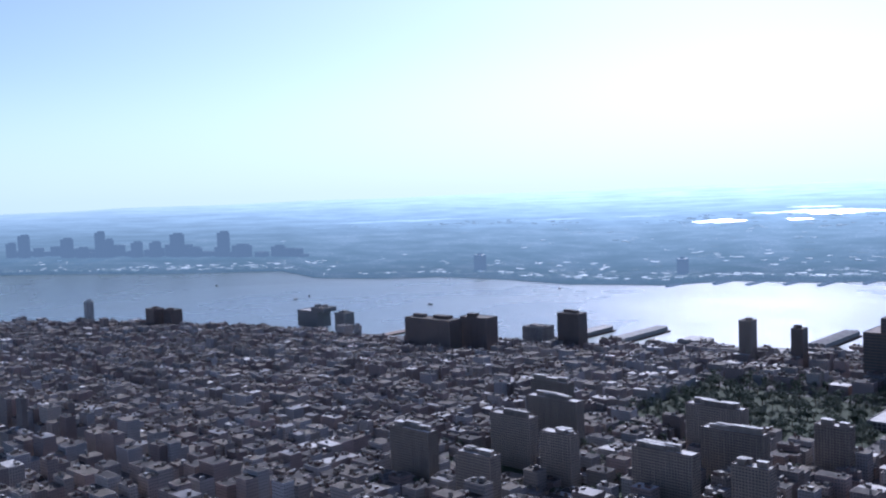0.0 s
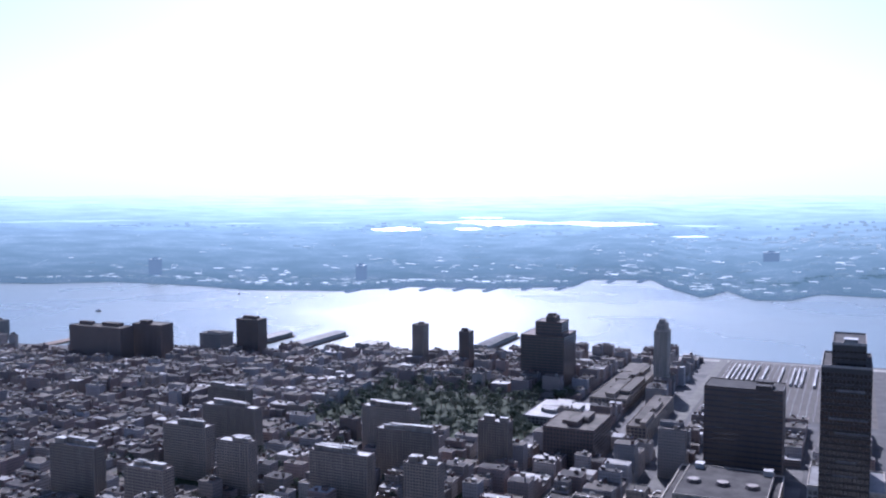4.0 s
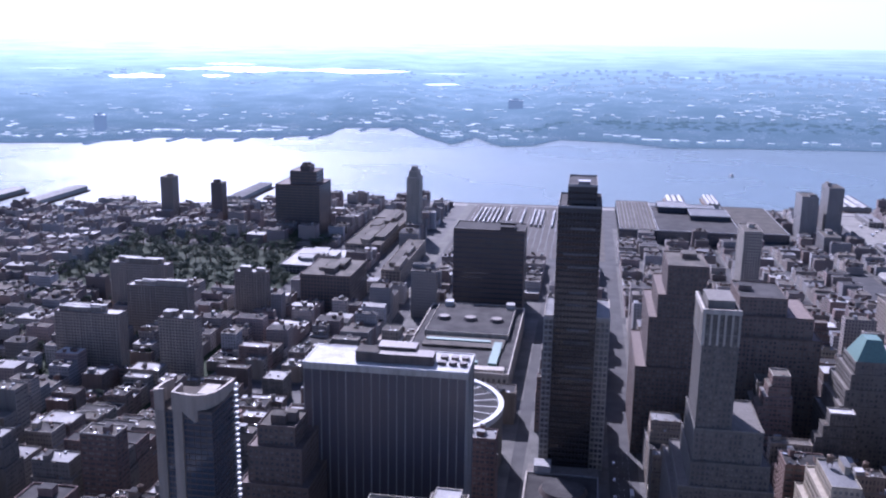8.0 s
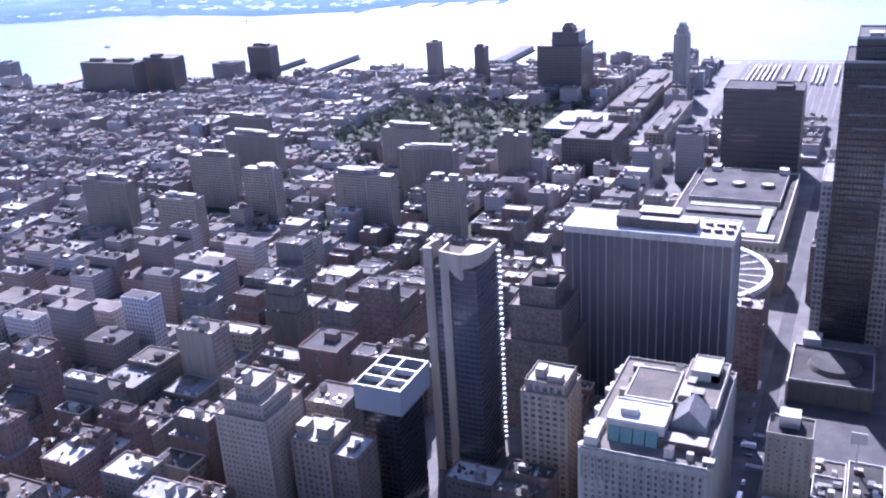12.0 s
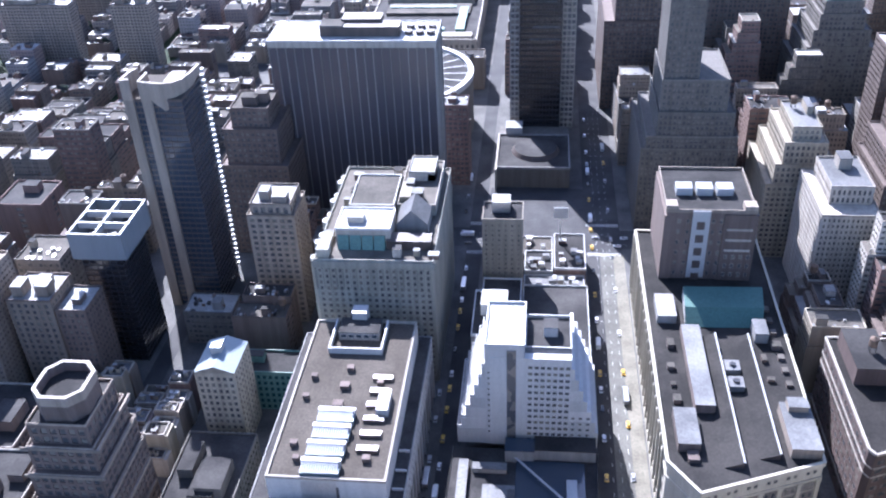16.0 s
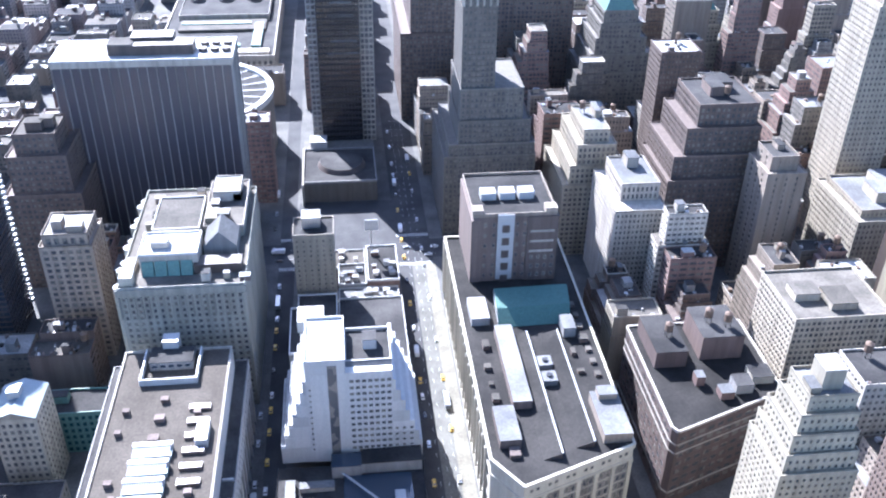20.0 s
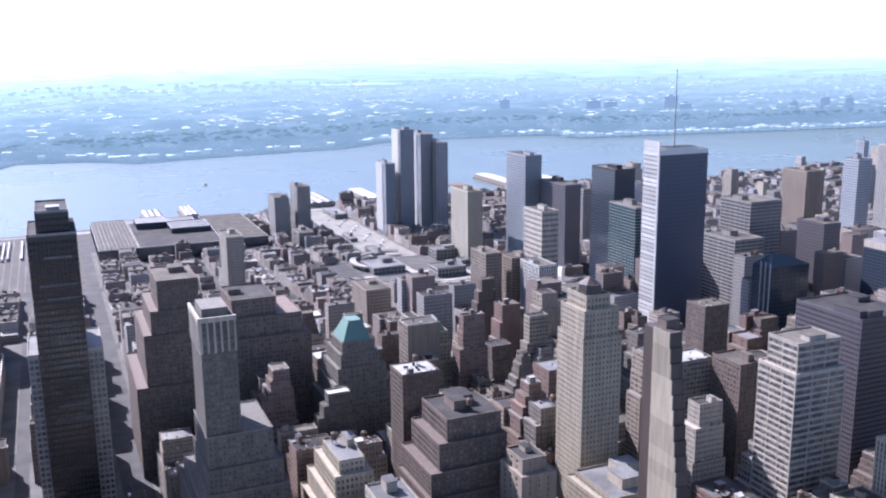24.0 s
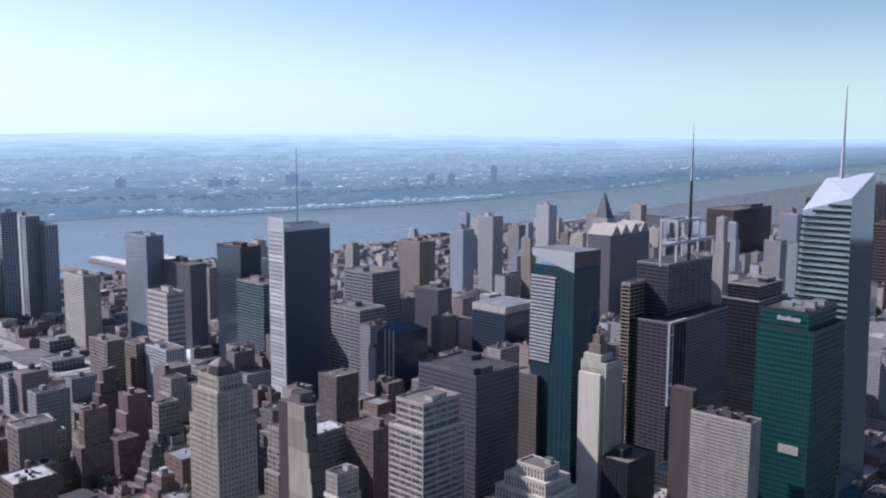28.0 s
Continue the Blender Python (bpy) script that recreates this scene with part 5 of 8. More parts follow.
walls(b, 55, 68, 120, 175.5, 0, 49, CREAM)
walls(b, 76.5, 90.5, 150, 175.5, 0, 50, CREAM)
walls(b, 99, 110, 120, 175.5, 0, 46, SAND)
walls(b, 68, 99, 120, 175.5, 0, 16, GREY, "court_floor")
walls(b, 68, 99, 120, 138, 16, 44, SAND, "front_range")
deck(b, 68.1, 98.9, 120, 138, 44.2, ROOF_S, CREAM, 1.0)
lump("roof_house", b, 60, 74, 126, 141.5, 44, 51, CREAM, ROOF_W)
k = Boxes()
k.prism([(55, 175.5), (108, 175.5), (108, 186), (106.5, 189), (103, 191), (60, 191), (56.5, 189), (55, 186)], 50, 50.2, ROOF_S, ROOF_S)
part("roof", k, b)
walls(b, 54.4, 108.6, 190.4, 191.4, 48.6, 51.8, LIME, "parapet")
walls(b, 54.4, 55.2, 120, 190.4, 48.6, 51.2, LIME, "parapet")
walls(b, 107.8, 108.6, 175.5, 190.4, 48.6, 51.8, LIME, "parapet")
walls(b, 61, 99.4, 176, 184, 50, 53, CREAM, "penthouse", "long white-roofed penthouse")
deck(b, 61, 99.4, 176, 184, 53.1, ROOF_W, LIME, 0.4, 0.4)
for i in range(26):
    walls(b, 57 + i * 1.95, 57.8 + i * 1.95, 188.6, 189.4, 50.2, 51.8, PALE, "baluster")
deck(b, 55.2, 68, 142, 175.4, 49.1, ROOF_W, CREAM, 0.7, 0.4)
deck(b, 76.5, 90.5, 150, 175.4, 50.1, ROOF_W, CREAM, 0.8)
deck(b, 99, 110, 120, 175.4, 46.1, ROOF_T, SAND, 1.2)
cooling_unit(b, 62.2, 66.8, 152, 172, 49.3, 2.2, LIME, 0, 12)
for x0, x1, y0, y1, z, h, m, r in ((79, 83, 152, 158, 50.2, 2.6, CREAM, ROOF_S), (85, 87, 160, 163, 50.2, 1.6, BROWN, ROOF_T), (93, 98, 185, 188, 50.2, 3.6, SOOTY, ROOF_T), (100, 106, 178, 186, 50.2, 2.6, SAND, ROOF_S),
                                (100, 105, 166, 174, 46.2, 5, BROWN, ROOF_T), (104, 109, 158, 166, 46.2, 4, SAND, ROOF_S), (100.5, 103, 152, 158, 46.2, 7, CREAM, ROOF_W), (104, 108, 140, 152, 46.2, 3, MAROON, ROOF_T),
                                (100, 103, 128, 142, 46.2, 1.2, REDP, MAROON), (70, 73, 179, 182, 53.1, 1, PALE, ROOF_S), (57, 59, 180, 184, 50.2, 2, BROWN, ROOF_T), (84, 85.2, 177, 178.4, 53.1, 1.8, BROWN, ROOF_T)):
    lump("roof_house", b, x0, x1, y0, y1, z, z + h, m, r)
windows_on(b, "E", 150, 77.5, 89.5, 5, 20, 48, 7, 1.4, 2.0, frame=CREAM)
windows_on(b, "S", 99, 142, 174, 8, 32, 44, 3, 1.3, 2.0, frame=SAND)
windows_on(b, "S", 55, 122, 188, 14, 18, 47, 7, 1.6, 2.2, frame=LIME)
lump("roof_house", b, 58, 88, 96, 118, 0, 52, GREY, ROOF_S)
lump("roof_house", b, 92, 112, 96, 118, 0, 42, DARKB, ROOF_T)

# pale tower with dotted windows
tower("pale slab tower with small square dotted windows", [(121, 160, 150, 177, 80)], wall=CREAM, bay=2.6, pier=1.4, floor=3.6, span=2.1, roof=ROOF_S, name="office_tower", tops=1)
b = bpy.data.objects["office_tower"]
cooling_unit(b, 126, 136, 160, 167, 80, 4, PALE, 0, 8)
tower("buff gridded office block with a flat gravel roof", [(203, 250, 322, 362, 65)], wall=BUFF, bay=2.6, pier=0.9, floor=3.4, span=1.3, roof=ROOF_G, tops=2)

# stepped cream tower on the next corner
tower("cream stone apartment tower stepped back near its top", [(151, 181, 223, 252, 72), (152.5, 180, 224.8, 251, 80), (154, 179, 226.6, 250, 88), (156, 178, 228.4, 248, 96), (158.5, 177, 230.5, 247, 103)], wall=SAND, bay=2.8, pier=1.5, floor=3.3, span=1.8,
      roof=ROOF_S, tops=0, name="apartment_tower")
b = bpy.data.objects["apartment_tower"]
lump("lift_house", b, 164, 172, 234, 243, 103, 112, SAND, ROOF_W)
lump("roof_house", b, 159, 163, 232, 239, 103, 106, SAND, ROOF_S)
b = thing("shop_building", "low dark-roofed shop building with tall arched windows", "shop")
LOTS.append((125, 158, 205, 250))
LOTS += [(48, 132, 196, 268), (-132, -38, 189, 228)]        # the open squares
k = Boxes()
k.prism([(131.6, 221), (151, 221), (154.5, 247), (131.6, 240)], 0, 18.4, LIME, ROOF_T)
part("wall", k, b)
for x0, x1, y0, y1 in ((131.2, 151.4, 220.6, 221.6), (131.2, 132.2, 221.6, 240)):
    walls(b, x0, x1, y0, y1, 17.6, 19.4, CREAM, "parapet")
windows_on(b, "E", 221, 132.6, 150, 4, 3, 15, 1, 3.4, 12, frame=CREAM)
windows_on(b, "S", 131.6, 222.5, 239, 4, 3, 15, 1, 3.2, 12, frame=CREAM)
lump("roof_house", b, 139, 143, 229, 237, 18.4, 21, PALE, ROOF_S)
lump("roof_house", b, 145, 150, 226, 238, 18.4, 20, GREY, ROOF_T)

# low dark roofs and asphalt between the lofts and the wedge
LOTS.append((-117, -93, 118, 172))
for x0, x1, y0, y1, z, m in ((-111, -93.5, 146, 166, 19, SOOTY), (-112, -94, 122, 145, 26, BROWN)):
    sh = thing("shop_building", "low dark-roofed brick building beside the wedge block", "shop", "low buildings by the small square")
    walls(sh, x0, x1, y0, y1, 0, z, m)
    deck(sh, x0, x1, y0, y1, z, ROOF_K, GREY, 1.0)
    lump("lift_house", sh, x0 + 3, x0 + 7, y0 + 9, y0 + 14, z, z + 4, COPPER, ROOF_T)
    lump("roof_house", sh, x0 + 9, x0 + 15, y0 + 3, y0 + 8, z, z + 2.4, GREY, ROOF_T)
    windows_on(sh, "E", y0, x0 + 1, x1 - 1, 5, 3, z - 1.5, 4, 1.5, 2.2, DARKG, m)
# asphalt over the pavement darkens ground that should lie in shade
g = Boxes()
g.box(-166, -128.2, 184, 221, 0.17, 0.2, ASPHALT)
g.box(-128, -40, 184, 196.6, 0.17, 0.2, ASPHALT)
g.box(-128, -40, 215.4, 225, 0.17, 0.2, ASPHALT)
g.box(-55.6, -38, 196.8, 215.2, 0.17, 0.2, ASPHALT)
tagged(new("road_square", g.mesh("road_square")), "asphalt roads round the small square, darkened for shade", "road", kind="structure")

# triangular island block and its neighbours below
b = thing("corner_building", "wedge-shaped corner block with a pale rounded roof edge", "building")
LOTS.append((-97, -53, 60, 188))
wedge = [(-90, 120), (-55, 120), (-55, 176), (-57, 180), (-61, 180), (-90, 169)]
k = Boxes()
k.prism(wedge, 0, 31, SAND, ROOF_G)
part("wall", k, b)
k = Boxes()
for i in range(6):
    a, c = Vector(wedge[i]), Vector(wedge[(i + 1) % 6])
    d = (c - a).normalized()
    n = Vector((d.y, -d.x))
    k.face([(*(a + n * .4), 30), (*(c + n * .4), 30), (*(c + n * .4), 32.2), (*(a + n * .4), 32.2)], PALE)
    k.face([(*(a + n * .4), 32.2), (*(c + n * .4), 32.2), (*(c - n * .8), 32.2), (*(a - n * .8), 32.2)], PALE)
    k.face([(*(c - n * .8), 30.9), (*(a - n * .8), 30.9), (*(a - n * .8), 32.2), (*(c - n * .8), 32.2)], PALE)
part("parapet", k, b, "smooth pale roof rim")
k = Boxes()
k.prism([(-75, 158), (-66, 158), (-66, 167), (-75, 166)], 31, 32, GREY, ROOF_S)
part("penthouse", k, b)
for i in range(6):
    lump("roof_vent", b, -64 + i * 1.1, -63.2 + i * 1.1, 150 + (i * 3) % 8, 151 + (i * 3) % 8, 31, 32 + i % 2, SAND, ROOF_W)
walls(b, -88, -66, 150.5, 151, 31, 33, PALE, "rail")
lump("roof_house", b, -85, -72, 146, 152, 31, 34, GREY, BLUEG)
b = thing("loft_building", "grey brick loft group with long steep roof slopes", "building")
LOTS.append((-165, -118, 60, 200))
walls(b, -152, -134, 164.5, 182, 0, 50, GREY)
deck(b, -152, -134, 164.5, 182, 50, ROOF_K, PALE, 1.2)
walls(b, -155, -137, 149.5, 164.3, 0, 46, GREY)
deck(b, -155, -137, 149.5, 164.3, 46, ROOF_G, GREY, 1.0)
k = Boxes()
k.prism([(-136.8, 149.4), (-125, 183), (-133.8, 183), (-136.9, 164.4)], 0, 46, GREY, ROOF_K)
part("wall", k, b)
dv = Vector((11.8, 33.6)).normalized()
nv = Vector((dv.y, -dv.x))
for off, w_, h_ in ((0.4, 2.4, 5.5), (4.2, 2.6, 4.5)):          # long roof slopes along the slab
    k = Boxes()
    a, c = Vector((-136.4, 151.5)) - nv * off + dv * off, Vector((-125.6, 182.3)) - nv * off
    p, q = a - nv * w_, c - nv * w_
    m0, m1 = (a + p) / 2, (c + q) / 2
    k.face([(*a, 46), (*c, 46), (*m1, 46 + h_), (*m0, 46 + h_)], SLATE_ROOF)
    k.face([(*q, 46), (*p, 46), (*m0, 46 + h_), (*m1, 46 + h_)], SLATE_ROOF)
    k.face([(*p, 46), (*a, 46), (*m0, 46 + h_)], GREY)
    k.face([(*c, 46), (*q, 46), (*m1, 46 + h_)], GREY)
    part("steep_roof", k, b, "steep dark slate roof slope")
pane = window_mesh(1.3, 2.1, DARKG, GREY)
for i in range(9):
    for q in range(8):
        o = Vector((-136.8, 149.4)) + dv * (1.6 + i * 3.8)
        ob = new("window", pane)
        ob.parent = b
        ob.matrix_basis = pose(o.x, o.y, 13 + q * 4.1, 0, 0, math.degrees(math.atan2(dv.y, dv.x)))
windows_on(b, "E", 149.5, -154, -138, 6, 12, 44, 8, 1.4, 2.4, DARKG, GREY)
windows_on(b, "E", 164.5, -151, -138, 5, 46.4, 49.6, 1, 1.4, 2, DARKG, GREY)
for x0, x1, y0, y1, h in ((-150, -145, 167, 172, 3), (-142, -136, 172, 180, 4), (-146, -142, 176, 180, 2.4)):
    lump("roof_house", b, x0, x1, y0, y1, 50, 50 + h, GREY, ROOF_T)
for x0, x1, y0, y1, h in ((-143, -138, 158, 164, 6), (-139.5, -136.5, 152, 157, 7), (-147, -144, 160, 164, 5)):
    lump("roof_house", b, x0, x1, y0, y1, 46, 46 + h, GREY, ROOF_T)
tower("dark glass store with pale floor ledges", [(-160, -131, 222, 246, 13), (-159, -132, 226, 246, 21)], wall=PALE, glass=DARKG, floor=4.2, bay=30, pier=0.4, span=0.8, roof=ROOF_T, tops=0, rim=GREY)
tower("low dark brick block behind the glass store", [(-160, -128, 250, 300, 17)], wall=SOOTY, roof=ROOF_T, tops=4, name="loft_building")
b = tower("brown brick tower with stone ledges and an eight-sided crown", [(-200, -168, 235, 275, 40), (-199, -169, 238.5, 274, 52), (-198, -170.5, 241.5, 273, 64), (-196.5, -172, 244, 271, 74)], wall=BROWN, bay=4, roof=ROOF_T, tops=0, rim=TAN, name="apartment_tower")
for z, y in ((14, 234.4), (27, 234.4), (40, 234.4), (52, 237.9), (64, 240.9)):
    walls(b, -200.6, -167.4, y, y + 0.6, z - 0.9, z + 0.5, TAN, "ledge", "long stone ledge")
    walls(b, -168.2 if z < 41 else -169.2, -167.4 if z < 41 else -168.4, y + 0.6, 274, z - 0.9, z + 0.5, TAN, "ledge", "long stone ledge")
oct_ = [(-194 + 5, 246), (-173 - 5, 246), (-173, 251), (-173, 263), (-178, 268.5), (-189, 268.5), (-194, 263), (-194, 251)]
k = Boxes()
k.prism(oct_, 74, 82, BROWN, ROOF_T)
part("crown", k, b, "eight-sided brick crown")
k = Boxes()
for i in range(8):
    p, q = Vector(oct_[i]), Vector(oct_[(i + 1) % 8])
    c = Vector((-183.5, 257))
    pi, qi = p.lerp(c, 0.13), q.lerp(c, 0.13)
    k.face([(*p, 82), (*q, 82), (*q, 86.5), (*p, 86.5)], TAN)
    k.face([(*p, 86.5), (*q, 86.5), (*qi, 86.5), (*pi, 86.5)], LIME)
    k.face([(*qi, 82), (*pi, 82), (*pi, 86.5), (*qi, 86.5)], BROWN)
part("crown_rim", k, b, "pale eight-sided parapet")
tower("dark brick loft with stepped pale-edged terraces", [(-232, -202, 222, 262, 30), (-230, -204, 228, 262, 40)], wall=BROWN, roof=ROOF_T, tops=2, rim=LIME, name="loft_building")
tower("low dark-roofed brick loft", [(-262, -233, 276, 318, 26)], wall=BROWN, roof=ROOF_T, tops=3, name="loft_building", rim=LIME)
b = tower("narrow tan loft tower with a sloping blue lid", [(-155.5, -136.5, 308, 331, 46)], wall=BUFF, roof=ROOF_S, tops=0)
k = Boxes()
k.face([(-155.5, 308, 47.1), (-146, 308, 50.5), (-146, 331, 50.5), (-155.5, 331, 47.1)], SLATS)
k.face([(-146, 308, 50.5), (-136.5, 308, 47.1), (-136.5, 331, 47.1), (-146, 331, 50.5)], SLATS)
k.face([(-155.5, 308, 47.1), (-136.5, 308, 47.1), (-146, 308, 50.5)], BUFF)
k.face([(-136.5, 331, 47.1), (-155.5, 331, 47.1), (-146, 331, 50.5)], BUFF)
part("lid_roof", k, b, "low blue-grey metal gable roof")
lump("lift_house", b, -150, -145, 318, 324, 49, 53.5, PALE, SLATS)
tower("low green-glazed link building", [(-160, -116, 335, 352, 24)], wall=COPPER, glass=TEALG, roof=ROOF_T)

# ---- towards the station ----
# old limestone hotel with mansards and white roofs
b = thing("hotel", "old limestone hotel with green copper dormers and bright white roofs", "hotel")
LOTS.append((-116, -48, 358, 480))
wl, gl = Boxes(), Boxes()
skin(wl, -108, -50, 361, 454, 0, 74, OLIVE, 3.4, 3.5, 1.7, 1.6, 0.3, "ENS", 4)
core(gl, -108, -50, 361, 454, 0, 74, GLASS, 0.3)
part("wall", wl, b)
part("glazing", gl, b)
deck(b, -108, -50, 361, 454, 74, ROOF_G, OLIVE, 1.2)
walls(b, -108.8, -49.2, 360.2, 361, 70.5, 74.2, OLIVE, "cornice")
for i in range(18):
    walls(b, -108 + i * 3.3, -107.2 + i * 3.3, 360.0, 360.6, 58, 70, OLIVE, "pilaster")
for i in range(4):
    x = -98 + i * 6
    k = Boxes()
    k.face([(x, 371, 74), (x + 5.4, 371, 74), (x + 5.4, 373.5, 81), (x, 373.5, 81)], COPPER)
    k.face([(x, 371, 74), (x, 373.5, 81), (x, 378, 81), (x, 378, 74)], COPPER)
    k.face([(x + 5.4, 371, 74), (x + 5.4, 378, 74), (x + 5.4, 378, 81), (x + 5.4, 373.5, 81)], COPPER)
    part("dormer", k, b, "green copper dormer")
walls(b, -99, -72, 374, 394, 74, 84, LIME, "penthouse")
deck(b, -99, -72, 374, 394, 84, ROOF_W, WHITE, 0.8)
walls(b, -97, -74, 400, 432, 74, 82, LIME, "penthouse")
deck(b, -97, -74, 400, 432, 82, ROOF_G, WHITE, 0.8)
walls(b, -74, -52, 372, 380, 74, 79, DARKB, "penthouse")
walls(b, -73, -53, 404.2, 452, 74, 80, OLIVE, "penthouse")
deck(b, -73, -53, 404.2, 452, 80, ROOF_G, LIME, 0.8)
walls(b, -70, -56, 430, 448, 80, 85, LIME, "penthouse")
deck(b, -70, -56, 430, 448, 85, ROOF_W, LIME, 0.8)
walls(b, -72, -66, 408, 424, 80, 83, SAND, "penthouse")
for i in range(9):                      # scalloped bays of the wing; cream colour paints the sun on it
    y = 363 + i * 10
    k = Boxes()
    k.prism([(-108, y), (-108, y + 6), (-110.2, y + 5), (-111, y + 3), (-110.2, y + 1)][::-1], 20, 73 + 2.5 * (i % 2), CREAM, ROOF_W)
    part("bay_window", k, b, "rounded stone bay in cream that paints sunlight")
for i, (x, y) in enumerate(((-100, 396), (-88, 397), (-78, 396.5), (-102, 410), (-101, 424), (-102, 440), (-90, 438), (-80, 442), (-52.5, 364), (-60, 366), (-70, 365))):
    lump("roof_house", b, x, x + 3 + i % 3, y, y + 2.5 + (i * 2) % 3, 74, 76.5 + i % 4, (SAND, LIME, BROWN)[i % 3], (ROOF_S, ROOF_T, ROOF_W)[i % 3])
k = Boxes()
k.face([(-71, 386, 74), (-55, 386, 74), (-55, 386, 80), (-63, 386, 88), (-71, 386, 80)], GREY)
k.face([(-71, 386, 80), (-63, 386, 88), (-63, 404, 88), (-71, 404, 80)], ROOF_S)
k.face([(-63, 386, 88), (-55, 386, 80), (-55, 404, 80), (-63, 404, 88)], ROOF_S)
k.face([(-71, 386, 74), (-71, 386, 80), (-71, 404, 80), (-71, 404, 74)], GREY)
k.face([(-55, 386, 80), (-55, 386, 74), (-55, 404, 74), (-55, 404, 80)], GREY)
part("gable", k, b, "gabled slate roof house")
for x0, x1, y0, y1, h, m in ((-66, -60, 408, 414, 5, DARKB), (-70, -66, 420, 426, 4, BROWN), (-60, -56, 430, 440, 4, LIME), (-107, -101, 363, 369, 5, CREAM), (-107, -102, 372, 384, 3, CREAM), (-94, -86, 380, 386, 3, LIME)):
    zb = 80 if x0 > -73 else (74 if x0 < -100 else 84)
    lump("roof_house", b, x0, x1, y0, y1, zb, zb + h, m, ROOF_S)

# slim buff tower and the low clutter beside it
b = thing("hotel", "slim buff brick tower with small square windows", "hotel")
LOTS.append((-34, 30, 420, 484))
walls(b, -31, -9, 426, 445, 0, 58.5, BUFF)
deck(b, -31, -9, 426, 445, 58.5, ROOF_T, BUFF, 1.0)
windows_on(b, "E", 426, -29.5, -10.5, 6, 14, 56, 14, 1.2, 1.5, frame=BUFF)
lump("lift_house", b, -26, -16, 434, 443, 58.5, 65, STEEL, ROOF_W)
for x0, x1, y0, y1, z, m, r in ((-8, 26, 422, 440, 13, TAN, ROOF_S), (-8, 8, 441, 462, 15, GREY, ROOF_T), (9, 27, 441, 478, 17, RED, ROOF_T), (-30, 8, 463, 482, 12, BROWN, ROOF_G)):
    sh = thing("shop_building", "low shop building with a cluttered roof", "shop", "low shops by the avenue")
    walls(sh, x0, x1, y0, y1, 0, z, m)
    deck(sh, x0, x1, y0, y1, z, r, WHITE, 1.0)
    rr = random.Random(int(x0 * 3 + y0))
    for _ in range(7):
        bx, by = rr.uniform(x0 + 1, x1 - 5), rr.uniform(y0 + 1, y1 - 5)
        lump("roof_house", sh, bx, bx + rr.uniform(2, 4.5), by, by + rr.uniform(2, 4.5), z, z + rr.uniform(1.5, 4), rr.choice([WHITE, LIME, RED, GREY]), rr.choice([ROOF_W, ROOF_S]))
b = thing("billboard_mast", "tall steel sign mast with a white board", "sign")
walls(b, 12, 12.8, 470, 470.8, 17, 34, STEEL, "mast")
walls(b, 8.5, 16.5, 469.4, 470, 34, 41, PALE, "board")

# ribbed grey office slab in front of the arena
b = thing("office_slab", "broad dark office slab with thin white ribs and a bright roof", "tower")
LOTS.append((-166, -60, 512, 552))
walls(b, -163.4, -63.4, 515.6, 547.4, 0, 122, glazing("bronze_slab_glass", (0.075, 0.068, 0.078), 0.3, 0.0), "glazing")
for i in range(20):
    x = -164 + i * (101.2 - 0.9) / 19
    walls(b, x, x + 0.5, 514.3, 515.8, 10, 122, GREY, "rib")
    walls(b, x, x + 0.9, 547.3, 548.4, 10, 122, PALE, "rib") if i % 4 == 0 else None
for i in range(6):
    walls(b, -63.4, -62.6, 515 + i * 6.4, 515.9 + i * 6.4, 10, 122, GREY, "rib")
walls(b, -164.2, -62.6, 514.4, 548.6, 122, 126, LIME, "cornice")
deck(b, -164.2, -62.6, 514.4, 548.6, 126, ROOF_W, WHITE, 0.6, 0.7)
walls(b, -133, -85, 522, 534, 126, 132, DARKB, "penthouse")
walls(b, -121, -97, 530, 542, 126, 134, DARKB, "penthouse")
lump("roof_house", b, -133, -119, 522, 534, 132, 132.6, GREY, ROOF_G)
for i in range(3):
    for j in range(2):
        k = Boxes()
        k.tube(-80 + i * 6.6, 527 + j * 10, 126, 128.2, 2.5, 2.5, DARKB, 14)
        part("round_vent", k, b, "dark round roof vent")
walls(b, -166, -60, 512, 552, 0, 10, GREY, "base")

# round arena
b = thing("arena", "round drum-shaped arena with a pale rim and ribbed roof", "arena")
LOTS.append((-178, -50, 596, 724))
k = Boxes()
k.tube(-114, 660, 0, 44, 61, 61, SOOTY, 64, ROOF_T)
part("drum", k, b)
k = Boxes()
n = 64
for i in range(n):
    a0, a1 = 2 * math.pi * i / n, 2 * math.pi * (i + 1) / n
    p = [(-114 + r * math.cos(a), 660 + r * math.sin(a)) for r in (61.6, 57.5) for a in (a0, a1)]
    k.face([(*p[0], 42), (*p[1], 42), (*p[1], 46.5), (*p[0], 46.5)], WHITE)
    k.face([(*p[0], 46.5), (*p[1], 46.5), (*p[3], 46.5), (*p[2], 46.5)], WHITE)
    k.face([(*p[3], 44), (*p[2], 44), (*p[2], 46.5), (*p[3], 46.5)], WHITE)
part("rim", k, b, "white circular roof rim")
for i in range(24):
    a = 2 * math.pi * i / 24
    k = Boxes()
    c, s = math.cos(a), math.sin(a)
    p, q = (-114 + 57 * c, 660 + 57 * s), (-114 + 22 * c, 660 + 22 * s)
    k.face([(p[0] - s * .5, p[1] + c * .5, 45.4), (p[0] + s * .5, p[1] - c * .5, 45.4), (q[0] + s * .5, q[1] - c * .5, 44.6), (q[0] - s * .5, q[1] + c * .5, 44.6)], PALE)
    part("roof_rib", k, b)
k = Boxes()
k.tube(-114, 660, 44, 47, 22, 21, GREY, 32, ROOF_S)
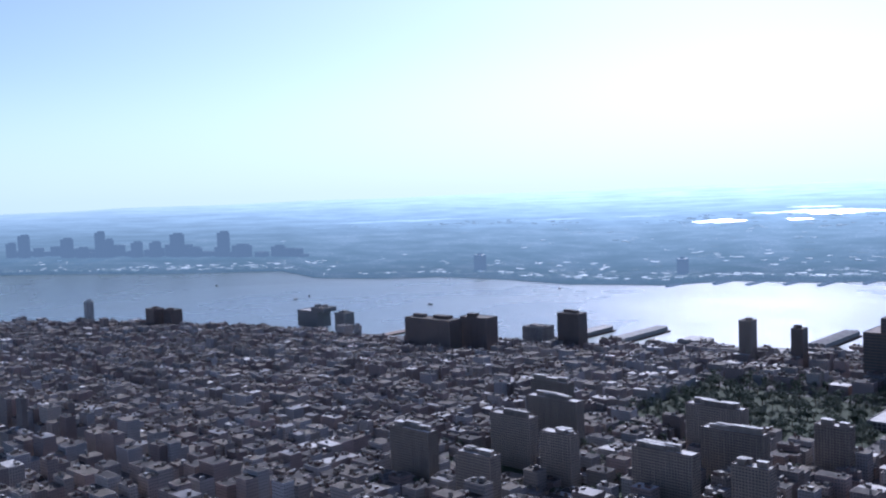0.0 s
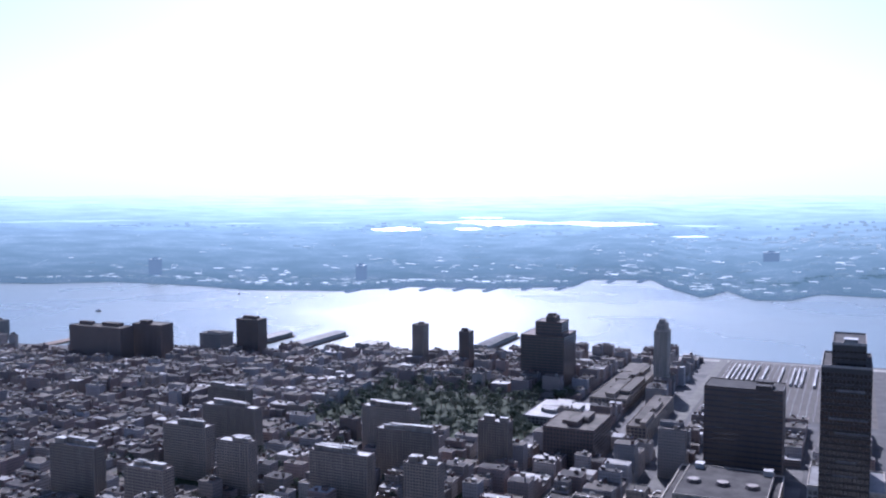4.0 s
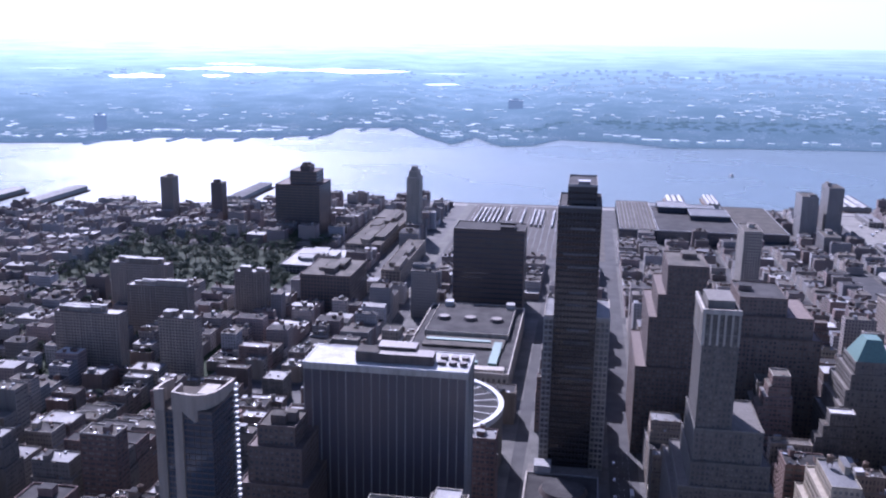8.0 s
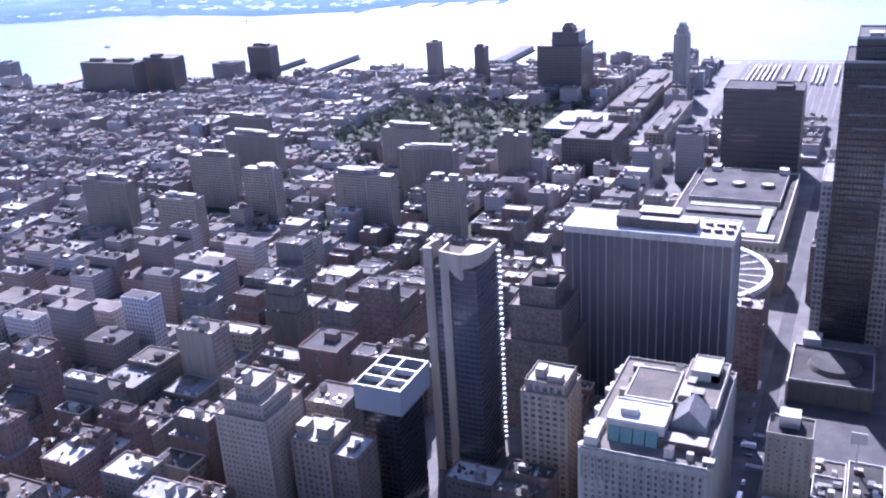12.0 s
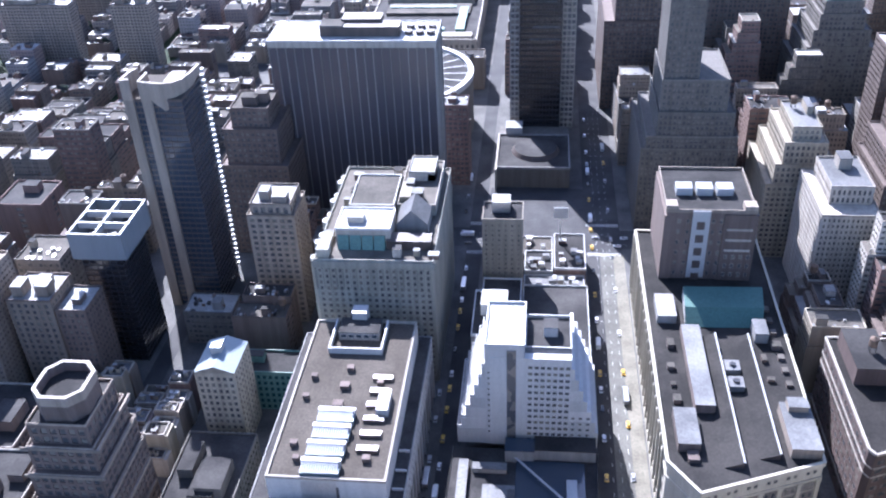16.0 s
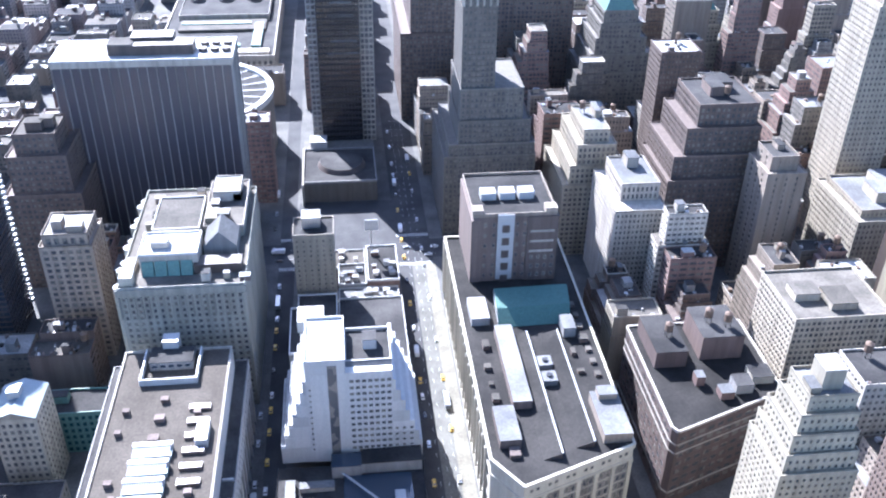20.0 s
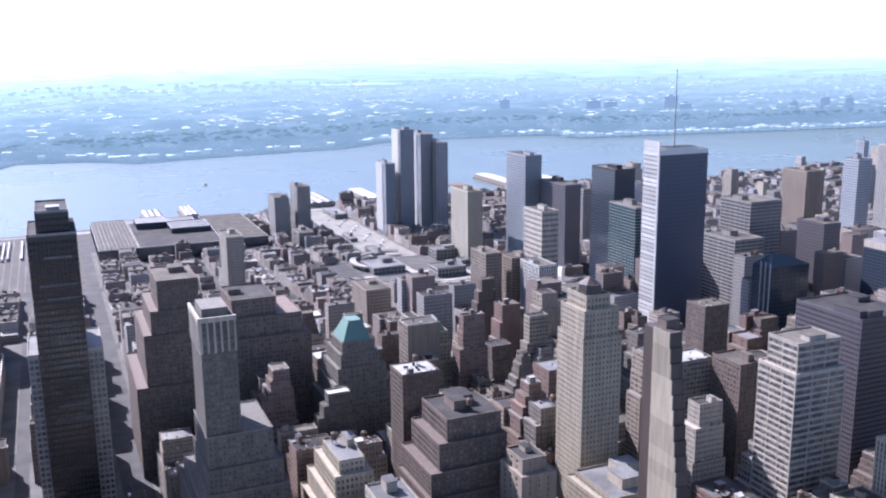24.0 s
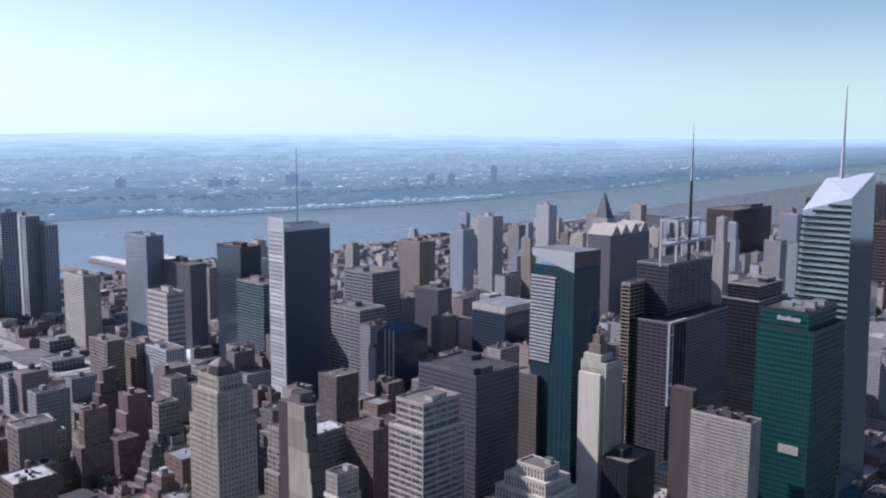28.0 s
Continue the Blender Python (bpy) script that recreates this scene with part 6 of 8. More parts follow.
part("roof_drum", k, b)

# black skyscraper with lattice wings over a dark podium
b = thing("skyscraper", "tall black glass skyscraper with pale lattice wings", "tower")
LOTS.append((-34, 30, 484, 705))
for x0, x1, y0, y1, z, wl_, span, nm in ((-17, 13, 634, 690, 207, BLACK, 1.6, "shaft"), (-11, 9.3, 640, 688, 221, BLACK, 2.5, "crown")):
    w, gz = Boxes(), Boxes()
    skin(w, x0, x1, y0, y1, 10, z, wl_, 2.6, 4.2, 0.5, span, 0.3, "ENS", 3)
    core(gz, x0, x1, y0, y1, 10, z, DARKG, 0.3)
    sh = part(nm, w, b)
    part("glazing", gz, sh)
    deck(b, x0, x1, y0, y1, z, ROOF_T, GREY, 1.2)
for x0, x1 in ((-24, -17), (13, 23)):
    w, gz = Boxes(), Boxes()
    skin(w, x0, x1, 640, 690, 10, 126, LIME if x0 > 0 else GREY, 3.5, 4.2, 0.7, 1.2, 0.5, "ENS", 2)
    core(gz, x0, x1, 640, 690, 10, 126, GLASS, 0.5)
    sh = part("wing", w, b, "pale lattice wing")
    part("glazing", gz, sh)
    deck(b, x0, x1, 640, 690, 126, ROOF_S, LIME, 1.0)
for i in range(14):
    walls(b, -12 + (i * 37 % 11) * 0.5, 4 + (i * 53 % 9), 633.4, 633.9, 72 + i * 9.2, 73.2 + i * 9.2, ROOF_S, "blind", "row of drawn pale blinds") if i % 3 else None
lump("lift_house", b, -4, 4, 642, 650, 221, 224, GREY, PALE)
walls(b, -31, 20, 565, 632, 0, 14.5, SOOTY, "podium")
deck(b, -31, 20, 565, 616, 15, ROOF_T, GREY, 1.2, 0.8)
walls(b, -31.4, -30.2, 560, 616, 0, 16.6, LIME, "edge_wall", "pale stone edge wall")
k = Boxes()
k.tube(-4, 592, 15, 18, 17, 15, DARKB, 28, ROOF_T)
part("roof_drum", k, b)
lump("roof_house", b, -26, -14, 618, 630, 14.5, 20, WHITE, ROOF_W)

# dark asphalt sheet added in place of the shade on the forecourt
g = Boxes()
g.box(-34, 30, 484, 564, 0.17, 0.2, ASPHALT)
tagged(new("road_forecourt", g.mesh("road_forecourt")), "asphalt forecourt of the black skyscraper, dark in place of shade", "road", kind="structure")
# granite post office with courts
b = thing("post_office", "long granite post office with grey roofs and green skylights", "building")
LOTS.append((-166, -56, 782, 1000))
w, gz = Boxes(), Boxes()
skin(w, -163, -59, 786, 997, 0, 23, LIME, 5, 8, 2.4, 2.2, 0.6, "ENS", 3)
core(gz, -163, -59, 786, 997, 0, 23, GLASS, 0.6)
part("wall", w, b)
part("glazing", gz, b)
deck(b, -163, -59, 786, 997, 23, ROOF_T, LIME, 1.4, 1.0)
walls(b, -153, -68, 884, 988, 23, 28, LIME, "upper_roof")
deck(b, -153, -68, 884, 988, 28, ROOF_T, LIME, 1.0)
walls(b, -150, -70, 852, 880, 23, 25.5, ROOF_G, "court_roof")
for x0, x1, y0, y1 in ((-148, -84, 866, 872), (-80, -72, 806, 868), (-140, -90, 806, 812)):
    k = Boxes()
    k.box(x0, x1, y0, y1, 23, 26.5, COPPER)
    part("skylight", k, b, "green copper skylight")
for x in (-140, -112, -84):
    k = Boxes()
    k.tube(x, 930, 28, 31.5, 8, 6, DARKB, 9)
    part("roof_dome", k, b, "dark round roof mound")
for x in (-146, -78):
    lump("roof_house", b, x, x + 9, 976, 986, 28, 33, PALE, ROOF_W)
walls(b, -158, -64, 790, 800, 23, 26, LIME, "colonnade_attic")

# dark mail annex
tower("broad windowless navy-dark mail building", [(-150, -66, 1060, 1108, 98)], wall=DARKB, glass=BLUEG, bay=6, floor=6, pier=0.6, span=4.5, roof=ROOF_T, name="mail_building", tops=2)

# tall white-ribbed glass tower
b = thing("apartment_tower", "tall glass tower with two white ribs and a curved open crown", "tower")
LOTS.append((-216, -176, 416, 462))
w, gz = Boxes(), Boxes()
skin(w, -213, -183, 420, 452, 0, 131, DARKB, 3.4, 3.3, 0.2, 0.9, 0.2, "ENS", 1)
core(gz, -213, -183, 420, 452, 0, 131, BLUEG, 0.2)
part("wall", w, b)
part("glazing", gz, b)
for x0, x1 in ((-213.4, -208.2), (-203.6, -198.6)):
    walls(b, x0, x1, 418.6, 420.6, 0, 131, TAN, "rib", "broad pale vertical rib")
# the open crown: two curved blades of wall that wrap round the roof
for nm, blade in (("left", [(-208.2, 418.6), (-213.4, 418.6), (-213.8, 424), (-213.8, 432), (-212, 438)]),
                  ("right", [(-203.6, 430), (-204, 418.6), (-198.6, 418.6), (-192, 419.2), (-187, 422.5), (-184, 429), (-182.8, 440), (-182.8, 452)])):
    k = Boxes()
    for i in range(len(blade) - 1):
        p, q = Vector(blade[i]), Vector(blade[i + 1])
        u, v = i / (len(blade) - 1), (i + 1) / (len(blade) - 1)
        n = Vector((-(q - p).y, (q - p).x)).normalized() * (1.3 if nm == "right" else -1.3)
        z0, z1 = [(142 - 4.5 * c) if nm == "right" else 142.5 - 1.5 * c for c in (u, v)]
        lo0, lo1 = [(118 + 16 * c) if nm == "right" and c > 0.35 else 130.9 for c in (u, v)]
        k.face([(*p, lo0), (*q, lo1), (*q, z1), (*p, z0)], TAN)
        k.face([(*p, z0), (*q, z1), (*(q + n), z1), (*(p + n), z0)], LIME)
        k.face([(*(q + n), 130.9), (*(p + n), 130.9), (*(p + n), z0), (*(q + n), z1)], TAN)
    part("crown_blade", k, b, "curved pale crown wall, open to the sky")
deck(b, -213, -183, 420, 452, 131.2, ROOF_B, None)
walls(b, -196, -188, 432, 446, 131.2, 136, LIME, "lift_house")
for i in range(39):
    k = Boxes()
    k.box(-183.2, -181.4, 450.5, 453.5, 8 + i * 3.3, 9.4 + i * 3.3, WHITE)
    part("balcony", k, b)

# dark glass tower with a white open box crown
b = thing("hotel_tower", "dark glass tower carrying a white open-framed box crown", "tower")
LOTS.append((-236, -202, 364, 404))
w, gz = Boxes(), Boxes()
skin(w, -231, -209.5, 369, 398, 0, 70, BLACK, 3.4, 3.3, 0.25, 0.9, 0.2, "ENS", 1)
core(gz, -231, -209.5, 369, 398, 0, 70, DARKG, 0.2)
part("wall", w, b)
part("glazing", gz, b)
CROWNW = masonry("pale_blue_grey_panel", (0.2, 0.22, 0.24), 0.5, 0.12)
for a in ((-233.5, -205.5, 366, 367), (-233.5, -205.5, 400, 401), (-233.5, -232.5, 367, 400), (-206.5, -205.5, 367, 400)):
    walls(b, *a, 68, 83, CROWNW, "crown_wall", "pale blue-grey crown wall")
for a in ((-232.5, -206.5, 377, 378), (-232.5, -206.5, 388, 389), (-220, -219, 367, 400)):
    walls(b, *a, 79.5, 83, PALE, "crown_beam", "white open crown beam")
deck(b, -232.5, -206.5, 367, 400, 71.5, ROOF_S, None)
for x0, x1, y0, y1, h in ((-230, -224, 390, 397, 6), (-217, -209, 370, 375, 5), (-229, -223, 380, 386, 4), (-215, -210, 381, 386, 6), (-217, -210, 391, 397, 3)):
    lump("roof_house", b, x0, x1, y0, y1, 71.5, 71.5 + h, GREY, ROOF_T)

# low old houses in the side street below it; pale parapets paint sunlit edges
LOTS.append((-232, -158, 266, 362))
rr = random.Random(88)
for row, (xa, xb) in enumerate(((-231, -218), (-216, -202), (-200, -184), (-182, -168))):
    y = 278 + row * 3
    while y < 350 - row * 7:
        d = rr.uniform(6, 10)
        z = rr.uniform(9, 24) if row != 2 else rr.uniform(7, 14)
        hb = thing("town_house", "narrow old brick house with parapets coloured as if sunlit and cluttered roof", "house", "old houses of the side street")
        m = rr.choice([TAN, RED, BROWN, LIME, SAND])
        walls(hb, xa + rr.uniform(0, 2), xb - rr.uniform(0, 2), y, y + d - 0.3, 0, z, m)
        deck(hb, xa + 2, xb - 2, y, y + d - 0.3, z + 0.05, rr.choice([ROOF_T, ROOF_G, ROOF_S]), LIME, 1.0)
        for _ in range(3):
            bx, by = rr.uniform(xa + 3, xb - 5), rr.uniform(y + 0.5, y + d - 3)
            lump("roof_house", hb, bx, bx + rr.uniform(1.2, 2.6), by, by + rr.uniform(1.2, 2.4), z, z + rr.uniform(1, 3.2), rr.choice([LIME, RED, CREAM, GREY]), rr.choice([ROOF_S, ROOF_T, ROOF_W]))
        y += d

# stepped brick tower
tower("stepped brown brick tower with roof tanks", [(-192, -150, 476, 520, 62), (-188, -155, 480, 515, 84), (-183, -160, 484, 510, 96)], wall=BROWN, bay=3.2, floor=3.6, span=1.7, roof=ROOF_G, tops=2)
tower("tan loft tower with a pale stepped roof", [(-155, -129, 407, 433, 70), (-153, -131, 409, 431, 76)], wall=TAN, roof=ROOF_S, bay=4.2, pier=1.6, tops=2)
tower("narrow red brick slab with a blank wall", [(-312, -284, 430, 458, 60)], wall=RED, bay=30, pier=12, roof=ROOF_T)
tower("stepped grey-brown apartment tower", [(-296, -264, 328, 362, 74), (-292, -267, 331, 358, 82), (-286, -272, 335, 352, 90)], wall=TAN, floor=3.2, span=1.9, bay=2.8, roof=ROOF_S)
tower("tan brick block with a bright white roof", [(-259, -236, 340, 364, 60)], wall=TAN, roof=ROOF_W, tops=3, rim=BROWN, bay=3.6, pier=1.8)
tower("lower dark wing of the white-roofed brick block", [(-235.6, -220, 341, 362, 54)], wall=BROWN, roof=ROOF_W, tops=1, rim=BROWN)

# ---- the river side: yards, piers, parks and riverside blocks ----
for lab, tiers, wall in (
        ("dark brick riverside block with a flat roof", [(-1080, -1030, 1450, 1480, 69)], BROWN),
        ("broad grey riverside apartment house", [(-1813, -1735, 1380, 1420, 38), (-1760, -1712, 1380, 1420, 47)], GREY),
        ("long brown apartment slab near the piers", [(-1353, -1228, 1300, 1335, 62)], BROWN),
        ("brown apartment slab near the piers", [(-1246, -1177, 1350, 1385, 64)], BROWN),
        ("grey brick house near the piers", [(-1660, -1625, 1370, 1400, 42)], GREY),
        ("slim brick tower by the river", [(-729, -707, 1500, 1525, 72)], TAN),
        ("slim brick tower by the river", [(-637, -617, 1500, 1522, 65)], BROWN),
        ("low stepped river warehouse", [(-1160, -1110, 1440, 1480, 38)], GREY),
        ("tall pale hotel slab downtown", [(-2360, -2345, 1100, 1120, 60)], WHITE),
        ("brown tower block downtown", [(-2130, -2090, 1150, 1180, 50)], BROWN),
        ("brown tower block downtown", [(-2080, -2040, 1170, 1200, 48)], BROWN)):
    tower(lab, tiers, wall=wall, glass=GLASS, bay=4, floor=4, name="apartment_house", tops=2)
tower("broad stepped brick warehouse with ribbon windows", [(-490, -417, 1410, 1480, 83), (-468, -424, 1420, 1460, 104), (-452, -436, 1425, 1450, 112)], wall=BROWN, floor=4.5, bay=9, pier=0.8, span=1.8, name="warehouse", tops=3)
tower("slender pale tower by the rail yard", [(-283, -262, 1450, 1480, 96), (-280, -265, 1453, 1476, 106), (-277, -268, 1456, 1472, 112)], wall=LIME, floor=3.5, name="apartment_tower", tops=0)

# brick tower slabs of the housing estate
# white roofs here paint the sun glinting on the roof houses
for i, (x, y, ln) in enumerate(((-668, 800, 58), (-459, 776, 66), (-436, 876, 68), (-369, 776, 36), (-363, 952, 36), (-500, 962, 70), (-678, 892, 76), (-580, 768, 40), (-740, 970, 60), (-600, 660, 46), (-720, 690, 60))):
    tower("brown brick housing slab with a jagged roof", [(x - ln / 2, x + ln / 2, y, y + 16, 60)], wall=TAN, floor=3, span=1.6, bay=3.2, roof=ROOF_W, rim=BROWN, name="housing_slab",
          tops=max(3, int(ln / 10)), tanks=0, group="housing slabs of the estate", seed=i)

# rail yard with parked trains
BALLAST = roofing("track_ballast", (0.055, 0.05, 0.045), (0.09, 0.083, 0.073))
g = Boxes()
g.box(-204, 36, 1340, 1765, 0, 0.14, BALLAST)
tagged(new("rail_yard_ground", g.mesh("rail_yard_ground")), "stone-ballasted rail yard ground", "ground", kind="structure")
train = thing("train", "parked silver commuter train with a white roof", "train", "trains in the yard")
for i in range(6):
    k = Boxes()
    k.box(-1.6, 1.6, i * 24.5, i * 24.5 + 23.6, 1.0, 4.2, STEEL)
    k.box(-1.4, 1.4, i * 24.5 + 0.2, i * 24.5 + 23.4, 4.2, 4.6, ROOF_W)
    k.box(-1.3, 1.3, i * 24.5 + 2, i * 24.5 + 21, 0.2, 1.0, BLACK)
    part("carriage", k, train)
train.matrix_basis = pose(-172, 1570, 0.14)
for x in (-164, -156, -148, -133, -107, -88, -80, -72, -52, -180, -188, -38, -20):
    copy_thing(train, pose(x, 1568 + (x * 7 % 5), 0.14))
rl = Boxes()
for i in range(23):
    x = -198 + i * 10.2
    rl.box(x - 0.8, x - 0.66, 1345, 1760, 0.14, 0.3, STEEL)
    rl.box(x + 0.66, x + 0.8, 1345, 1760, 0.14, 0.3, STEEL)
tagged(new("rail_tracks", rl.mesh("rail_tracks")), "many parallel steel rails of the yard", "rails", kind="stuff")

# street painted sunlit-pale beside the yard, and the low wide buildings south of it
g = Boxes()
g.box(-222, -207, 1100, 1765, 0.17, 0.2, SUNROAD)
tagged(new("road_yard_side", g.mesh("road_yard_side")), "concrete street beside the rail yard, coloured as if sunlit", "road", kind="structure")
LOTS.append((-224, -205, 1100, 1780))
tower("low wide depot with a pale gravel roof", [(-408, -332, 1185, 1290, 10)], wall=GREY, roof=ROOF_S, bay=6, floor=5, name="depot", tops=5)
tower("long low warehouse with a gravel roof", [(-346, -292, 1300, 1580, 17)], wall=TAN, roof=ROOF_G, bay=6, floor=5, name="warehouse", tops=8)
tower("brown brick warehouse with a gravel roof", [(-324, -264, 1012, 1096, 45)], wall=BROWN, roof=ROOF_G, bay=4, floor=4.5, name="warehouse", tops=4)
tower("low warehouse row with gravel roofs", [(-256, -230, 1140, 1330, 22)], wall=TAN, roof=ROOF_G, bay=5, floor=4.5, name="warehouse", tops=5)
LOTS.append((-160, -50, 1006, 1060))
# convention hall of black glass with stepped pavilions
b = thing("convention_hall", "long dark glass convention hall with stepped pavilions", "hall")
LOTS.append((48, 330, 1480, 1800))
for x0, x1, y0, y1, z, r in ((60, 120, 1500, 1770, 18, ROOF_G), (120, 250, 1480, 1700, 22, ROOF_T), (130, 180, 1640, 1700, 32, ROOF_S), (180, 245, 1580, 1650, 30, ROOF_S), (250, 330, 1520, 1760, 16, ROOF_G), (120, 240, 1700, 1770, 16, ROOF_S)):
    w, gz = Boxes(), Boxes()
    skin(w, x0, x1, y0, y1, 0, z, BLACK, 6, 5, 0.3, 0.4, 0.2, "ENS", 0.8)
    core(gz, x0, x1, y0, y1, 0, z, BLUEG, 0.2)
    h = part("pavilion", w, b)
    part("glazing", gz, h)
    deck(b, x0, x1, y0, y1, z, r, PALE, 0.8, 0.6)
for i in range(9):
    walls(b, 64 + i * 6, 65.5 + i * 6, 1505, 1765, 18, 19.6, ROOF_S, "roof_ridge")

# piers and sheds
for x, ln, w, shed in ((-1510, 120, 26, 0), (-1430, 130, 30, 1), (-1340, 120, 24, 0), (-1118, 190, 34, 1), (-1014, 190, 34, 1), (-880, 60, 60, 1), (-667, 190, 36, 1), (-560, 80, 30, 0),
                       (180, 110, 40, 1), (250, 120, 30, 1), (520, 150, 60, 1), (640, 160, 40, 1), (900, 170, 40, 0), (1010, 240, 44, 1), (1120, 240, 44, 1), (1330, 120, 40, 0)):
    y0 = shore_y(x) - 6
    b = thing("pier", "long river pier with a pale-roofed shed" if shed else "low open river pier", "pier", "piers along the river")
    k = Boxes()
    k.box(x - w / 2, x + w / 2, y0, y0 + ln, -3, 1.2, TIMBER)
    part("deck", k, b)
    if shed:
        k = Boxes()
        a, c = x - w / 2 + 3, x + w / 2 - 3
        k.box(a, c, y0 + 8, y0 + ln - 6, 1.2, 9, GREY)
        part("shed", k, b)
        for q in range(3):
            m0, m1 = a + (c - a) * q / 3, a + (c - a) * (q + 1) / 3
            k = Boxes()
            mid = (m0 + m1) / 2
            k.face([(m0, y0 + 8, 9), (mid, y0 + 8, 11.5), (mid, y0 + ln - 6, 11.5), (m0, y0 + ln - 6, 9)][::-1], ROOF_W)
            k.face([(mid, y0 + 8, 11.5), (m1, y0 + 8, 9), (m1, y0 + ln - 6, 9), (mid, y0 + ln - 6, 11.5)][::-1], ROOF_S)
            k.face([(m0, y0 + 8, 9), (m1, y0 + 8, 9), (mid, y0 + 8, 11.5)], GREY)
            part("shed_roof", k, b)
# boats
boat = thing("boat", "small white motor boat on the river", "boat", "boats on the river")
k = Boxes()
k.prism([(-3, -9), (3, -9), (3, 6), (0, 13), (-3, 6)], -2.2, 0.6, PALE)
part("hull", k, boat)
k = Boxes()
k.box(-2, 2, -5, 3, 0.6, 3.4, PALE)
part("cabin", k, boat)
boat.matrix_basis = pose(-2300, 1800, 0, 0, 0, 60)
for x, y, a in ((-2280, 1730, 200), (-1800, 1830, 80), (-2900, 1850, 90), (-1700, 2300, 30), (350, 2300, 10)):
    copy_thing(boat, pose(x, y, 0, 0, 0, a))

# white tennis dome, viaduct loops
b = thing("tennis_dome", "white inflated dome roof among low houses", "dome")
k = Boxes()
n, m = 14, 6
pts = [[(650 + 24 * math.cos(2 * math.pi * i / n) * math.cos(math.pi / 2 * j / m), 1092 + 26 * math.sin(2 * math.pi * i / n) * math.cos(math.pi / 2 * j / m), 10 + 10 * math.sin(math.pi / 2 * j / m)) for i in range(n)] for j in range(m + 1)]
for j in range(m):
    for i in range(n):
        k.face([pts[j][i], pts[j][(i + 1) % n], pts[j + 1][(i + 1) % n], pts[j + 1][i]], WHITE)
part("membrane", k, b)
walls(b, 624, 676, 1064, 1120, 0, 10, GREY, "base")
LOTS.append((600, 690, 1040, 1130))
CONC = roofing("pale_road_concrete", (0.22, 0.212, 0.19), (0.33, 0.32, 0.29))
for r0, cx, cy, a0, a1 in ((95, 520, 1225, -150, 20), (150, 520, 1265, -160, -20), (60, 470, 1300, 60, 250)):
    k = Boxes()
    for i in range(24):
        p = [radians(a0 + (a1 - a0) * q / 24) for q in (i, i + 1)]
        o = [(cx + (r0 + d) * math.cos(a), cy + (r0 + d) * math.sin(a)) for d in (-5, 5) for a in p]
        k.face([(*o[0], 7), (*o[1], 7), (*o[3], 7), (*o[2], 7)], CONC)
        k.face([(*o[2], 5.5), (*o[3], 5.5), (*o[3], 8), (*o[2], 8)], GREY)
        k.face([(*o[0], 5.5), (*o[1], 5.5), (*o[1], 8), (*o[0], 8)], GREY)
    tagged(new("viaduct_ramp", k.mesh("viaduct_ramp")), "curving concrete viaduct ramp above low streets", "ramp", kind="structure")
LOTS.append((400, 640, 1110, 1330))
g = Boxes()
g.box(404, 636, 1112, 1328, 0.0, 0.2, PAVE)
for x0, x1, y0, y1 in ((404, 636, 1165, 1176), (404, 636, 1228, 1238), (476, 486, 1112, 1328), (548, 558, 1112, 1328)):
    g.box(x0, x1, y0, y1, 0.2, 0.26 + 0.02 * (x1 - x0 < 50), CONC)
tagged(new("pavement_terminal", g.mesh("pavement_terminal")), "pale concrete yard under the viaduct ramps", "pavement", kind="structure")
for x0, x1, y0, y1, z in ((410, 450, 1120, 1150, 9), (500, 545, 1190, 1225, 12), (560, 625, 1240, 1262, 8), (580, 632, 1120, 1160, 14), (420, 470, 1240, 1300, 10), (540, 600, 1290, 1322, 16)):
    tower("low concrete depot by the viaduct ramps", [(x0, x1, y0, y1, z)], wall=GREY, roof=ROOF_S, bay=6, floor=5, name="depot", tops=1)

# wide pale yard that runs down to the ferry pier
LOTS.append((452, 530, 1335, 1805))
g = Boxes()
g.box(456, 528, 1338, 1800, 0.0, 0.2, CONC)
tagged(new("pavement_ferry_yard", g.mesh("pavement_ferry_yard")), "wide pale concrete yard running to the river", "pavement", kind="structure")
for x0, x1, y0, y1, z in ((460, 476, 1345, 1400, 8), (462, 474, 1480, 1530, 6), (500, 526, 1700, 1790, 9)):
    tower("low flat shed in the river yard", [(x0, x1, y0, y1, z)], wall=GREY, roof=ROOF_S, bay=6, floor=5, name="shed", tops=1)
# road along the river
g = Boxes()
for (ax, ay), (bx, by) in zip(NEAR_SHORE[4:], NEAR_SHORE[5:]):
    g.face([(ax, ay - 38, 0.06), (bx, by - 38, 0.06), (bx, by - 14, 0.06), (ax, ay - 14, 0.06)][::-1], CONC)
tagged(new("road_riverside", g.mesh("road_riverside")), "pale concrete riverside road behind the piers", "road", kind="structure")

# slender towers farther up the island
rt = random.Random(11)
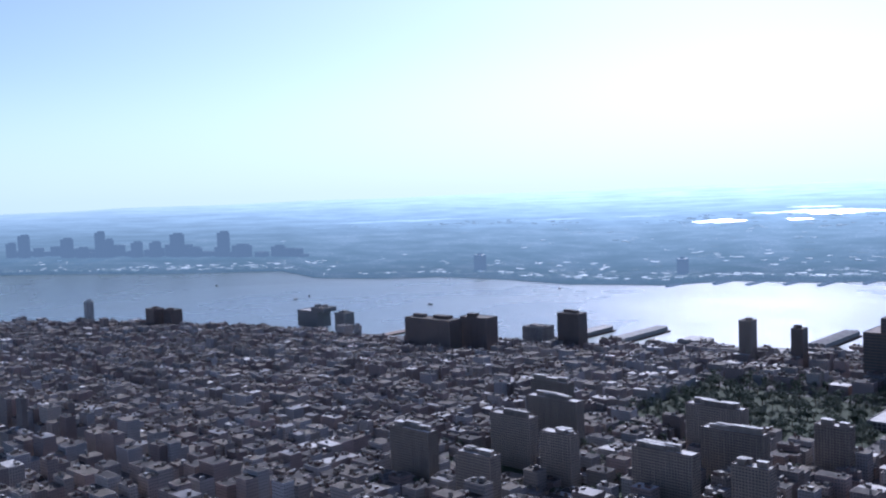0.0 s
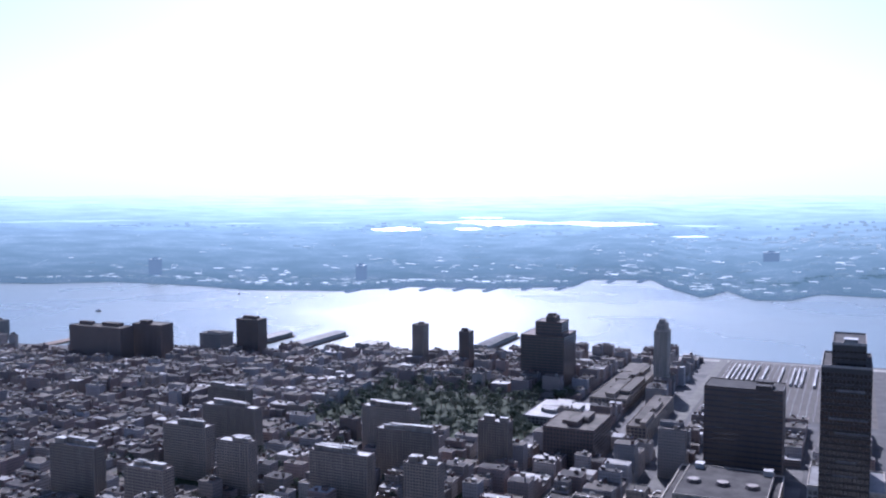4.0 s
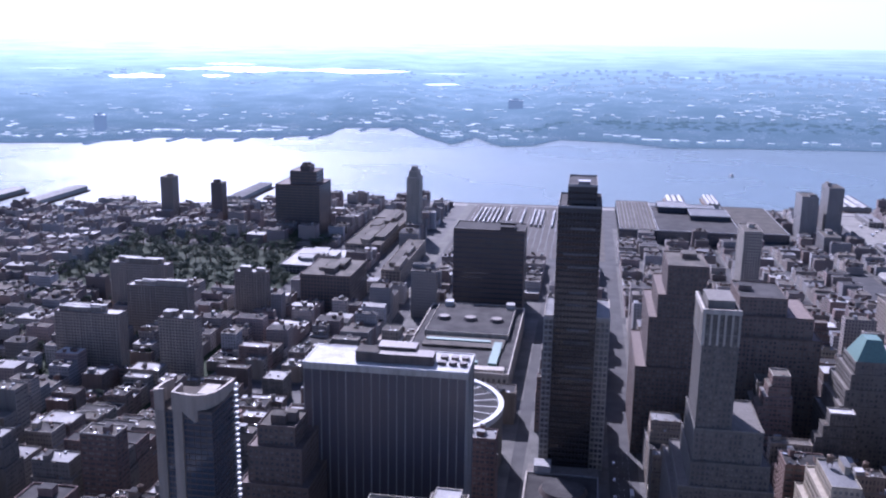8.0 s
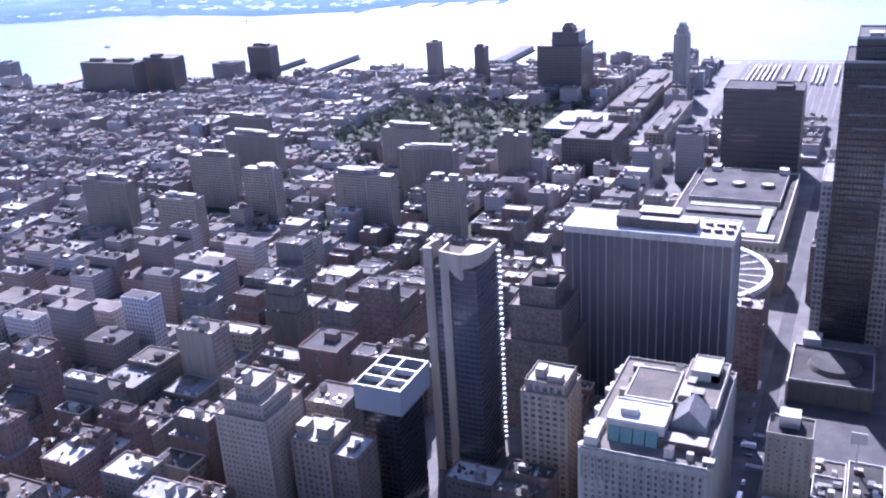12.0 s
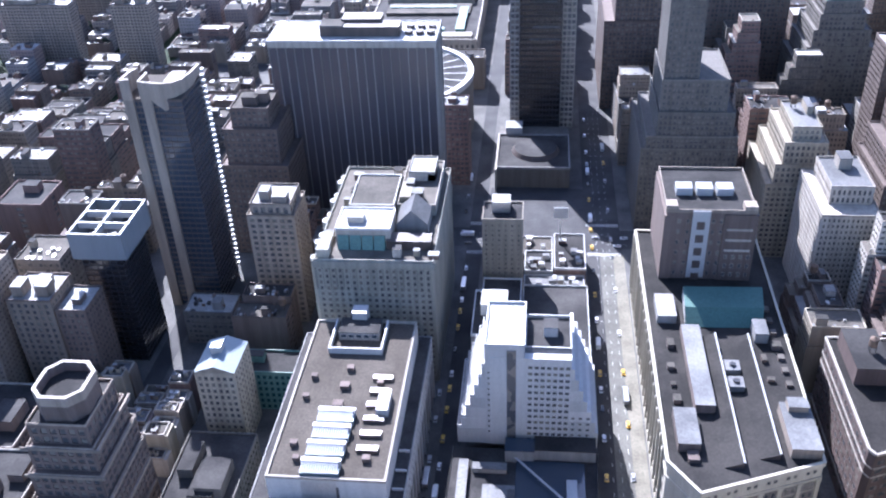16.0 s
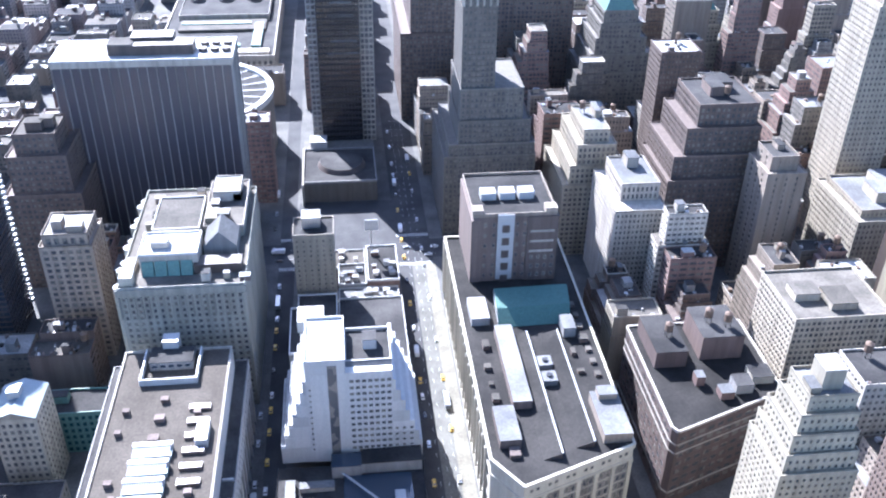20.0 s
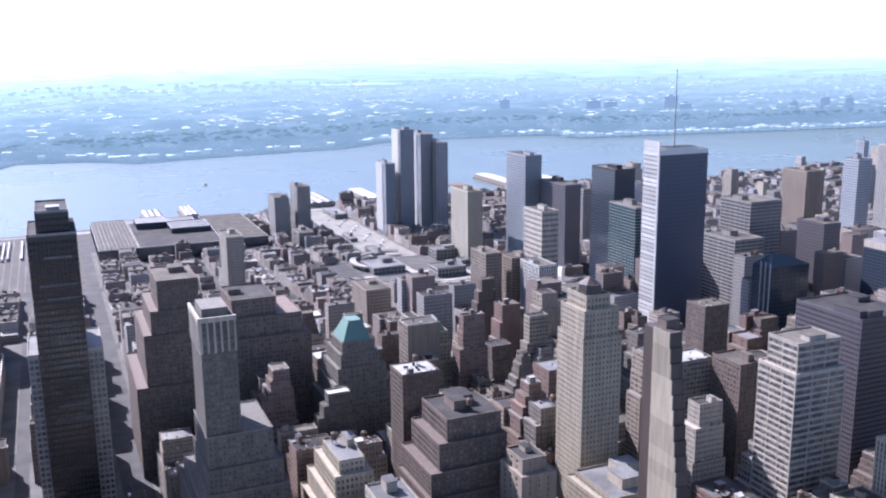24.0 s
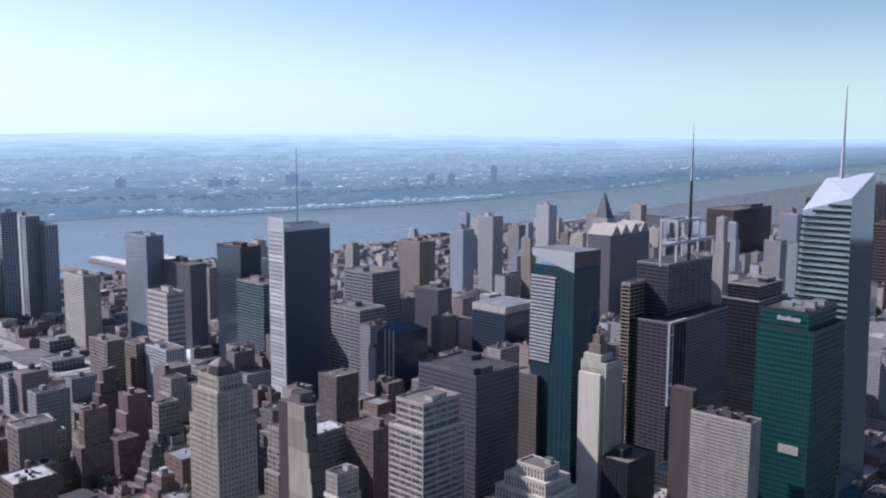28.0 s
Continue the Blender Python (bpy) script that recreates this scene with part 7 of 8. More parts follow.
for i in range(58):
    aa, r = radians(rt.uniform(46, 69)), rt.uniform(1350, 2650)
    x, y = r * math.sin(aa), r * math.cos(aa)
    wd, z = rt.uniform(14, 27), max(50, 322 - r * math.tan(radians(rt.uniform(4.6, 7.6))))
    if shore_y(x) - 60 < y or any(p[0] - 60 < x < p[1] + 10 and p[2] - 60 < y < p[3] + 10 for p in LOTS):
        continue
    kind = rt.choice([("pale", LIME), ("pale", LIME), ("tan brick", TAN), ("white", WHITE), ("grey", GREY), ("grey", GREY), ("slate", SLATE), ("slate", SLATE)])
    tiers = [(x, x + wd, y, y + wd * rt.uniform(0.8, 1.5), z)]
    if rt.random() < 0.4:
        q = tiers[0]
        tiers = [(*q[:4], z * 0.8), (q[0] + 3, q[1] - 3, q[2] + 3, q[3] - 3, z)]
    tower(f"{kind[0]} apartment tower far up the island", tiers, wall=kind[1], bay=3.4, floor=3.6, pier=1.5, span=1.9, name="apartment_tower", tops=1, group="far uptown towers", seed=i)
for i in range(26):
    x, y = rt.uniform(760, 1750), rt.uniform(880, 1480)
    wd, z = rt.uniform(13, 22), rt.uniform(62, 120)
    if y > shore_y(x) - 60 or any(p[0] - 25 < x < p[1] + 8 and p[2] - 25 < y < p[3] + 8 for p in LOTS):
        continue
    word, wall = rt.choice([("pale", LIME), ("cream", CREAM), ("white", WHITE), ("slate", SLATE), ("grey", GREY), ("plum-dark", PLUM)])
    tower(f"slim {word} apartment tower near the river", [(x, x + wd, y, y + wd * 1.2, z * 0.9), (x + 2, x + wd - 2, y + 2, y + wd * 1.2 - 2, z)], wall=wall, bay=3.4, pier=1.5, span=1.9, name="apartment_tower", tops=0, group="far uptown towers", seed=i)
for x, y, wd, z in ((2000, 780, 34, 170), (2050, 700, 30, 150), (1900, 660, 26, 165), (2150, 860, 24, 160), (1750, 560, 40, 150), (2300, 760, 36, 190), (1600, 480, 40, 120)):
    tower("tall dark tower far up the island", [(x, x + wd, y, y + wd, z)], wall=DARKB, bay=6, floor=6, pier=1, span=2.0, name="office_tower", group="far uptown towers")

# ---- over the river ----


# haze of the far bank is painted into these materials as blue-grey emission
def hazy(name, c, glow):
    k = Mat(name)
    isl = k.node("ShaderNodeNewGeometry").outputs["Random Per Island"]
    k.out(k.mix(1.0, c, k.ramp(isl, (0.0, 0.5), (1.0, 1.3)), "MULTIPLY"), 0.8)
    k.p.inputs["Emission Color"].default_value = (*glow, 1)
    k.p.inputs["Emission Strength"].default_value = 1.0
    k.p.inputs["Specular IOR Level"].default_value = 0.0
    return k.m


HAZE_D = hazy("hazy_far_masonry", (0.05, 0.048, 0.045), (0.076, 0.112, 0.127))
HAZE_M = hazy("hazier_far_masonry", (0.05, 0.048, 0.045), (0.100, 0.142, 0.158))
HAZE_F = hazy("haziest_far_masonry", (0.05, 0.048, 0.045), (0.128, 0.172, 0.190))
# the pale roofs also paint sun glints in the far towns
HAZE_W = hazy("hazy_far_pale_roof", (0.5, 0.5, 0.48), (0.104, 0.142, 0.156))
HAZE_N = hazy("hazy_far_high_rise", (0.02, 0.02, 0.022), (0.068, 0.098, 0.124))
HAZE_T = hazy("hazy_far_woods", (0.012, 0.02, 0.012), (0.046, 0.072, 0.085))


def far_box(mb, x, y, w, d, z0, z1, side, top):
    c = [(x - w / 2, y - d / 2), (x + w / 2, y - d / 2), (x + w / 2, y + d / 2), (x - w / 2, y + d / 2)]
    lo, hi = [drawn_in(*p, z0) for p in c], [drawn_in(*p, z1) for p in c]
    for i in range(4):
        j = (i + 1) % 4
        mb.face([lo[i], lo[j], hi[j], hi[i]], side)
    mb.face(hi, top)


fa = np.array([math.atan2(x, y) for x, y in FAR_SHORE])
fr = np.array([math.hypot(x, y) for x, y in FAR_SHORE])
fo = np.argsort(fa)
rt = random.Random(3)
mb = Boxes()
for i in range(5200):
    a = radians(rt.uniform(-70, 68))
    r0 = float(np.interp(a, fa[fo], fr[fo]))
    r = r0 + 60 + 5200 * rt.random() ** 2.2
    x, y = r * math.sin(a), r * math.cos(a)
    clump = noise.noise((x / 420, y / 420, 1.7))
    if clump < -0.12 and rt.random() < 0.85:
        continue
    back = max(0.0, min(1.0, (r - r0 - 90) / 260))
    z = 3 + 48 * back * back * (3 - 2 * back) * max(0.0, min(1.0, (x + 500) / 800))
    if 0.05 < back < 0.95 and x > 0:
        continue
    pale = rt.random() < 0.55
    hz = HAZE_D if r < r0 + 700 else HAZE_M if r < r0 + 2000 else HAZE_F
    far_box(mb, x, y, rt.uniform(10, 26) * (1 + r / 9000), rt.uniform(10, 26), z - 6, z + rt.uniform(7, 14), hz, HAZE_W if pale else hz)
tagged(new("far_houses", mb.mesh("far_houses")), "hazy scattered towns over the river", "houses", kind="stuff")
mb = Boxes()
for x, y, w, z in ((-4675, 1860, 63, 167), (-4405, 1955, 67, 147), (-4314, 1987, 75, 102), (-4205, 2025, 37, 176), (-4156, 2042, 37, 140), (-3995, 2099, 49, 125), (-3891, 2135, 49, 124), (-3771, 2178, 68, 160),
                   (-3680, 2209, 77, 96), (-3527, 2263, 48, 164), (-3435, 2295, 105, 106), (-3256, 2358, 59, 99), (-4760, 1830, 45, 129)):
    mb = Boxes()
    x, y, w, z = x * 1.15, y * 1.15, w * 1.15, 322 - (322 - z) * 1.15
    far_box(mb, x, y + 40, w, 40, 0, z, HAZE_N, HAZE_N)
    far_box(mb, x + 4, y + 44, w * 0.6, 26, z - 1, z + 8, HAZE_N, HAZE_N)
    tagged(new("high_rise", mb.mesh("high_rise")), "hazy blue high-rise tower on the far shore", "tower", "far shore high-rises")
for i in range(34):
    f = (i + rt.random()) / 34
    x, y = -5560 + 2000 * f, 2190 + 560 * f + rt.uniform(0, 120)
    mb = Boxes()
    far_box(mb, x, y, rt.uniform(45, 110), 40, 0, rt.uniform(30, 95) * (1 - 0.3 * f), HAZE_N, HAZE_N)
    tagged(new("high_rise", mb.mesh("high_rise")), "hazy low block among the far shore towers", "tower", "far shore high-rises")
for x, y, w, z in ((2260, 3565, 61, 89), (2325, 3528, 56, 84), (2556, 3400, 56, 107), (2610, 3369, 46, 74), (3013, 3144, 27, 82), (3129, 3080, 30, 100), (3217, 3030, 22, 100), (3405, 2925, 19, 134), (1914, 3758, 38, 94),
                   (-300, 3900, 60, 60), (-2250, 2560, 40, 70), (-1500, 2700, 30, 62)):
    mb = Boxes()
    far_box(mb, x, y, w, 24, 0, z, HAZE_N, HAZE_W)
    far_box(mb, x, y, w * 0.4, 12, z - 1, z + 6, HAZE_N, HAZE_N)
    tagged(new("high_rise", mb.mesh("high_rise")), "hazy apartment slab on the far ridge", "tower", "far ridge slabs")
mb = Boxes()
for i in range(1900):
    a = radians(rt.uniform(-30, 66))
    r0 = float(np.interp(a, fa[fo], fr[fo]))
    r = r0 + rt.uniform(110, 330)
    x, y = r * math.sin(a), r * math.cos(a)
    s = rt.uniform(9, 20)
    back = max(0.0, min(1.0, (r - r0 - 90) / 260))
    z = 48 * back * back * (3 - 2 * back) * max(0.0, min(1.0, (x + 500) / 800))
    p = [drawn_in(x + s * math.cos(q) * rt.uniform(0.7, 1.2), y + s * math.sin(q), z + 2) for q in (0, 1.2, 2.5, 3.7, 5)]
    tip = drawn_in(x, y, z + rt.uniform(4, 9))
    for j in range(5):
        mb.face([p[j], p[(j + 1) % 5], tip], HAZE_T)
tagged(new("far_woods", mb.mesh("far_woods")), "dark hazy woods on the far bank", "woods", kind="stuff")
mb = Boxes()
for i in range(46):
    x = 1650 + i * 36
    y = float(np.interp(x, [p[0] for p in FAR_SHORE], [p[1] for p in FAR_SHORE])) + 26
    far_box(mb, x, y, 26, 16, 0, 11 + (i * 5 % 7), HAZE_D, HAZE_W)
tagged(new("waterfront_houses", mb.mesh("waterfront_houses")), "low pale waterfront houses on the far bank", "houses", kind="stuff")
for i in range(9):
    x = -1420 + i * 95
    y = float(np.interp(x, [p[0] for p in FAR_SHORE], [p[1] for p in FAR_SHORE]))
    mb = Boxes()
    mb.box(x - 6, x + 6, y - 70 - (i * 17 % 40), y + 10, -3, 2.5, HAZE_N)
    tagged(new("far_jetty", mb.mesh("far_jetty")), "timber jetty on the far bank in painted haze", "jetty", "jetties of the far bank")
# marsh lakes far behind; sun glitter and haze are painted as emission


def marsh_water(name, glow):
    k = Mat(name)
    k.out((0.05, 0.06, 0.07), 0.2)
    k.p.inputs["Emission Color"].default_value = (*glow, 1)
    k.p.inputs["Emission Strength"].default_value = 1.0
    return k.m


LAKE, POND = marsh_water("painted_glitter_water", (0.85, 0.93, 0.97)), marsh_water("painted_haze_water", (0.28, 0.37, 0.42))
mb = Boxes()
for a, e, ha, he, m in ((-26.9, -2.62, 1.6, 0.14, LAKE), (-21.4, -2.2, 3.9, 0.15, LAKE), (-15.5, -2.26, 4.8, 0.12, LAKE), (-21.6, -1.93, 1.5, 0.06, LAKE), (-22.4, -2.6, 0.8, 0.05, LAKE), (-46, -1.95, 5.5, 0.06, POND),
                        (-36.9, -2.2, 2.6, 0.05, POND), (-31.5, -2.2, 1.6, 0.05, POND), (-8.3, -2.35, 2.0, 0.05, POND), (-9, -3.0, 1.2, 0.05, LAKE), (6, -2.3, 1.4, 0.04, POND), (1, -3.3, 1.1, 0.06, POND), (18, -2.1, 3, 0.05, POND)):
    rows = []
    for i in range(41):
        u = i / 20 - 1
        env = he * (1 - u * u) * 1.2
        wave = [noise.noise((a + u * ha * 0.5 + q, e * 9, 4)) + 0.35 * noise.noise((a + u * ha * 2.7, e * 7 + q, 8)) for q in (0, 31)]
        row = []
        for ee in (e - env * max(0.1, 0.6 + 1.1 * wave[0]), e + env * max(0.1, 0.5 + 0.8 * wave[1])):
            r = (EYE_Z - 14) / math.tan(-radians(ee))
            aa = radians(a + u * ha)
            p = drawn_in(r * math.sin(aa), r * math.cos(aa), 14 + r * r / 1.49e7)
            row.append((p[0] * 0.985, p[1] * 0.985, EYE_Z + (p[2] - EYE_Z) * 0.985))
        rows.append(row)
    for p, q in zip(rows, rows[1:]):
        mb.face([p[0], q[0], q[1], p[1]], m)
tagged(new("marsh_lakes", mb.mesh("marsh_lakes")), "marsh lakes before the horizon, sun glitter painted as glow", "water", kind="structure")

# ---- the streets of ordinary houses ----


def zone(x, y):
    """Usual roof height and its spread."""
    if x < -600:
        return (14, 4) if y > 560 else (26, 9)
    if x < -170:
        return (40, 13) if y < 600 else (18, 6)
    if y > 1050:
        return (14, 5)
    if x > 950:
        return (34, 22) if y < 1000 else (20, 9)
    if x > 420 and y < 480:
        return (30, 9)
    if x > 115:
        return (50, 17) if y < 400 else (68, 22) if y < 700 and x < 560 else (56, 20) if y < 880 else (24, 8)
    return (34, 14)


def taken(x0, x1, y0, y1):
    return any(x0 < b + 1 and x1 > a - 1 and y0 < d + 1 and y1 > c - 1 for a, b, c, d in LOTS)


def in_view(x, y):
    return y > 60 and -71 < math.degrees(math.atan2(x, y)) < 74


def far_facade(name, c):
    """Brick wall with rows of small windows, for houses seen from over a kilometre away."""
    k = Mat(name)
    sep = k.node("ShaderNodeSeparateXYZ")
    k.link(k.pos(), sep.inputs[0])
    row = k.math("LESS_THAN", k.math("FRACT", k.math("DIVIDE", sep.outputs[2], 3.4)), 0.52)
    colm = k.math("LESS_THAN", k.math("FRACT", k.math("DIVIDE", k.math("ADD", sep.outputs[0], sep.outputs[1]), 2.9)), 0.45)
    nrm = k.node("ShaderNodeSeparateXYZ")
    k.link(k.node("ShaderNodeNewGeometry").outputs["Normal"], nrm.inputs[0])
    up = k.math("LESS_THAN", nrm.outputs[2], 0.5)
    win = k.math("MULTIPLY", k.math("MULTIPLY", row, colm), up)
    isl = k.node("ShaderNodeNewGeometry").outputs["Random Per Island"]
    tone = k.ramp(isl, (0.0, 0.6), (1.0, 1.25))
    col = k.mix(1.0, k.mix(1.0, c, tone, "MULTIPLY"), k.ramp(k.noise(0.8, 3), (0.3, 0.8), (0.7, 1.1)), "MULTIPLY")
    return k.out(k.mix(win, col, (0.1, 0.1, 0.105)), k.math("SUBTRACT", 0.85, k.math("MULTIPLY", win, 0.6)))


# paler than the near bricks, to paint in distance haze
FARW = [far_facade("far_tan", (0.34, 0.3, 0.265)), far_facade("far_brown", (0.24, 0.2, 0.18)), far_facade("far_red", (0.26, 0.2, 0.18)), far_facade("far_grey", (0.34, 0.33, 0.325))]
# the odd white roof stands in for a glint of sun
FARR = [ROOF_T] * 9 + [ROOF_G] * 9 + [ROOF_S] * 2 + [ROOF_W]


def clutter(mb, rg, x0, x1, y0, y1, z, n):
    for _ in range(n):
        w, d, h = rg.uniform(1.5, 5), rg.uniform(1.5, 5), rg.uniform(1.5, 4.5)
        if x1 - x0 < w + 2 or y1 - y0 < d + 2:
            continue
        x, y = rg.uniform(x0 + 1, x1 - w - 1), rg.uniform(y0 + 1, y1 - d - 1)
        mb.box(x, x + w, y, y + d, z, z + h, rg.choice([RED, GREY, TAN, TAN, BROWN]))
        mb.box(x - 0.1, x + w + 0.1, y - 0.1, y + d + 0.1, z + h, z + h + 0.15, rg.choice([ROOF_T, ROOF_T, ROOF_T, ROOF_T, ROOF_T, ROOF_S, ROOF_W]))


VENTS = Boxes()


def house(x0, x1, y0, y1, z, wall, rf, rg, near):
    """An ordinary city house: brick skin, glass, roof, parapet and what stands on the roof."""
    tiers = [(x0, x1, y0, y1, z)]
    if z > 34 and rg.random() < 0.8:
        many = x0 > 115 and z > 46
        n = rg.choice([3, 4, 5, 6]) if many else rg.choice([2, 3, 3, 4]) if z > 48 else 2
        low = rg.uniform(0.42, 0.6) if many else 0.6
        zs = [z * (low + (1 - low) * (i + 1) / n) for i in range(n)]
        zs[0] *= rg.uniform(0.85, 1.0)
        box, tiers = [x0, x1, y0, y1], []
        for zt in zs:
            tiers.append((*box, zt))
            box = [box[0] + rg.choice([0.5, 2.5, 4]), box[1] - rg.choice([0.4, 1.5, 3]), box[2] + rg.choice([0.4, 1.2, 2] if many else [0.4, 2, 4]), box[3] - rg.choice([0.2, 0.8, 1.4] if many else [0.4, 1.5, 3])]
            if box[1] - box[0] < 8 or box[3] - box[2] < 8:
                break
    side = "EN" if x1 < 0 else "ES"
    word = {TAN: "tan brick", BROWN: "brown brick", RED: "red brick", LIME: "limestone", GREY: "grey concrete", BUFF: "buff brick", SOOTY: "sooty brick"}[wall]
    roofword = {ROOF_T: "dark tar", ROOF_G: "gravel", ROOF_S: "silver-painted", ROOF_W: "white"}[rf]
    kind = "office building" if z > 58 else "loft building" if z > 36 else "apartment house" if z > 24 else "row house"
    lab = f"{word} {kind} with a {roofword} roof"
    if len(tiers) > 1:
        lab = f"stepped {word} {kind} with a {roofword} roof"
    b = thing(kind.replace(" ", "_"), lab, "building")
    w, g = Boxes(), Boxes()
    bay, pier, span = rg.choice([(2.4, 1.1, 1.8), (2.8, 1.2, 1.7), (2.3, 1.15, 1.7), (3.2, 0.9, 1.7), (5.5, 0.9, 2.0)])
    blank = rg.random() < (0.55 if z < 32 else 0.25)
    zz, last = 0.0, None
    for t in tiers:
        skin(w, *t[:4], zz, t[4], wall, bay, 3.6, pier, span, 0.3 if near else 0.1, side, blank="E" if blank else "")
        if last:
            ledge(w, last, t, zz, rg.choice([wall, ROOF_G, ROOF_S]))
        last = t
        core(g, *t[:4], zz, t[4], GLASS, 0.3 if near else 0.1)
        if t is tiers[-1]:
            k = Boxes()
            k.box(t[0] + 0.2, t[1] - 0.2, t[2] + 0.2, t[3] - 0.2, t[4] - 0.5, t[4] - 0.1, rf)
            part("roof", k, b)
            k = Boxes()
            parapet(k, *t[:4], t[4], 0.9, rg.choice([wall, wall, wall, LIME]), 0.35)
            part("parapet", k, b)
        zz = t[4]
    part("wall", w, b)
    part("glazing", g, b)
    x0, x1, y0, y1, z = tiers[-1]
    for _ in range(rg.choice([1, 1, 1, 2]) if near else rg.choice([0, 0, 1])):
        wd, dp, h = rg.uniform(2.5, 6), rg.uniform(2.5, 6), rg.uniform(2.5, 5)
        if x1 - x0 > wd + 2 and y1 - y0 > dp + 2:
            x, y = rg.uniform(x0 + 0.8, x1 - wd - 0.8), rg.uniform(y0 + 0.8, y1 - dp - 0.8)
            lump("bulkhead", b, x, x + wd, y, y + dp, z - 0.1, z + h, rg.choice([wall, wall, wall, BUFF, GREY]), rg.choice([ROOF_T, ROOF_T, ROOF_S, ROOF_W]))
    for _ in range(14 if near else 9):
        t = rg.choice(tiers)
        sx, sy, sz = rg.uniform(0.5, 2.2), rg.uniform(0.5, 2.6), rg.uniform(0.4, 1.8)
        vx, vy = rg.uniform(t[0] + 0.6, t[1] - sx - 0.6), rg.choice([rg.uniform(t[2] + 0.6, t[3] - sy - 0.6), t[2] + 0.6])
        VENTS.box(vx, vx + sx, vy, vy + sy, t[4] - 0.2, t[4] + sz, rg.choice([STEEL, GREY, BROWN, PALE, BLACK, TIMBER, ROOF_S]))
    if near and rg.random() < 0.4 and x1 - x0 > 8 and y1 - y0 > 8:
        water_tank(b, rg.uniform(x0 + 3, x1 - 3), rg.uniform(y0 + 3, y1 - 3), z - 0.1)
    return b


OPEN = [(-228, 40, 1330, 1800), (-700, -380, 1064, 1312), (-130, -40, 150, 222), (45, 125, 1600, 1800), (400, 640, 1064, 1312), (440, 545, 1330, 1805)]      # rail yard, park, squares, hall
rng = random.Random(5)
pv = Boxes()
rows_far = {}
near_n = mid_n = 0
for n in range(2, 64):
    xa, xb = street_x(n) + 9, street_x(n + 1) - 9
    if n in (34, 42, 23, 14):
        xa += 6
    if n + 1 in (34, 42, 23, 14):
        xb -= 6
    for ya, yb in zip(AVES, AVES[1:] + [None]):
        ya = ya + 15
        lim = min(shore_y(xa), shore_y(xb)) - 45
        yb = min(yb - 15, lim) if yb else lim
        if yb - ya < 20 or not in_view((xa + xb) / 2, yb):
            continue
        if not any(a < (xa + xb) / 2 < c and e < (ya + yb) / 2 < f for a, c, e, f in OPEN):
            pv.box(xa - 4, xb + 4, ya - 4, yb + 4, 0.0, 0.16, PAVE)
        for row in (0, 1):
            y = ya
            while y < yb - 7:
                xm = (xa + xb) / 2
                r = math.hypot(xm, y)
                h, sd = zone(xm, y)
                y1 = min(y + (rng.uniform(11, 25) if h > 26 else rng.uniform(8, 20)), yb)
                if yb - y1 < 7:
                    y1 = yb
                dp = rng.uniform(24, 31) if h > 26 else rng.uniform(16, 30)
                x0, x1 = (xa, xa + dp) if row == 0 else (xb - dp, xb)
                z = max(9, rng.gauss(h, sd * 1.25))
                z = min(z, 0.7 * h + 0.3 * z + sd * 1.3)
                if rng.random() < 0.02 and r > 950:
                    z *= 1.6
                free = not taken(x0, x1, y, y1) and in_view(x0, y) and not any(a < xm < c and e < y < f for a, c, e, f in OPEN)
                if free:
                    wall = rng.choice([TAN, SOOTY, BROWN, BROWN, RED, RED, SOOTY] if xm < -110 else [TAN, TAN, BROWN, BROWN, SOOTY, RED, RED, LIME, GREY, BUFF])
                    rf = rng.choice([ROOF_T, ROOF_T, ROOF_T, ROOF_G, ROOF_G, ROOF_S, ROOF_S, ROOF_W])
                    if r < 620 and near_n < 460:
                        house(x0, x1, y, y1, z, wall, rf, rng, True)
                        near_n += 1
                    elif r < 900 and mid_n < 440 and xm > -420:
                        house(x0, x1, y, y1, z, wall, rf, rng, False)
                        mid_n += 1
                    else:
                        mb = rows_far.setdefault((n, round(ya)), Boxes())
                        mb.box(x0, x1, y, y1, 0.1, z, rng.choice(FARW if xm < 900 else [FARW[0], FARW[3], FARW[3], FARW[3]]))
                        mb.box(x0 + 0.4, x1 - 0.4, y + 0.4, y1 - 0.4, z - 0.1, z + 0.05, rng.choice(FARR))
                        clutter(mb, rng, x0, x1, y, y1, z, rng.choice([1, 2, 3, 4]) if r < 2200 else 1)
                y = y1
for mb in rows_far.values():
    tagged(new("house_row", mb.mesh("house_row")), "crowded rows of brick houses with cluttered flat roofs", "buildings", kind="stuff")
tagged(new("pavement", pv.mesh("pavement")), "raised concrete pavements round the city blocks", "pavement", kind="structure")
tagged(new("roof_clutter", VENTS.mesh("roof_clutter")), "many small vents, pipes and boxes on the roofs", "roof vents", kind="stuff")

# ---- trees, cars and road marks ----
LEAF = Mat("tree_leaves")
LEAF = LEAF.out(LEAF.mix(LEAF.node("ShaderNodeNewGeometry").outputs["Random Per Island"], (0.012, 0.024, 0.009), (0.032, 0.054, 0.018)), 0.7)
BARK = plain("tree_bark", (0.09, 0.065, 0.045), 0.9)


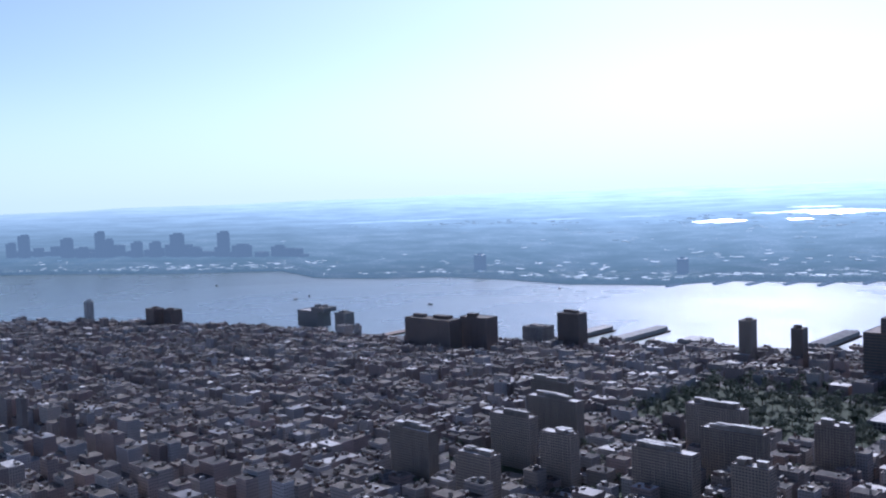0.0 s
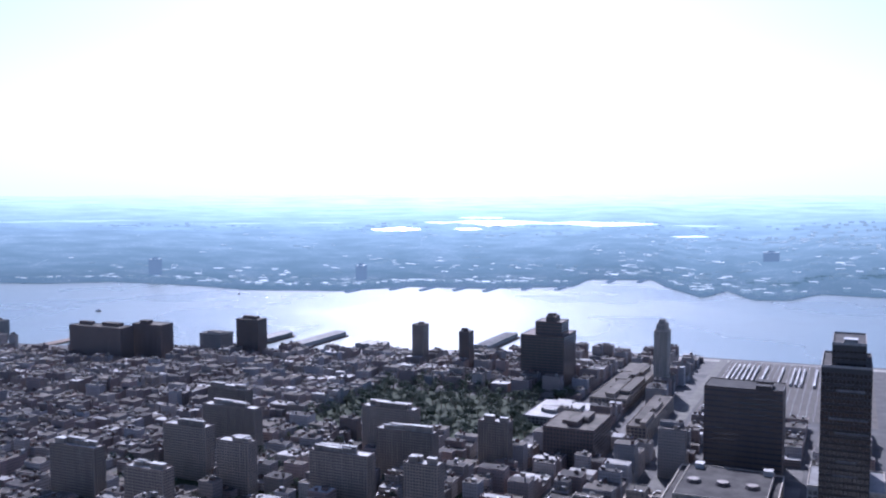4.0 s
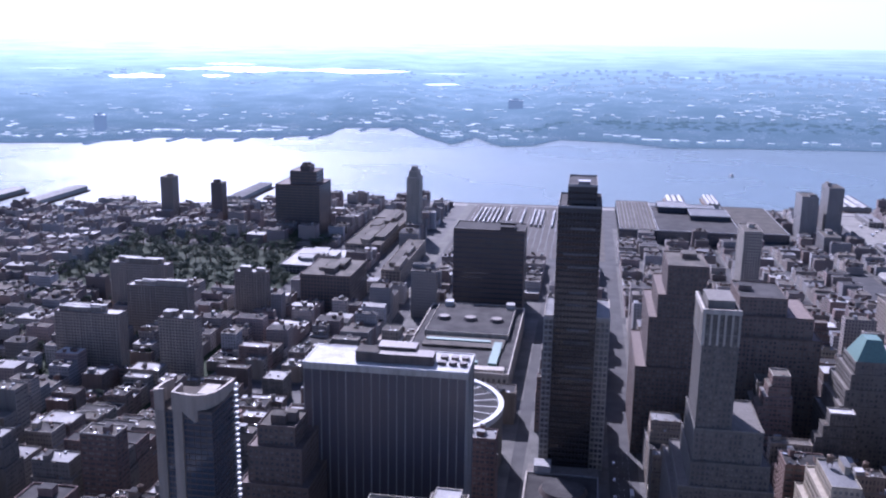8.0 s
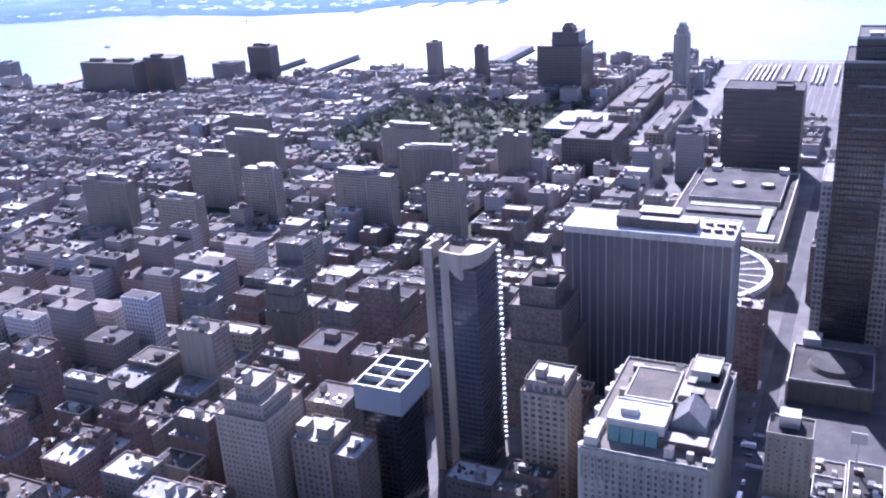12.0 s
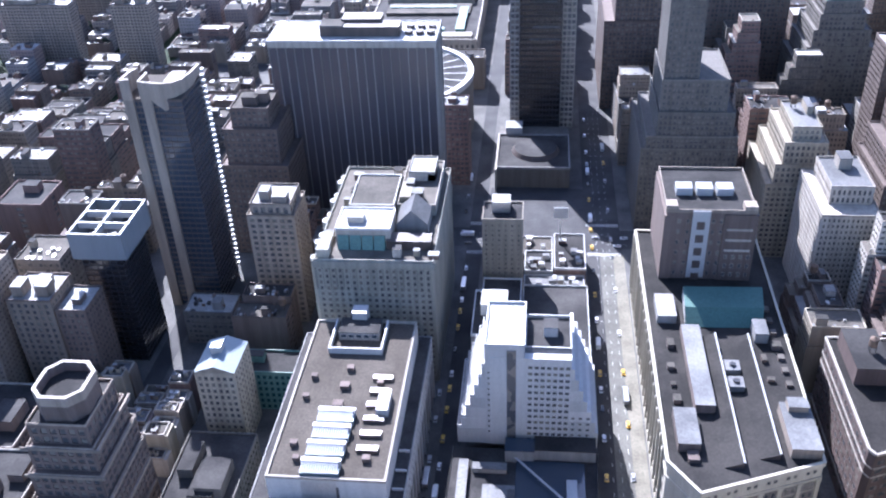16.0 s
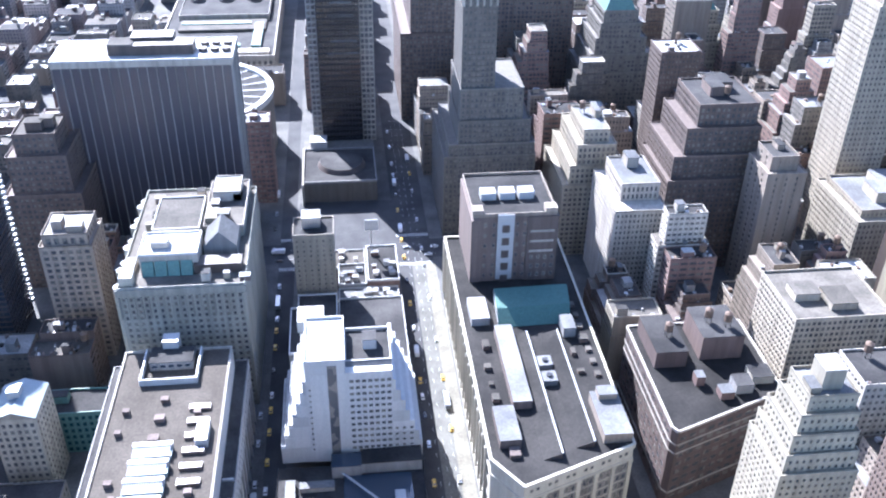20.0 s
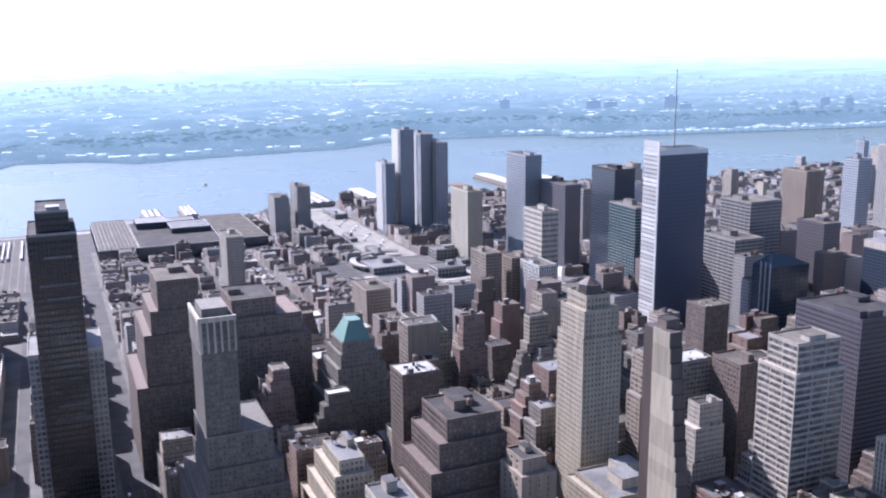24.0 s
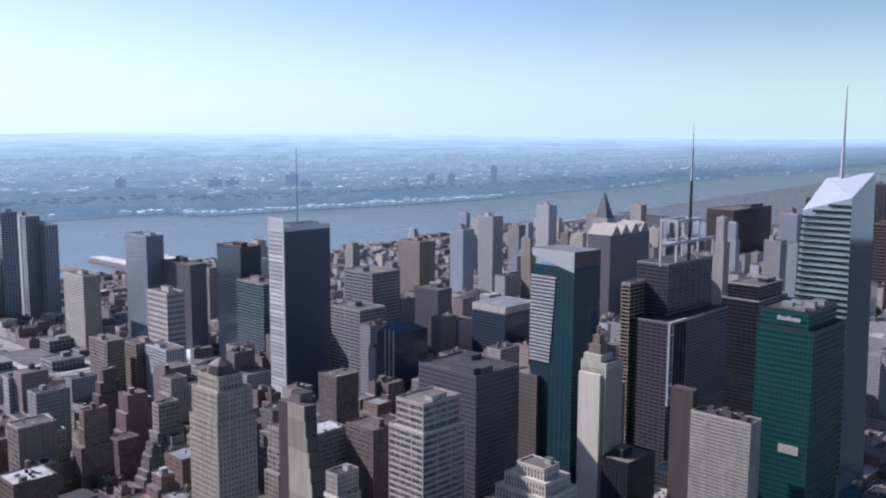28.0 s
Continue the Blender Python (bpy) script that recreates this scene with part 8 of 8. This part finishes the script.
def crown_into(mb, rg, x, y, z, h, r, n):
    """A crown of many small leaf clumps with gaps between them."""
    for _ in range(n):
        a, b2, d = rg.uniform(0, 6.28), rg.uniform(-0.6, 1.0), rg.uniform(0.35, 1.0)
        cx, cy, cz = x + r * d * math.cos(a) * (1 - 0.3 * abs(b2)), y + r * d * math.sin(a) * (1 - 0.3 * abs(b2)), z + h * 0.62 + b2 * h * 0.32
        s = r * rg.uniform(0.16, 0.32)
        v = [(cx + s * math.cos(t + a), cy + s * math.sin(t + a), cz + rg.uniform(-0.3, 0.3) * s) for t in (0, 1.3, 2.6, 3.8, 5.1)]
        up, dn = (cx, cy, cz + s * 0.8), (cx, cy, cz - s * 0.6)
        for j in range(5):
            mb.face([v[j], v[(j + 1) % 5], up], LEAF)
            mb.face([v[(j + 1) % 5], v[j], dn], LEAF)


def trunk_into(mb, x, y, z, h, r):
    mb.tube(x, y, z, z + h * 0.5, r * 0.09, r * 0.05, BARK, 6)
    for q in range(4):
        a = q * 1.7
        p = [(x + 0.04 * r * math.cos(a + e), y + 0.04 * r * math.sin(a + e), z + h * 0.4) for e in (0, 2.1, 4.2)]
        t = (x + 0.55 * r * math.cos(a), y + 0.55 * r * math.sin(a), z + h * 0.72)
        for j in range(3):
            mb.face([p[j], p[(j + 1) % 3], t], BARK)


rt = random.Random(21)
for i in range(21):
    x, y = (rt.uniform(-112, -58), rt.uniform(199, 213)) if i < 9 else (rt.uniform(70, 112), rt.uniform(224, 252))
    if i >= 9 and y > 243 + (x - 64) * 0.38:
        continue
    h, r = rt.uniform(8, 12), rt.uniform(3.2, 4.6)
    t = thing("tree", "leafy green street tree in the square", "tree", "trees of the square")
    k = Boxes()
    trunk_into(k, x, y, 0, h, r)
    part("trunk", k, t)
    k = Boxes()
    crown_into(k, rt, x, y, 0, h, r, 46)
    part("crown", k, t)
GRASS = roofing("park_grass", (0.014, 0.026, 0.012), (0.026, 0.042, 0.018))
mb, gr = Boxes(), Boxes()
gr.box(-700, -380, 1066, 1310, 0, 0.12, GRASS)
gr.box(-760, -345, 640, 990, 0.17, 0.22, GRASS)
gr.box(-128, -56, 197, 215, 0, 0.2, GRASS)
tagged(new("lawn", gr.mesh("lawn")), "green park lawns under trees", "grass", kind="structure")
for i in range(620):
    if i < 440:
        x, y = rt.uniform(-700, -380), rt.uniform(1068, 1400)
    else:
        x, y = rt.uniform(-780, -340), rt.uniform(620, 1010)
    if taken(x - 5, x + 5, y - 5, y + 5):
        continue
    h, r = rt.uniform(11, 18), rt.uniform(5, 8)
    trunk_into(mb, x, y, 0, h, r)
    crown_into(mb, rt, x, y, 0, h, r, 26)
tagged(new("park_trees", mb.mesh("park_trees")), "crowded green park trees", "trees", kind="stuff")

PAINTS = [plain("car_white", (0.7, 0.7, 0.7), 0.3), plain("cab_yellow", (0.65, 0.4, 0.03), 0.35), plain("car_black", (0.02, 0.02, 0.022), 0.25), plain("car_silver", (0.4, 0.41, 0.42), 0.3, 0.6), plain("car_red", (0.3, 0.03, 0.03), 0.3)]
TYRE = plain("tyre_rubber", (0.02, 0.02, 0.02), 0.9)


def car(paint, label, ln=4.6, w=1.85, h=1.45, box=False):
    c = thing("truck" if box else "car", label, "truck" if box else "car", "street traffic")
    k = Boxes()
    if box:
        k.box(-w / 2, w / 2, -ln / 2, ln / 2 - 1.8, 0.7, h, paint)
        k.box(-w / 2 + 0.1, w / 2 - 0.1, ln / 2 - 1.7, ln / 2, 0.6, h * 0.7, paint)
    else:
        k.prism([(-w / 2, -ln / 2 + 0.2), (-w / 2 + 0.2, -ln / 2), (w / 2 - 0.2, -ln / 2), (w / 2, -ln / 2 + 0.2), (w / 2, ln / 2 - 0.3), (w / 2 - 0.3, ln / 2), (-w / 2 + 0.3, ln / 2), (-w / 2, ln / 2 - 0.3)], 0.3, 0.85, paint)
        a, d = w / 2 - 0.12, w / 2 - 0.35
        for p, q, m in (((-a, -1.7), (a, -1.7), None), ((a, -1.7), (a, 1.2), None), ((a, 1.2), (-a, 1.2), None), ((-a, 1.2), (-a, -1.7), None)):
            up = [((d if v[0] > 0 else -d), (-1.3 if v[1] < 0 else 0.5)) for v in (q, p)]
            k.face([(*p, 0.85), (*q, 0.85), (*up[0], h), (*up[1], h)], GLASS)
        k.face([(-d, -1.3, h), (d, -1.3, h), (d, 0.5, h), (-d, 0.5, h)], paint)
    part("body", k, c)
    k = Boxes()
    for x in (-w / 2, w / 2 - 0.2):
        for y in (-ln * 0.3, ln * 0.3):
            k.box(x, x + 0.2, y - 0.32, y + 0.32, 0.02, 0.64, TYRE)
    part("running_gear", k, c)
    return c


stock = [car(PAINTS[0], "white saloon car on the street"), car(PAINTS[1], "yellow taxi cab on the street"), car(PAINTS[2], "black saloon car on the street"), car(PAINTS[3], "silver saloon car on the street"),
         car(PAINTS[0], "white box truck on the street", 8.5, 2.4, 3.4, True), car(PAINTS[3], "long silver city bus on the street", 12, 2.55, 3.2, True)]
spots = []
for x, y0, y1, gap in ((-49, 228, 620, 17), (-44, 235, 480, 13), (-33.5, 300, 640, 15), (28.5, 262, 700, 9), (33, 280, 680, 18), (45, 300, 640, 26), (50.2, 262, 440, 14)):
    y = y0
    while y < y1:
        spots.append((x, y, 0))
        y += rt.uniform(0.7, 1.6) * gap
for y, x0, x1, gap in ((191, -160, -20, 12), (221, -150, 45, 10), (492, -160, 150, 13), (501, -160, 150, 12), (222, 60, 135, 8), (230, -30, 50, 9), (216, 60, 140, 9), (208, 30, 140, 10)):
    x = x0
    while x < x1:
        spots.append((x, y, 90))
        x += rt.uniform(0.7, 1.6) * gap
yard = [(486 + (i % 3) * 13, 1410 + i * 24, 0) for i in range(14)]
used = set()
for x, y, a in spots:
    i = rt.choice([0, 0, 1, 1, 2, 3, 3, 4, 5])
    if taken(x - 1, x + 1, y - 4, y + 4):
        continue
    if i not in used:
        used.add(i)
        stock[i].matrix_basis = pose(x, y, 0.0, 0, 0, a)
    else:
        copy_thing(stock[i], pose(x, y, 0.0, 0, 0, a))
for i, (x, y, a) in enumerate(yard):
    copy_thing(stock[4 + i % 2], pose(x, y, 0.2, 0, 0, a))
for i, c in enumerate(stock):
    if i not in used:
        c.matrix_basis = pose(-46 + i, 640, 0)
PAINTW = plain("road_paint", (0.55, 0.55, 0.52), 0.7, 0, 0.4)
rm = Boxes()
for y in np.arange(225, 700, 9.0):
    for x in (36, 40, 44):
        rm.box(x - 0.08, x + 0.08, float(y), float(y) + 3, 0.004, 0.012, PAINTW)
for y in (197, 229, 483, 517):
    for x in np.arange(26, 54, 1.4):
        rm.box(float(x), float(x) + 0.6, y - 2, y + 1.6, 0.004, 0.012, PAINTW)
    for x in np.arange(-49, -31, 1.4):
        rm.box(float(x), float(x) + 0.6, y - 2, y + 1.6, 0.004, 0.012, PAINTW)
for x in np.arange(-300, 420, 9.0):
    for y in (200, 210, 494, 504):
        rm.box(float(x), float(x) + 3, y - 0.08, y + 0.08, 0.004, 0.012, PAINTW)
tagged(new("road_marks", rm.mesh("road_marks")), "worn white lane marks and crossings", "road marks", kind="stuff")

# pale pavement and lanes paint the sunlit half of this street
SUNPAVE = roofing("sun_painted_pavement", (0.17, 0.158, 0.122), (0.25, 0.232, 0.182), 0.8)
g = Boxes()
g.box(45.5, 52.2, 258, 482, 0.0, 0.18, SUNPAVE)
tagged(new("pavement_store_side", g.mesh("pavement_store_side")), "pavement along the long store, coloured as if sunlit", "pavement", kind="structure")
g = Boxes()
g.box(37.5, 45.5, 236, 482, 0.0, 0.01, SUNROAD)
tagged(new("road_store_side", g.mesh("road_store_side")), "concrete lanes beside the long store, coloured as if sunlit", "road", kind="structure")
g = Boxes()
g.box(56, 131, 219, 238, 0.165, 0.2, ASPHALT)
g.face([(56, 238, 0.2), (131, 238, 0.2), (131, 262, 0.2), (112, 268, 0.2), (66, 250, 0.2), (56, 240, 0.2)], ASPHALT)
tagged(new("road_square", g.mesh("road_square")), "dark asphalt of the open square", "road", kind="structure")
